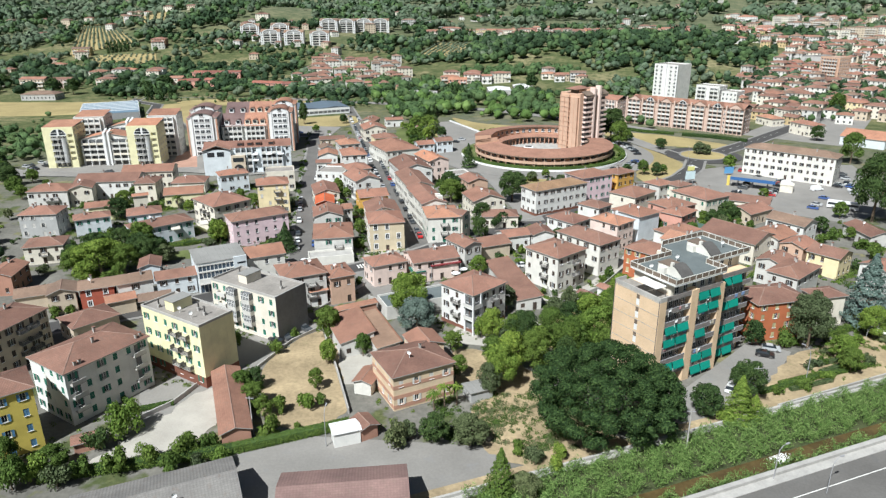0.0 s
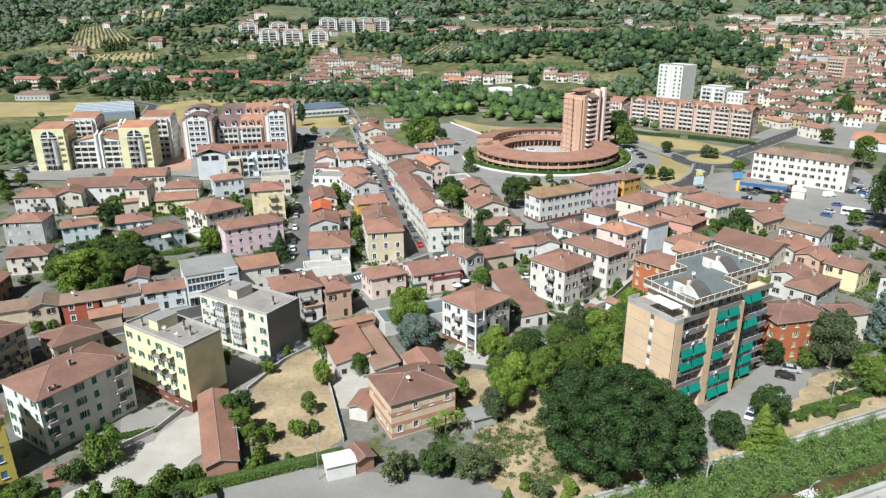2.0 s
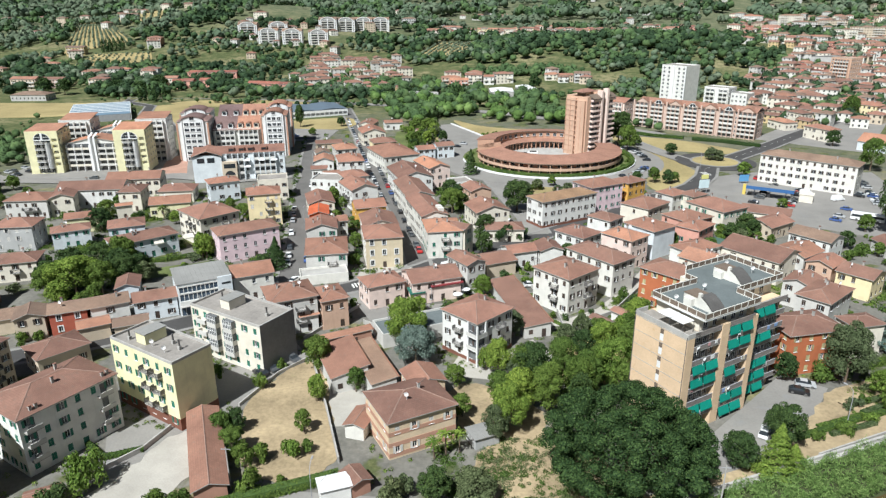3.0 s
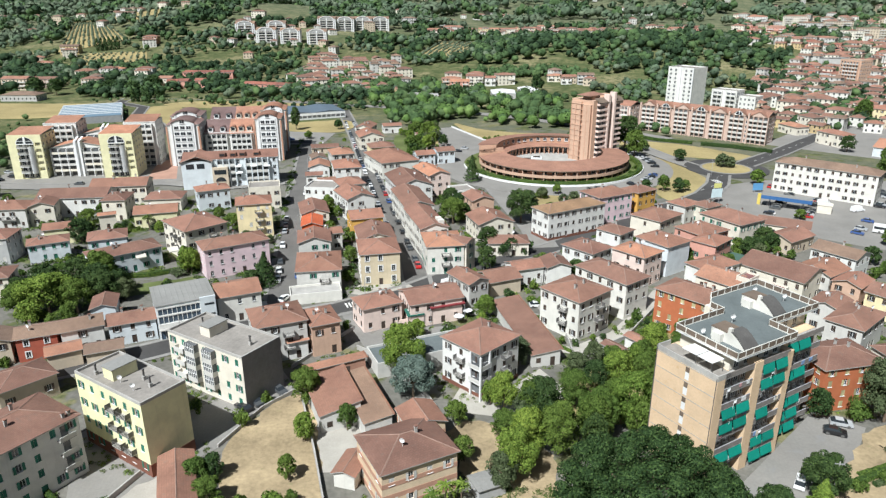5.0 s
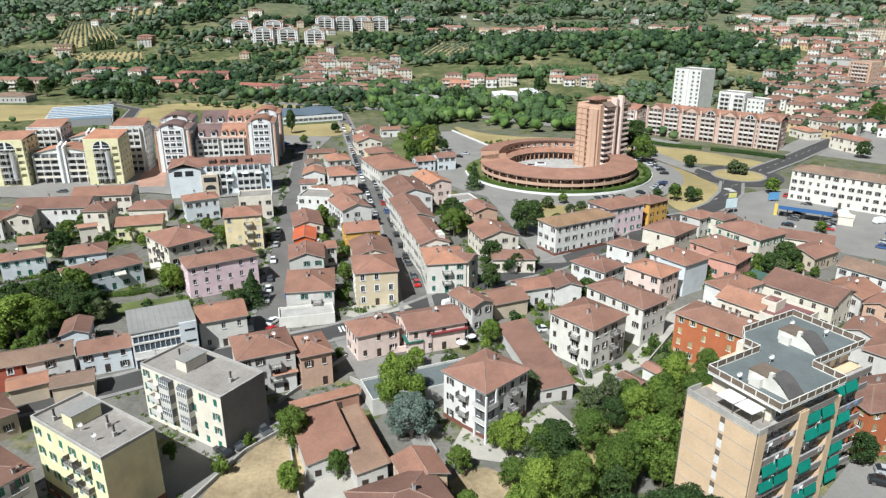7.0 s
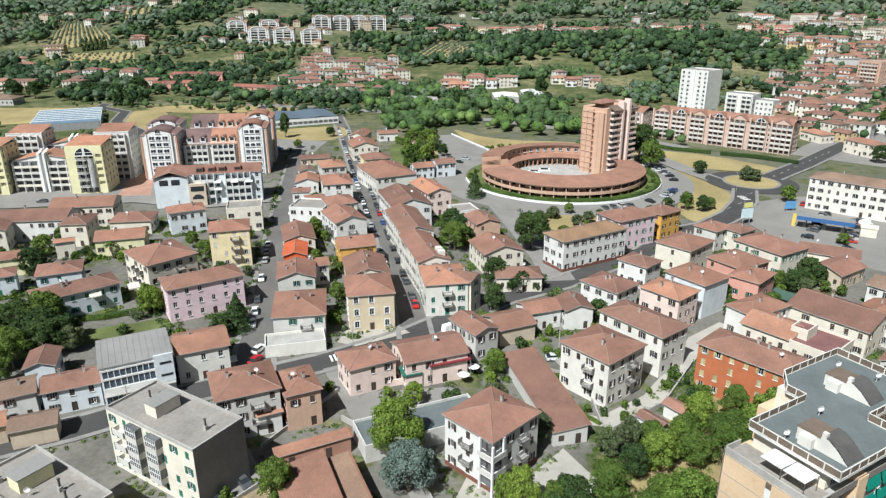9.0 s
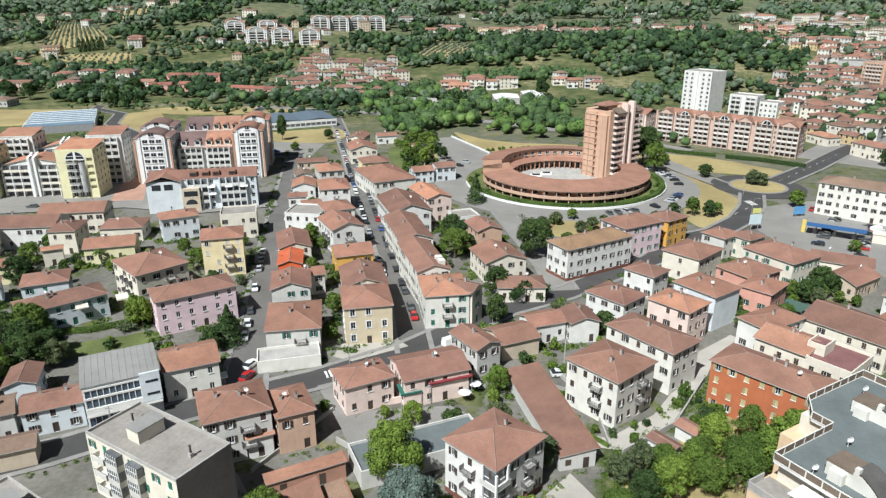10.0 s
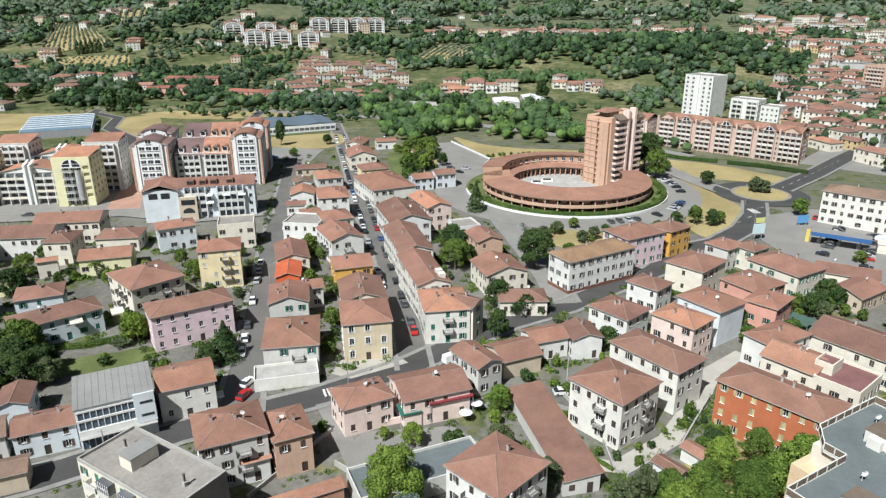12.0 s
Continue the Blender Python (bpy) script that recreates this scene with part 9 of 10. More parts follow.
forest("woods", in_quad(((-330, 560), (-60, 540), (-60, 570), (-330, 600)), 75, rnd_far), 1.4, 3.6, "mid", "trees and shrubs along the main road", 90, 35)
forest("woods", in_quad(((-230, 545), (-90, 525), (-60, 600), (-230, 612)), 60, rnd_far, 0.2), 1.8, 4.2, "dark", "dark trees along the main road", 90, 36)
forest("woods", in_quad(((-330, 440), (-235, 420), (-215, 440), (-300, 560)), 34, rnd_far), 1.2, 2.6, "mid", "shrubs round the ridged hall", 90, 37)


def wooded_land(seed):
    """Trees over all the land behind the town: closed woods in drifts, loose scrub between, kept off groves and settled strips."""
    rnd = random.Random(seed)
    kinds = {"dark": [], "mid": [], "hazed": [], "olive": []}
    y = 590.0
    while y < 2300:
        step = 7.2 + max(0.0, y - 600) * 0.0115
        x = -0.72 * y - 60
        while x < 0.70 * y + 40:
            px, py = x + rnd.uniform(-0.5, 0.5) * step, y + rnd.uniform(-0.5, 0.5) * step
            x += step
            drift = noise.noise((px / 95, py / 130, 8.1)) + 0.55 * noise.noise((px / 34, py / 40, 2.7))
            settled = any(inside(z, px, py) for z in (Z_TOWN, Z_RIGHT, Z_FAR, Z_ROWS, Z_LEFT))
            limit = 0.22 if settled else 0.12 if py > 1150 and px > -150 else -0.08 if py > 830 else 0.0
            if drift < limit + rnd.uniform(-0.1, 0.1) or kept_open(px, py):
                continue
            # beyond y 1100 crowns turn paler and greyer, haze put into the colour
            tone = noise.noise((px / 60, py / 60, 5.5)) + rnd.uniform(-0.3, 0.4) + (0.2 if py > 1100 else 0.0)
            kind = "dark" if tone < -0.18 else "mid" if tone < 0.12 else "hazed" if tone < 0.42 else "olive"
            kinds[kind].append((px, py))
        y += step * 0.95
    for i, (kind, label) in enumerate((("dark", "dark green woods over the valley slopes"), ("mid", "green woods over the valley slopes"), ("hazed", "grey-green woods over the valley slopes"), ("olive", "grey-olive trees over the valley slopes"))):
        near = [p for p in kinds[kind] if p[1] < 900]
        far = [p for p in kinds[kind] if 900 <= p[1] < 1350]
        last = [p for p in kinds[kind] if p[1] >= 1350]
        forest("woods", near, 3.0, 5.6, kind, label, 36, 60 + i)
        forest("woods", far, 5.0, 9.0, kind, label + ", farther up", 16, 70 + i, level=1)
        forest("woods", last, 8.0, 15.0, kind, label + ", at the skyline", 8, 80 + i, level=1)


wooded_land(19)
forest("woods", in_quad(((40, 430), (100, 440), (160, 560), (40, 640)), 70, rnd_far), 2.0, 4.2, "mid", "green trees round the long block", 110, 24)
forest("woods", in_quad(((-330, 420), (-245, 400), (-240, 340), (-330, 300)), 130, rnd_far), 2.5, 5.0, "mid", "dense trees beside the modern blocks", 110, 17)
forest("woods", in_quad(((-200, 180), (-150, 190), (-180, 225), (-260, 225)), 45, rnd_far), 2.5, 4.5, "dark", "dark garden trees at the edge of town", 160, 18)


def grove(q, rows, each, r, label, seed):
    """Olive trees in straight rows up a slope, on bare dry ground."""
    rnd = random.Random(seed)
    (ax, ay), (bx, by), (cx, cy), (dx, dy) = q

    def at(u, v):
        x, y = (1 - v) * ((1 - u) * ax + u * bx) + v * ((1 - u) * dx + u * cx), (1 - v) * ((1 - u) * ay + u * by) + v * ((1 - u) * dy + u * cy)
        return x, y
    spots = [at((i + 0.5) / rows + rnd.uniform(-0.1, 0.1) / rows, (j + rnd.random()) / each) for i in range(rows) for j in range(each) if rnd.random() > 0.06]
    forest("olive_grove", spots, r * 0.8, r * 1.2, "olive", label, 22, seed)
    n = 12
    V = []
    for j in range(n + 1):
        for i in range(n + 1):
            x, y = at(i / n, j / n)
            V.append((x, y, hill(x, y) + 0.9))
    F = [(j * (n + 1) + i, j * (n + 1) + i + 1, (j + 1) * (n + 1) + i + 1, (j + 1) * (n + 1) + i) for j in range(n) for i in range(n)]
    tagged(new("dry_field", mesh_of("dry_field", V, F, [M_DRYGRASS], smooth=True)), "bare dry ground between rows of olive trees", "field", kind="structure")


grove(((-524, 838), (-470, 905), (-538, 991), (-631, 1052)), 13, 34, 1.9, "rows of grey-green olive trees on a dry slope", 20)
grove(((-678, 1093), (-470, 990), (-640, 1380), (-860, 1400)), 15, 40, 3.0, "olive trees in rows on the upper slope", 21)
grove(((-467, 752), (-385, 780), (-415, 840), (-482, 832)), 11, 10, 1.7, "young olive trees on dry ground above the villas", 33)
grove(((-91, 799), (-37, 775), (-12, 950), (-79, 950)), 9, 26, 1.9, "rows of olive trees beside the ridge woods", 34)


# ---- far houses ----
WORD = {k: k.replace("_", " ") for k in WALL}


def far_geo(w, d, h, floors, wall, tile, roof="h", slope=0.36):
    """Wall and roof of a distant house, windows sunk as dark panes into the wall."""
    W, D = w / 2 - 0.4, d / 2 - 0.4
    g = Geo()
    fh = h / floors
    for o, u, nrm, length in (((-W, -D), (1, 0), (0, -1), 2 * W), ((W, -D), (0, 1), (1, 0), 2 * D), ((W, D), (-1, 0), (0, 1), 2 * W), ((-W, D), (0, -1), (-1, 0), 2 * D)):
        n = max(1, int(length / 3.2))
        wins = [(length * (c + 0.5) / n - 0.55, length * (c + 0.5) / n + 0.55, f * fh + fh * 0.3, f * fh + fh * 0.3 + 1.45) for f in range(floors) for c in range(n)]
        facade(g, o, u, nrm, length, -3.0, h, wins)
        for a, b, c, e in wins:
            p = [(o[0] + u[0] * x - nrm[0] * 0.15, o[1] + u[1] * x - nrm[1] * 0.15, z) for x, z in ((a, c), (b, c), (b, e), (a, e))]
            g.face(p, 1)
    g.face([(-W, -D, h - 0.1), (W, -D, h - 0.1), (W, D, h - 0.1), (-W, D, h - 0.1)])
    r, _ = roof_geo(roof, w, d, h, slope=slope)
    return g, r


def far_house(*spec):
    g, r = far_geo(*spec)
    ob = empty("house", pose(0, 0, -500), "far " + WORD[spec[4]] + " house with clay tile roof", "house", "far houses of the valley")
    child("wall", g.mesh("wall", [WALL_MAT[spec[4]], M_GLASS]), ob)
    child("roof", r.mesh("roof", [ROOF_MAT[spec[5]], M_CONC]), ob)
    return ob


SPECS = [(11, 9, 6.0, 2, "white_warm", "brown"), (14, 9.5, 6.0, 2, "beige", "brown", "g"), (11, 10, 6.2, 2, "beige", "rose"), (16, 11, 8.4, 3, "white_warm", "brown"),
         (11, 8, 5.5, 2, "tan", "brown", "g"), (15, 10, 8.6, 3, "cream", "brown"), (10, 10, 8.6, 3, "white_grey", "old"), (10, 10, 6.5, 2, "salmon", "darkred", "g"), (12, 9, 6.0, 2, "white_grey", "rose")]
BIG = [(17, 11, 12, 4, "white_grey", "old"), (20, 11, 9, 3, "cream", "brown"), (15, 12, 12, 4, "beige", "old"), (22, 11, 9, 3, "white_grey", "brown")]
KINDS = [far_house(*s) for s in SPECS]


def condo(wall):
    """Hillside apartment house: gable front with pale frame and dark glazed middle."""
    ob = empty("apartment_house", pose(0, 0, -500), "gabled " + WORD[wall] + " hillside apartment house with glazed front", "apartment house", "hillside apartment houses")
    g, r = far_geo(25, 18, 15, 5, wall, "old", "g")
    child("wall", g.mesh("wall", [WALL_MAT[wall], M_GLASS]), ob)
    child("roof", r.mesh("roof", [ROOF_MAT["old"], M_CONC]), ob)
    f = Geo()
    n = 12
    rim = [(9.0 * math.cos(math.pi * i / n), 13.6 + 4.0 * math.sin(math.pi * i / n)) for i in range(n + 1)]
    for (ax, az), (bx, bz) in zip(rim, rim[1:]):
        f.face([(ax * 1.12, -9.6, 13.6 + (az - 13.6) * 1.2), (bx * 1.12, -9.6, 13.6 + (bz - 13.6) * 1.2), (bx, -9.6, bz), (ax, -9.6, az)][::-1])
        f.face([(ax * 1.12, -9.6, 13.6 + (az - 13.6) * 1.2), (bx * 1.12, -9.6, 13.6 + (bz - 13.6) * 1.2), (bx * 1.12, -4, 13.6 + (bz - 13.6) * 1.2), (ax * 1.12, -4, 13.6 + (az - 13.6) * 1.2)], 1)
        f.face([(ax, -9.0, az), (bx, -9.0, bz), (0, -9.0, 13.6)][::-1], 2)
    child("front_arch", f.mesh("front_arch", [M_WHITE, ROOF_MAT["old"], WALL_MAT["grey"]]), ob, label="pale arched frame over the balconies")
    for x in (-12.2, -9.9, -0.7, 8.6, 10.9):
        p = Geo()
        p.box(x, x + 1.4, -9.7, -8.5, -3, 14.5 if abs(x) > 1 else 16)
        child("pier", p.mesh("pier", [M_WHITE]), ob)
    for f2 in range(5):
        z = 0.4 + f2 * 3.0
        q = Geo()
        q.box(-8.4, 8.5, -8.75, -8.6, z + 0.7, z + 2.3)
        child("window", q.mesh("window", [M_GLASS]), ob, label="dark glazed band")
        b = Geo()
        b.box(-8.4, 8.5, -9.9, -8.6, z - 0.2, z + 0.55)
        child("balcony", b.mesh("balcony", [WALL_MAT["white_grey"]]), ob)
    return ob


CONDO = [condo("white_grey"), condo("white"), condo("peach")]


def settle(spots, turn, gap, joined=None, specs=SPECS, label=""):
    """Houses on free spots: things near by, one joined mesh for the distant quarters."""
    rnd = random.Random(len(spots))
    done = []
    J = {}
    for x, y in spots:
        if any(math.hypot(x - a, y - b) < gap for a, b in done) or not free_spot(x, y, 8):
            continue
        done.append((x, y))
        m = pose(x, y, hill(x, y), 0, 0, turn + rnd.choice((0, 0, 90, rnd.uniform(-25, 25))))
        if joined is None:
            copy_thing(rnd.choice(KINDS[:7] + KINDS[8:]), m)
            continue
        s = rnd.choice(specs)
        g, r = far_geo(*s)
        for geo, mats in ((g, (WALL_MAT[s[4]], M_GLASS)), (r, (ROOF_MAT[s[5]], M_CONC))):
            k = len(joined.V)
            joined.V += [tuple(m @ Vector(v)) for v in geo.V]
            joined.F += [tuple(i + k for i in f) for f in geo.F]
            joined.U += geo.U
            for i in geo.I:
                mat = mats[i]
                if mat not in joined.mats:
                    joined.mats.append(mat)
                joined.I.append(joined.mats.index(mat))


def quarter(label, *groups):
    j = Geo()
    j.mats = []
    for spots, turn, gap, specs in groups:
        settle(spots, turn, gap, j, specs)
    tagged(new("far_quarter", j.mesh("far_quarter", j.mats)), label, "houses", kind="stuff")


settle(in_quad(Z_TOWN, 260, rnd_far), 20, 12)
settle(in_quad(((172, 505), (205, 500), (300, 700), (235, 690)), 120, rnd_far), -40, 12)
settle(in_quad(Z_RIGHT, 480, rnd_far), -40, 12.5)
for x, y in ((-494, 814), (-511, 783), (-402, 686), (-387, 705), (-345, 692), (-425, 869), (-293, 642), (-536, 1029), (-353, 895), (-325, 880), (-284, 817), (-198, 693), (-180, 707), (-192, 846),
             (-42, 677), (-21, 674), (5, 666), (51, 684), (62, 668), (80, 660), (-33, 640), (-420, 655), (-450, 700), (-375, 660), (-480, 650), (-520, 720)):
    copy_thing(KINDS[int(abs(x + y)) % 9], pose(x, y, hill(x, y), 0, 0, (x * 13 + y) % 50 - 15))
quarter("distant quarter of pale apartment houses with tiled roofs", (in_quad(Z_FAR, 420, rnd_far), -35, 17, SPECS + BIG[:2]), (in_quad(((250, 650), (330, 640), (470, 830), (300, 790)), 120, rnd_far), -40, 14, SPECS))
quarter("distant hillside villas with tiled roofs", (in_quad(((-100, 1000), (140, 1060), (300, 1075), (330, 1160), (-80, 1100))[:2] + ((330, 1160), (-80, 1090)), 130, rnd_far), 5, 13, SPECS + BIG[1:2]), (in_quad(Z_CONDO, 30, rnd_far), 10, 20, SPECS), (in_quad(Z_TOP, 110, rnd_far), 0, 40, SPECS + BIG))
for x, y, k in ((-327, 938, 2), (-290, 950, 2), (-291, 910, 1), (-261, 912, 1), (-228, 914, 1), (-236, 1002, 0), (-213, 1012, 0), (-191, 1027, 0), (-169, 1041, 0)):
    copy_thing(CONDO[k], pose(x, y, hill(x, y) - 0.5, 0, 0, 8))


def far_block(x, y, rot, w, d, h, floors, wall, tile="old", roof="h", slope=0.3):
    """A distant apartment house or terrace with sunk windows and balcony bands."""
    storeys = {1: "single", 2: "two", 3: "three", 4: "four", 5: "five", 6: "six"}[floors]
    ob = empty("apartment_house", pose(x, y, hill(x, y), 0, 0, rot), "distant " + storeys + "-storey " + WORD[wall] + " apartment house among trees", "apartment house", "far apartment houses")
    g, r = far_geo(w, d, h, floors, wall, tile, roof, slope)
    child("wall", g.mesh("wall", [WALL_MAT[wall], M_GLASS]), ob)
    child("roof", r.mesh("roof", [ROOF_MAT[tile], M_CONC]), ob)
    for f in range(1, floors):
        for u0, u1 in ((-0.42, -0.12), (0.14, 0.44)):
            b = Geo()
            b.box(u0 * w, u1 * w, -d / 2 - 0.9, -d / 2 + 0.4, f * h / floors - 0.15, f * h / floors + 0.9)
            child("balcony", b.mesh("balcony", [WALL_MAT["white_grey"]]), ob)


for spec in (
        (-135, 1097, 5, 22, 12, 12, 4, "grey", "old", "h"), (-111, 1135, 4, 26, 11, 8, 3, "pale_blue", "old", "g"), (-84, 1150, 2, 26, 11, 8, 3, "pale_blue", "old", "g"),
        (-67, 1072, 6, 30, 12, 8, 3, "white_warm", "pale", "h"), (-92, 1046, 10, 22, 11, 6, 2, "peach", "pale", "g"), (-16, 1077, 2, 30, 11, 7, 2, "yellow", "pale", "g"),
        (12, 1086, 3, 26, 11, 7, 2, "cream", "rose", "g"), (38, 1105, 0, 30, 11, 7, 2, "yellow", "pale", "g"), (70, 1125, 0, 34, 12, 8, 3, "cream", "pale", "h"),
        (96, 1110, -3, 24, 11, 7, 2, "white_warm", "rose", "h"), (120, 1098, -4, 28, 11, 7, 2, "yellow", "pale", "g"), (145, 1113, -6, 24, 11, 7, 2, "ochre", "rose", "g"),
        (166, 1075, -6, 46, 14, 9, 2, "white", "old", "g", 0.06), (206, 1083, -8, 30, 12, 7, 2, "white_warm", "pale", "g"), (236, 1098, -10, 30, 12, 8, 2, "cream", "pale", "g"),
        (262, 1113, -10, 26, 12, 8, 2, "beige", "rose", "g"), (270, 1500, -6, 66, 16, 13, 3, "white", "old", "h"), (415, 1235, -20, 32, 14, 14, 4, "white", "pale", "h"),
        (464, 1205, -24, 36, 15, 17, 5, "cream", "old", "h"), (448, 1110, -24, 34, 15, 16, 5, "white_grey", "old", "g", 0.08), (492, 1122, -26, 40, 14, 17, 6, "beige", "old", "g", 0.06),
        (470, 1030, -26, 30, 14, 14, 4, "cream", "old", "g", 0.05), (505, 1042, -28, 44, 15, 16, 5, "beige", "old", "g", 0.05), (545, 1052, -28, 34, 15, 15, 5, "cream", "rose", "h"),
        (399, 1105, -20, 26, 13, 11, 3, "salmon", "pale", "h"), (336, 1035, -16, 32, 13, 9, 3, "white_warm", "pale", "h"), (369, 970, -18, 36, 13, 9, 3, "white", "pale", "g"),
        (404, 955, -24, 30, 13, 11, 3, "white_grey", "rose", "h"), (430, 905, -26, 28, 12, 9, 3, "peach", "pale", "h"), (470, 935, -28, 34, 13, 12, 4, "white", "old", "g", 0.05)):
    far_block(*spec)
for spec in VILLAS:
    far_block(*spec)
for ax, ay, bx, by, n in ((-302, 697, -262, 699, 5), (-284, 646, -270, 650, 2), (-218, 633, -178, 625, 5)):
    for i in range(n):
        x, y = ax + (bx - ax) * i / (n - 1), ay + (by - ay) * i / (n - 1)
        copy_thing(KINDS[7], pose(x, y, hill(x, y), 0, 0, 2))


def low_hall(x, y, rot, w, d, h, mat, label):
    ob = empty("hall", pose(x, y, hill(x, y), 0, 0, rot), label, "hall")
    g = Geo()
    g.box(-w / 2, w / 2, -d / 2, d / 2, -1, h)
    child("wall", g.mesh("wall", [WALL_MAT["concrete"]]), ob)
    n = max(1, int(w / 22))
    r = Geo()
    for i in range(n):
        a, b = -w / 2 + w * i / n, -w / 2 + w * (i + 1) / n
        m = (a + b) / 2
        r.face([(a, -d / 2 - 0.3, h), (m, -d / 2 - 0.3, h + 1.0), (m, d / 2 + 0.3, h + 1.0), (a, d / 2 + 0.3, h)][::-1])
        r.face([(m, -d / 2 - 0.3, h + 1.0), (b, -d / 2 - 0.3, h), (b, d / 2 + 0.3, h), (m, d / 2 + 0.3, h + 1.0)][::-1])
        r.face([(a, -d / 2, h), (b, -d / 2, h), (m, -d / 2, h + 1.0)])
    child("roof", r.mesh("roof", [mat]), ob)
    return ob


shop_hall = low_hall(-133, 507, 29, 44, 33, 5, surface("blue-grey sheet roof", (0.12, 0.155, 0.19), 0.1, 0.2, 1.0, rough=0.5), "low pale shop hall with blue-grey roof")
for z0, z1, mat in ((0.6, 1.6, M_WHITE), (1.7, 3.3, M_VERANDA), (3.4, 4.9, M_WHITE)):
    band = Geo()
    band.box(-21.8, 21.8, -16.75, -16.45, z0, z1)
    child("window_band" if mat is M_VERANDA else "fascia", band.mesh("band", [mat]), shop_hall)
for k in range(14):
    post = Geo()
    post.box(-0.2, 0.2, -0.1, 0.1, 1.6, 3.4)
    child("post", post.mesh("post", [M_WHITE]), shop_hall, pose(-21.5 + 43.0 * k / 13, -16.8, 0))
low_hall(4, 610, 5, 20, 26, 4, M_WHITE, "white-roofed nursery halls behind the town")
low_hall(25, 622, 5, 16, 30, 4, M_WHITE, "white-roofed nursery halls behind the town")
low_hall(-68, 588, 8, 40, 22, 4, M_CONC, "pale grey flat hall behind the town")
low_hall(285, 690, -35, 38, 14, 6, ROOF_MAT["darkred"], "long factory hall with red roof")
low_hall(312, 738, -35, 44, 16, 7, M_METALROOF, "long grey factory hall")


# ---- cars ----


def car_parts(colour, rgb, van=False, simple=False):
    ob = empty("van" if van else "car", pose(0, 0, -500), colour + (" delivery van parked at the kerb" if van else " compact car parked on asphalt"), "van" if van else "car", "parked cars")
    m, n, l, b = material(colour + " car paint", 0.3, 0.0, 0.5)
    b.inputs["Base Color"].default_value = (*rgb, 1)
    b.inputs["Coat Weight"].default_value = 0.5
    L, W = (2.7, 1.0) if van else (2.05, 0.86)
    prof = [(-L, 0.3), (L, 0.3), (L, 0.75), (L * 0.93, 0.92), (L * 0.5, 1.0), (-L * 0.96, 1.02), (-L, 0.8)]
    cab = [(L * 0.62, 1.05), (L * 0.42, 2.2), (-L * 0.97, 2.25), (-L, 1.0)] if van else [(L * 0.5, 1.0), (L * 0.16, 1.44), (-L * 0.6, 1.46), (-L * 0.95, 1.02)]

    def hull(pr, w0, w1, mi):
        V = [(x, -w0 if i < 2 else -w1, z) for i, (x, z) in enumerate(pr)] + [(x, w0 if i < 2 else w1, z) for i, (x, z) in enumerate(pr)]
        k = len(pr)
        F = [tuple(range(k)), tuple(range(2 * k - 1, k - 1, -1))] + [(i, i + k, (i + 1) % k + k, (i + 1) % k) for i in range(k)]
        return V, F
    V, F = hull(prof, W, W, 0)
    child("body", mesh_of("body", V, F, [m]), ob)
    k = len(cab)
    V = [(x, -W * (0.96 if z < 1.1 else 0.78), z) for x, z in cab] + [(x, W * (0.96 if z < 1.1 else 0.78), z) for x, z in cab]
    F = [tuple(range(k)), tuple(range(2 * k - 1, k - 1, -1))] + [(i, i + k, (i + 1) % k + k, (i + 1) % k) for i in range(k)]
    child("cabin", mesh_of("cabin", V, F, [m if van else M_GLASS]), ob)
    r = Geo()
    (x0, z0), (x1, z1) = cab[1], cab[2]
    r.box(x1 + 0.05, x0 - 0.05, -W * 0.76, W * 0.76, z0 - 0.01, z0 + 0.05)
    child("roof", r.mesh("roof", [m]), ob)
    if van:
        ws = Geo()
        ws.face([(L * 0.63, -W * 0.8, 1.2), (L * 0.63, W * 0.8, 1.2), (L * 0.47, W * 0.7, 2.05), (L * 0.47, -W * 0.7, 2.05)])
        child("windscreen", ws.mesh("windscreen", [M_GLASS]), ob)
    wv, wf = [], []
    for s, y in ((0, -0.1), (1, 0.1)):
        wv += [(0.32 * math.cos(2 * math.pi * i / 12), y, 0.32 + 0.32 * math.sin(2 * math.pi * i / 12)) for i in range(12)]
    wf = [tuple(range(12)), tuple(range(23, 11, -1))] + [(i, i + 12, (i + 1) % 12 + 12, (i + 1) % 12) for i in range(12)]
    if simple:
        return ob
    wheel = mesh_of("wheel", wv, wf, [M_RAIL])
    for x in (-L * 0.62, L * 0.62):
        for y in (-W + 0.06, W - 0.06):
            child("wheel", wheel, ob, pose(x, y, 0))
    return ob


PAINTS = (("white", (0.75, 0.75, 0.74)), ("silver", (0.42, 0.43, 0.44)), ("black", (0.015, 0.015, 0.017)), ("dark grey", (0.08, 0.085, 0.09)), ("red", (0.42, 0.02, 0.02)), ("blue", (0.05, 0.10, 0.28)))
CARS = [car_parts(c, v) for c, v in PAINTS]
FAR_CARS = [car_parts(c, v, simple=True) for c, v in PAINTS]
VAN = car_parts("white", (0.78, 0.78, 0.77), True)
rnd_car = random.Random(12)


def park_line(a, b, step, turn=0.0, fill=0.8, z=0.1, kinds=None):
    a, b = Vector(a), Vector(b)
    L = (b - a).length
    ang = math.degrees(math.atan2((b - a).y, (b - a).x))
    kinds = kinds or (CARS[:4] * 3 + CARS if a.y < 300 else FAR_CARS[:4] * 3 + FAR_CARS)
    for i in range(int(L / step)):
        if rnd_car.random() < fill:
            p = a.lerp(b, (i + 0.5) * step / L)
            copy_thing(rnd_car.choice(kinds), pose(p.x, p.y, z, 0, 0, ang + turn + rnd_car.choice((0, 180)) + rnd_car.uniform(-3, 3)))


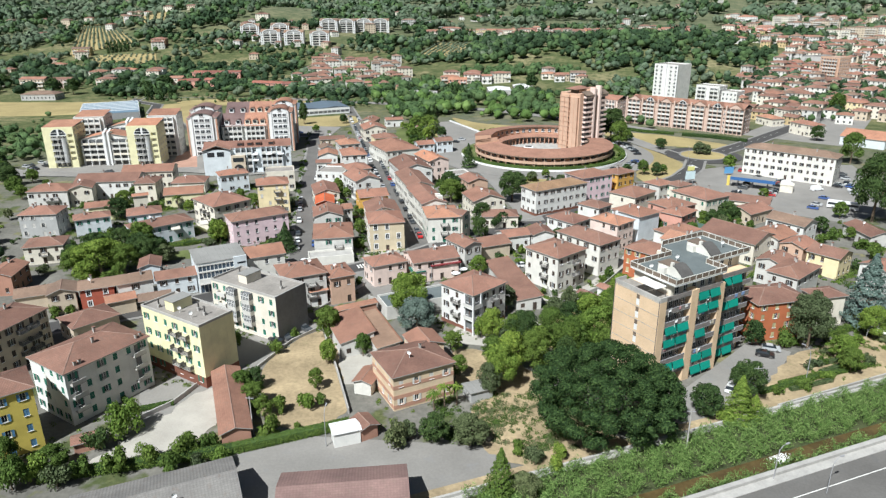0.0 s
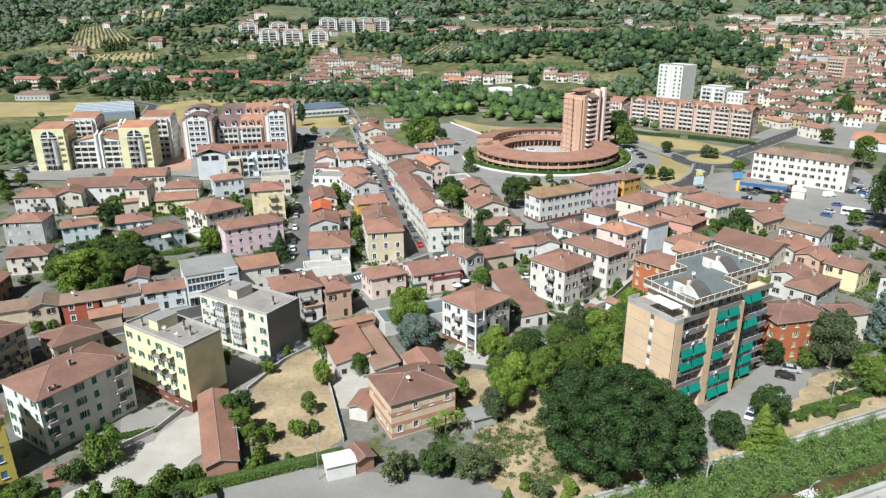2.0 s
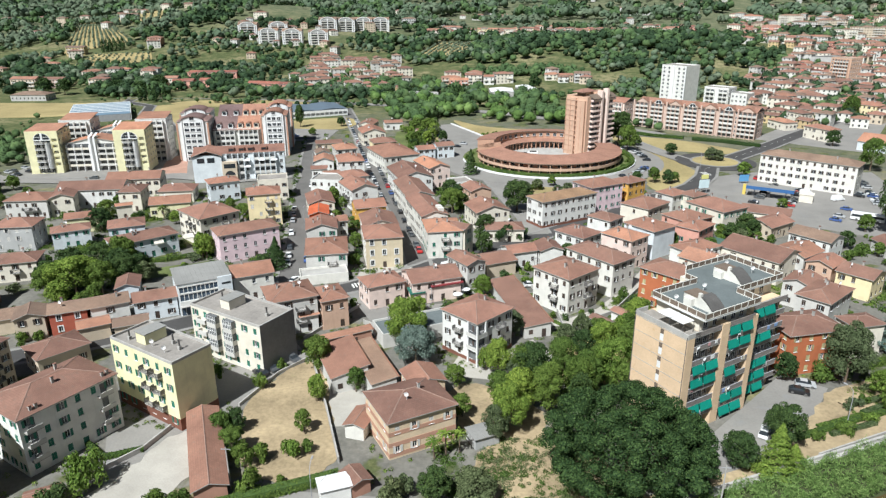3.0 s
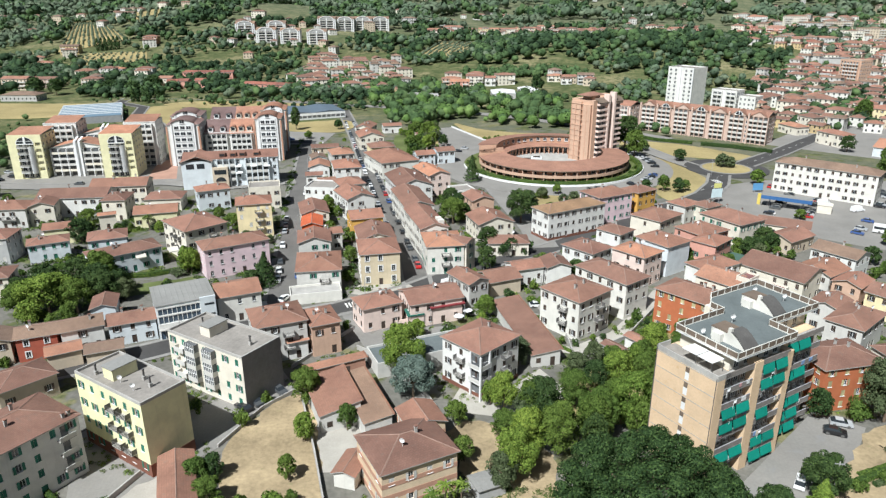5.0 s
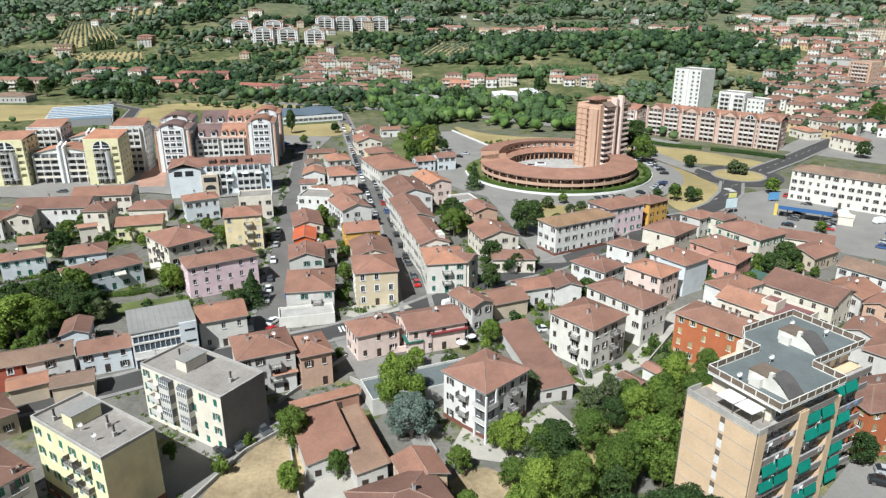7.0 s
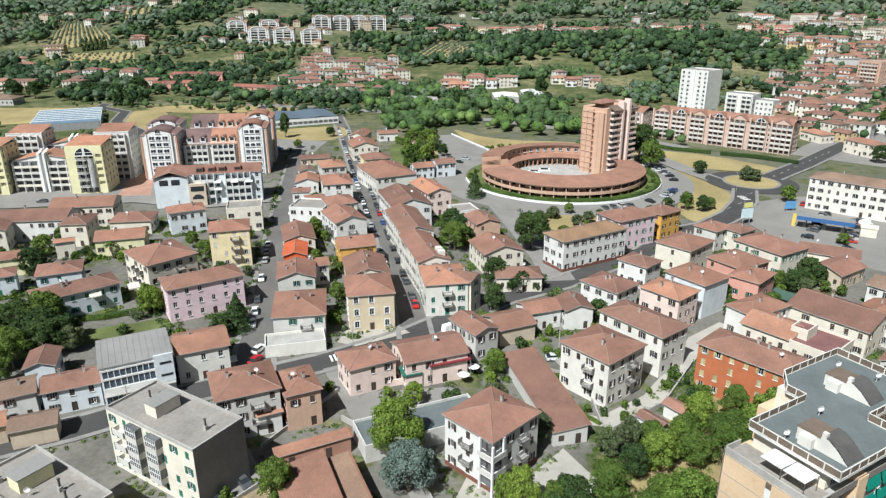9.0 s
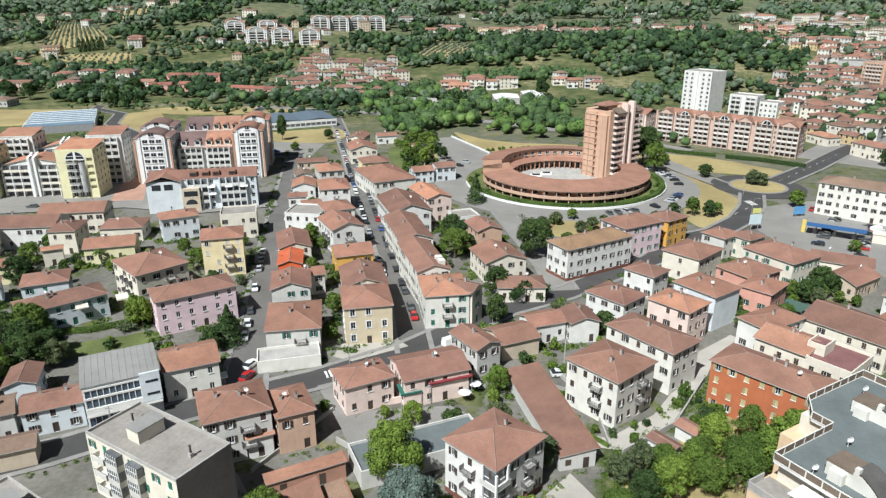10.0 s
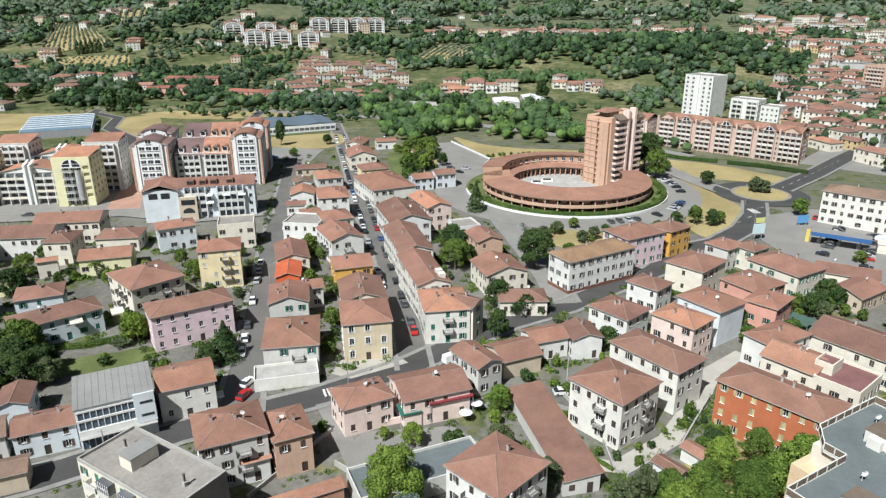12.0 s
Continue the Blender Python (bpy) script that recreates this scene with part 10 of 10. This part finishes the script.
def beside(a, b, off):
    t = (Vector(b) - Vector(a)).normalized()
    s = Vector((-t.y, t.x)) * off
    return (a[0] + s.x, a[1] + s.y), (b[0] + s.x, b[1] + s.y)


park_line(*beside((-26, 226), (-55, 328), -2.4), 5.6, 0, 0.8)
park_line(*beside((-55, 328), (-100, 487), -2.4), 5.8, 0, 0.8)
park_line(*beside((-55, 328), (-100, 487), 2.4), 5.6, 0, 0.8)
park_line(*beside((-34, 256), (-55, 328), 2.4), 5.6, 0, 0.7)
park_line(*beside((-59, 205), (-81, 293), 2.9), 7.5, 0, 0.5)
park_line(*beside((-59, 205), (-81, 293), -2.9), 9, 0, 0.4)
park_line(*beside((-81, 293), (-107, 411), -2.9), 6.2, 0, 0.6)
park_line((102, 290), (128, 330), 3.0, 90, 0.5)
park_line((112, 281), (135, 322), 3.0, 90, 0.4)
park_line((124, 268), (160, 318), 3.0, 90, 0.35)
park_line((150, 284), (164, 330), 3.0, 90, 0.4)
park_line((118, 335), (146, 318), 3.0, 90, 0.35)
park_line((-31, 394), (-24, 411), 2.8, 90, 0.9)
park_line((-22, 396), (-16, 411), 2.8, 90, 0.8)
park_line((-148, 432), (-126, 412), 2.9, 90, 0.9)
park_line((-140, 438), (-118, 420), 2.9, 90, 0.8)
park_line((-90, 585), (-46, 588), 3.4, 80, 0.7, 0.95)
for k in range(26):
    a = radians(-75 + k * 4.2)
    if rnd_car.random() < 0.75:
        copy_thing(rnd_car.choice(FAR_CARS[:4] * 3 + FAR_CARS), pose(RX + 50 * math.cos(a), RY + 50 * math.sin(a), 0.12, 0, 0, math.degrees(a) + rnd_car.choice((0, 180))))
park_line((-228, 316), (-222, 345), 3.2, 80, 0.8)
park_line((-236, 320), (-228, 352), 3.2, 80, 0.7)
park_line((-190, 316), (-155, 323), 6.5, 0, 0.5)
park_line((-52, 148), (-44, 158), 2.9, 90, 0.9, kinds=CARS[1:4])
for x, y, rot, c in ((65, 149.5, -20, 2), (67.5, 152.5, -15, 1), (52.5, 134, 60, 0), (30, 216, 50, 3), (32.5, 213, 50, 2), (11, 203, 10, 0), (-57.5, 197, 75, 4), (-58.5, 202, 75, 0), (27, 209, 44, 3)):
    copy_thing(CARS[c], pose(x, y, 0.14, 0, 0, rot))
copy_thing(VAN, pose(-13.5, 215.5, 0.2, 0, 0, 40))
copy_thing(VAN, pose(140, 300, 0.14, 0, 0, 20))
copy_thing(VAN, pose(131, 309, 0.14, 0, 0, 25))


# ---- street lamps and garden walls ----
def street_lamp(x, y, rot, h=8.0):
    key = "lamp"
    if key not in CACHE:
        g = Geo()
        n = 8
        pts = [(0, 0, 0, 0.09), (0, 0, 5.5, 0.07), (0.2, 0, 7.2, 0.06), (0.9, 0, 7.9, 0.05), (1.8, 0, 8.0, 0.045)]
        for (ax, _, az, ar), (bx, _, bz, br) in zip(pts, pts[1:]):
            for i in range(n):
                p, q = 2 * math.pi * i / n, 2 * math.pi * (i + 1) / n
                g.face([(ax + ar * math.cos(p), ar * math.sin(p), az), (ax + ar * math.cos(q), ar * math.sin(q), az), (bx + br * math.cos(q), br * math.sin(q), bz), (bx + br * math.cos(p), br * math.sin(p), bz)])
        hd = Geo()
        hd.box(1.6, 2.4, -0.14, 0.14, 7.92, 8.06)
        CACHE[key] = (g.mesh("pole", [M_METAL]), hd.mesh("lamp_head", [M_METAL]))
    ob = empty("street_lamp", pose(x, y, 0, 0, 0, rot), "tall curved grey steel street lamp", "street lamp", "street lamps")
    child("pole", CACHE[key][0], ob)
    child("lamp_head", CACHE[key][1], ob)


for x, y, rot in ((-4, 228, 60), (-36, 203, 60), (70, 139, 120), (57.5, 100.6, 30), (50.0, 103.5, 30), (-29, 109, 90), (92, 322, 0), (99, 352, 90), (-90, 345, 70), (-70, 255, 0)):
    street_lamp(x, y, rot)


def garden_wall(pts, h, mat, label):
    g = Geo()
    for (ax, ay), (bx, by) in zip(pts, pts[1:]):
        L = math.hypot(bx - ax, by - ay)
        nx, ny = -(by - ay) / L * 0.14, (bx - ax) / L * 0.14
        g.prism([(ax - nx, ay - ny), (ax + nx, ay + ny), (bx + nx, by + ny), (bx - nx, by - ny)][::-1], -0.2, h)
    tagged(new("garden_wall", g.mesh("garden_wall", [mat])), label, "wall", kind="structure")


garden_wall([(20, 176), (32, 186), (42, 203)], 1.2, M_CONC, "low pale garden wall along the lane")
garden_wall([(10, 205), (17, 190), (18, 178)], 1.0, M_CONC, "low concrete garden wall beside the shed")
garden_wall([(-33, 176), (-20, 167), (-12, 152)], 1.2, M_CONC, "grey garden wall along the lane")
garden_wall([(-42, 158), (-33, 136), (-27, 120)], 1.3, M_CONC, "low wall between plot and hall")
garden_wall([(-36, 186), (-46, 166)], 0.9, M_CONC, "low concrete garden wall")
garden_wall([(-33, 200), (-28, 188), (-18, 192)], 1.5, WALL_MAT["pale_pink"], "pale pink yard wall")
garden_wall([(-62, 128), (-64, 121), (-69, 114)], 1.1, M_CONC, "low wall edging the raised yard of the apartment house")
garden_wall([(60, 128), (90, 143), (105, 150)], 0.8, M_CONC, "low stone garden wall")


# ---- small things of the yards ----
patch("garden", [(80, 236), (83, 243), (88, 246), (90, 242), (84, 235)], M_GRASS, "small green lawn behind the houses")
garden_wall([(-51.5, 136.5), (-47.3, 149.6), (-42.8, 156.2)], 0.8, M_CONC, "low concrete wall between yard and dry plot")
garden_wall([(-30, 471.5), (-6.6, 427), (-10, 412)], 1.0, M_WHITE, "low white wall along the car park")
house(-37.0, 369.0, 24.0, 10.0, 9.0, 5.5, 2, "g", "pale_blue", "brown", 0, "rose",
      "two-storey pale blue house, rosy clay tile gabled roof and brown shutters", 136)
house(-27.5, 373.5, 24.0, 10.0, 9.0, 6.5, 2, "g", "pale_blue", "brown", 0, "brown",
      "two-storey pale blue house, brown clay tile gabled roof and brown shutters", 137)


def billboard(x, y, rot, w, h, z, rgb, label, top=None):
    """A panel on two posts, with an optional small sign above it."""
    ob = empty("billboard", pose(x, y, 0.2, 0, 0, rot), label, "sign")
    p = Geo()
    p.box(-w / 2, w / 2, -0.12, 0.12, z, z + h)
    child("panel", p.mesh("panel", [surface(label + " panel", rgb, 0.08, 0.6, 2.0, rough=0.5)]), ob)
    for bx in (-w * 0.3, w * 0.3):
        q = Geo()
        q.box(bx - 0.1, bx + 0.1, -0.08, 0.08, 0, z + (h + 2 if top else 0))
        child("post", q.mesh("post", [M_METAL]), ob)
    if top:
        t = Geo()
        t.box(-w * 0.35, w * 0.35, -0.14, 0.14, z + h + 0.4, z + h + 2.2)
        child("top_sign", t.mesh("top_sign", [surface(label + " top", top, 0.08, 0.6, 2.0, rough=0.5)]), ob, label="small yellow sign")
    return ob


billboard(88.5, 308.2, 16, 4.6, 3.6, 2.2, (0.55, 0.66, 0.68), "pale blue-white price sign on posts by the car park", (0.62, 0.60, 0.22))
billboard(111.0, 326.0, 10, 4.4, 3.0, 0.8, (0.12, 0.30, 0.52), "blue sign board at the edge of the car park")
house(-124.0, 166.5, 29.0, 9.5, 8.0, 4.2, 1, "g", "beige", "none", 0, "old",
      "single-storey beige house, old grey-brown tile gabled roof", 135)
house(-73.6, 106.0, 30.0, 5.6, 3.6, 2.2, 1, "g", "brick", "none", 0, "brown",
      "small brick shed with brown clay tile roof beside the forecourt", 133)
house(-1.2, 128.4, 28.0, 5.0, 4.0, 2.3, 1, "f", "grey", "none", 0, "sheet",
      "small grey garden shed with sheet roof", 134)

def cloth(name, x, y, rot, w, d, z0, z1, rgb, label, posts=True):
    """A sloping cloth or sheet canopy on thin posts."""
    ob = empty(name, pose(x, y, 0, 0, 0, rot), label, "canopy")
    m = surface(label, rgb, 0.12, 0.5, 3.0, rough=0.8)
    g = Geo()
    n = 6
    for i in range(n):
        a, b = -w / 2 + w * i / n, -w / 2 + w * (i + 1) / n
        s = 0.04 * (i % 2)
        g.face([(a, -d / 2, z0 - s), (b, -d / 2, z0 + s - 0.04), (b, d / 2, z1), (a, d / 2, z1)])
        g.face([(a, d / 2, z1 - 0.03), (b, d / 2, z1 - 0.03), (b, -d / 2, z0 + s - 0.08), (a, -d / 2, z0 - s - 0.04)])
    g.face([(-w / 2, -d / 2, z0 - 0.3), (w / 2, -d / 2, z0 - 0.3), (w / 2, -d / 2, z0), (-w / 2, -d / 2, z0)])
    child("sheet", g.mesh("sheet", [m]), ob)
    if posts:
        for px in (-w / 2 + 0.1, w / 2 - 0.1):
            p = Geo()
            p.box(px - 0.05, px + 0.05, -d / 2 + 0.05, -d / 2 + 0.15, 0, z0)
            child("post", p.mesh("post", [M_METAL]), ob)
    return ob


cloth("patio_canopy", -12.8, 192.6, 25, 9.5, 2.2, 4.9, 5.6, (0.20, 0.035, 0.04), "long maroon awning over a terrace")
cloth("patio_canopy", -20.8, 189.5, 25, 4.5, 3.0, 3.6, 4.4, (0.03, 0.12, 0.09), "dark green patio canopy behind the pink house")
cloth("patio_canopy", -20.6, 192.0, 25, 4.2, 2.2, 4.4, 4.8, (0.62, 0.61, 0.58), "white patio canopy behind the pink house")
cloth("patio_canopy", 74.6, 239.0, -45, 6.5, 5.0, 2.5, 2.9, (0.07, 0.12, 0.095), "dark green garden canopy")
cloth("patio_canopy", 77.4, 232.6, -45, 5.0, 2.4, 2.6, 3.0, (0.05, 0.20, 0.15), "green patio awning behind the brown roof")
cloth("patio_canopy", 96, 160, -20, 6.5, 3.0, 2.5, 2.8, (0.72, 0.71, 0.68), "white tarpaulin canopy in the garden")
cloth("shop_awning", -62.0, 193.2, 29, 3.2, 1.4, 2.6, 3.2, (0.66, 0.64, 0.58), "pale shop awning on the tan house", False)
cloth("shop_awning", -30.6, 217.9, 15, 2.6, 1.4, 2.6, 3.2, (0.70, 0.68, 0.6), "cream shop awning on the street house", False)
cloth("window_awning", -108.5, 220.5, 38, 3.0, 1.6, 4.6, 5.6, (0.62, 0.58, 0.5), "beige window awning on the blue house", False)
cloth("window_awning", -101.0, 226.5, 38, 3.0, 1.6, 4.6, 5.6, (0.62, 0.58, 0.5), "beige window awning on the blue house", False)


def parasol(x, y):
    if "par" not in CACHE:
        g = Geo()
        n = 8
        for i in range(n):
            a, b = 2 * math.pi * i / n, 2 * math.pi * (i + 1) / n
            g.face([(1.4 * math.cos(a), 1.4 * math.sin(a), 2.2), (1.4 * math.cos(b), 1.4 * math.sin(b), 2.2), (0, 0, 2.8)])
        p = Geo()
        p.box(-0.03, 0.03, -0.03, 0.03, 0, 2.75)
        CACHE["par"] = (g.mesh("shade", [M_WHITE]), p.mesh("pole", [M_METAL]))
    ob = empty("parasol", pose(x, y, 0), "white garden parasol in a yard", "parasol")
    child("shade", CACHE["par"][0], ob)
    child("pole", CACHE["par"][1], ob)


for x, y in ((-7.5, 195), (-9.5, 191.5), (-36, 222)):
    parasol(x, y)


def utility_pole(x, y, h=8.5):
    if "upole" not in CACHE:
        g = Geo()
        n = 8
        for i in range(n):
            a, b = 2 * math.pi * i / n, 2 * math.pi * (i + 1) / n
            g.face([(0.16 * math.cos(a), 0.16 * math.sin(a), 0), (0.16 * math.cos(b), 0.16 * math.sin(b), 0), (0.1 * math.cos(b), 0.1 * math.sin(b), h), (0.1 * math.cos(a), 0.1 * math.sin(a), h)])
        c = Geo()
        c.box(-0.8, 0.8, -0.05, 0.05, h - 0.5, h - 0.38)
        CACHE["upole"] = (g.mesh("pole", [M_CONC]), c.mesh("crossarm", [M_METAL]))
    ob = empty("utility_pole", pose(x, y, 0), "grey concrete utility pole", "utility pole", "utility poles")
    child("pole", CACHE["upole"][0], ob)
    child("crossarm", CACHE["upole"][1], ob)


for x, y in ((55.5, 129.5), (-44, 112), (38, 113), (-19, 160), (12, 205), (-74, 172), (60, 215)):
    utility_pole(x, y)


def bus(x, y, rot):
    ob = empty("coach", pose(x, y, 0.14, 0, 0, rot), "white and pale blue coach in the car park", "bus")
    b = Geo()
    b.box(-5.5, 5.5, -1.25, 1.25, 0.45, 3.1)
    child("body", b.mesh("body", [M_WHITE]), ob)
    w = Geo()
    w.box(-5.2, 5.3, -1.28, 1.28, 1.6, 2.5)
    w.box(5.45, 5.53, -1.1, 1.1, 1.4, 2.7)
    child("window_band", w.mesh("window_band", [M_GLASS]), ob)
    for px in (-3.4, 3.4):
        for py in (-1.1, 1.1):
            g = Geo()
            n = 12
            r = [(px + 0.48 * math.cos(2 * math.pi * i / n), 0.48 + 0.48 * math.sin(2 * math.pi * i / n)) for i in range(n)]
            g.face([(a, py - 0.2, z) for a, z in r])
            g.face([(a, py + 0.2, z) for a, z in reversed(r)])
            for i in range(n):
                (a, z), (c, e) = r[i], r[(i + 1) % n]
                g.face([(a, py - 0.2, z), (a, py + 0.2, z), (c, py + 0.2, e), (c, py - 0.2, e)])
            child("wheel", g.mesh("wheel", [M_RAIL]), ob)


bus(138, 272, -30)


# zebra crossings and lane lines
def road_marks():
    k = 0

    def bar(x, y, rot, w, d):
        g = Geo()
        z = 0.32
        g.box(-w / 2, w / 2, -d / 2, d / 2, z - 0.05, z)
        ob = new("road_marking", g.mesh("road_marking", [M_LINE]))
        ob.matrix_world = pose(x, y, 0, 0, 0, rot)
        tagged(ob, "worn white painted road marking", "marking", kind="structure")
    for a, b, n in (((60, 296), (98, 338), 6), ((122, 377), (176, 438), 9)):
        ang = math.degrees(math.atan2(b[1] - a[1], b[0] - a[0]))
        for i in range(n):
            t = (i + 0.5) / n
            bar(a[0] + (b[0] - a[0]) * t, a[1] + (b[1] - a[1]) * t, ang, 3.0, 0.15)
    for i in range(6):
        bar(-40.5 + 0.9 * i * 0.9, 199.5 + 0.5 * i * 0.9, 115, 3.0, 0.5)
    for i in range(6):
        bar(-100 + i * 0.2 + 198.5, 345 - i * 1.0, 10, 3.0, 0.5)


road_marks()


# corner loggia of the white villa
def corner_loggia(ob, W, D, h):
    for z0, z1 in ((0.9, 3.3), (4.1, 6.6), (7.3, 9.7)):
        # box proud of the wall, coloured dark for the shaded, glazed corner recess
        dark = Geo()
        dark.box(-W - 0.04, -W + 2.4, -D - 0.04, -D + 2.4, z0, z1)
        child("recess", dark.mesh("recess", [M_VERANDA]), ob, label="dark panel for the glazed, shaded corner recess")
        if z0 > 1:
            b = Geo()
            b.box(-W - 1.0, -W + 2.5, -D - 1.0, -D - 0.05, z0 - 0.35, z0 - 0.15)
            b.box(-W - 1.0, -W - 0.05, -D - 0.05, -D + 2.5, z0 - 0.35, z0 - 0.15)
            for x0, x1, y0, y1 in ((-W - 1.0, -W + 2.5, -D - 1.0, -D - 0.94), (-W - 1.0, -W - 0.94, -D - 0.94, -D + 2.5)):
                b.box(x0, x1, y0, y1, z0 - 0.15, z0 + 0.75, 1)
            child("balcony", b.mesh("balcony", [M_WHITE, WALL_MAT["white_grey"]]), ob)
    for x, y in ((-W - 0.9, -D - 0.9), (-W + 2.4, -D - 0.4), (-W - 0.4, -D + 2.4)):
        c = Geo()
        c.box(x - 0.18, x + 0.18, y - 0.18, y + 0.18, 0, h - 0.2)
        child("column", c.mesh("column", [M_WHITE]), ob)


corner_loggia(villa, 6.1, 5.55, 10.5)


# two white dormers on the end of the long street house
for y0 in (-9.5, -6.8):
    dm = Geo()
    dm.box(-0.9, 0.9, -0.9, 0.9, 0, 1.5)
    dormer = child("dormer", dm.mesh("dormer", [WALL_MAT["white_warm"]]), street_house, pose(2.6, y0, 10.4))
    pane = Geo()
    pane.box(0.88, 0.94, -0.5, 0.5, 0.4, 1.3)
    child("pane", pane.mesh("pane", [M_GLASS]), dormer)


# stacked balconies at both ends of the corner house, paired vents above the eaves
for x0 in (-6.4, -5.4, 7.0, 8.0):
    child("chimney", chimney_mesh(), corner_house, pose(x0, -5.6, 12.1, 0, 0, 0))
for x0 in (-7.0, 6.4):
    for f in range(1, 4):
        q = place_on((-9.1, -6.2), (1, 0), (0, -1), x0 + 9.1, f * 2.95 + 0.02)
        slab = child("balcony", balcony_mesh(2.8), corner_house, q)
        front = Geo()
        front.box(-1.4, 1.4, -1.1, -1.0, -0.1, 0.85)
        child("parapet", front.mesh("parapet", [WALL_MAT["white_grey"]]), slab)
        door = Geo()
        door.box(x0 - 0.6, x0 + 0.6, -6.26, -6.19, f * 2.95 + 0.05, f * 2.95 + 2.25)
        child("balcony_door", door.mesh("balcony_door", [M_VERANDA]), corner_house)


# glazed verandas and grey end wall of the flat-roofed apartment house
def verandas(ob, w, d, h):
    W, D, fh = w / 2, d / 2, h / 4
    for y0, y1, glazed in ((5.2, 8.2, 0), (1.6, 4.6, 1), (-3.6, -0.8, 1)):
        for f in range(1, 4):
            z = f * fh
            b = Geo()
            b.box(-W - 1.3, -W, y0, y1, z - 0.15, z)
            b.box(-W - 1.3, -W - 1.2, y0, y1, z, z + 1.0)
            b.box(-W - 1.2, -W, y0, y0 + 0.1, z, z + 1.0)
            b.box(-W - 1.2, -W, y1 - 0.1, y1, z, z + 1.0)
            veranda = child("veranda" if glazed else "balcony", b.mesh("balcony", [WALL_MAT["white_grey"]]), ob)
            if glazed:
                q = Geo()
                q.box(-W - 1.26, -W - 0.02, y0 + 0.03, y1 - 0.03, z + 1.0, z + fh - 0.2)
                child("glazing", q.mesh("glazing", [M_VERANDA]), veranda)
                rail = Geo()
                rail.box(-W - 1.31, -W - 1.2, y0, y1, z + 1.9, z + 2.0)
                child("transom", rail.mesh("transom", [M_WHITE]), veranda)
                for j in range(6):
                    y = y0 + (y1 - y0 - 0.12) * j / 5
                    p = Geo()
                    p.box(-W - 1.32, -W - 1.2, y, y + 0.12, z + 1.0, z + fh - 0.15)
                    child("mullion", p.mesh("mullion", [M_WHITE]), veranda)
    # grey plaster end wall, its colour darkened further for its shaded side
    e = Geo()
    e.box(-W - 0.02, W + 0.02, -D - 0.06, -D - 0.005, 0, h + 0.5)
    child("end_wall", e.mesh("end_wall", [surface("grey cement darkened for shade", (0.21, 0.21, 0.215), 0.15, 0.3, 2.0)]), ob, label="grey cement end wall darkened for shade")


verandas(grey_house, 10.4, 22.7, 11.8)


def office_front(ob, W, D, h):
    """Glazed front of the pale office house: two bands of windows, plain end block, shop glazing below."""
    glass = material("blue tinted glass", 0.06, 0.0, 0.7)[0]
    glass.node_tree.nodes["Principled BSDF"].inputs["Base Color"].default_value = (0.07, 0.10, 0.14, 1)
    x0, x1 = -W + 0.3, W - 3.6
    for z0, z1 in ((0.3, 2.9), (4.5, 6.2), (6.7, 8.2)):
        b = Geo()
        b.box(x0, x1, -D - 0.05, -D + 0.02, z0, z1)
        child("glass_band", b.mesh("glass_band", [glass]), ob)
        bar = Geo()
        bar.box(-0.07, 0.07, -0.16, 0.0, 0, z1 - z0)
        bar = bar.mesh("mullion", [M_WHITE])
        for k in range(10):
            child("mullion", bar, ob, pose(x0 + (x1 - x0) * k / 9, -D - 0.04, z0))
    for z0, z1 in ((3.1, 4.3), (6.25, 6.65), (8.25, 8.6)):
        b = Geo()
        b.box(x0 - 0.2, x1, -D - 0.3, -D, z0, z1)
        child("spandrel", b.mesh("spandrel", [WALL_MAT["white"]]), ob)
    e = Geo()
    e.box(x1, W + 0.1, -D - 0.45, -D, 3.2, h + 0.5)
    child("end_block", e.mesh("end_block", [WALL_MAT["pale_blue"]]), ob, label="plain pale blue end block")
    for z in (4.6, 7.4):
        q = Geo()
        q.box(x1 + 1.0, W - 0.3, -D - 0.5, -D - 0.44, z, z + 0.5)
        child("slot_window", q.mesh("slot_window", [M_GLASS]), ob)
    f = Geo()
    f.box(-W, W, -D - 1.3, -D - 0.3, 2.95, 3.1)
    child("shop_canopy", f.mesh("shop_canopy", [M_CONC]), ob)


office_front(blue_office, 6.85, 6.5, 9.1)
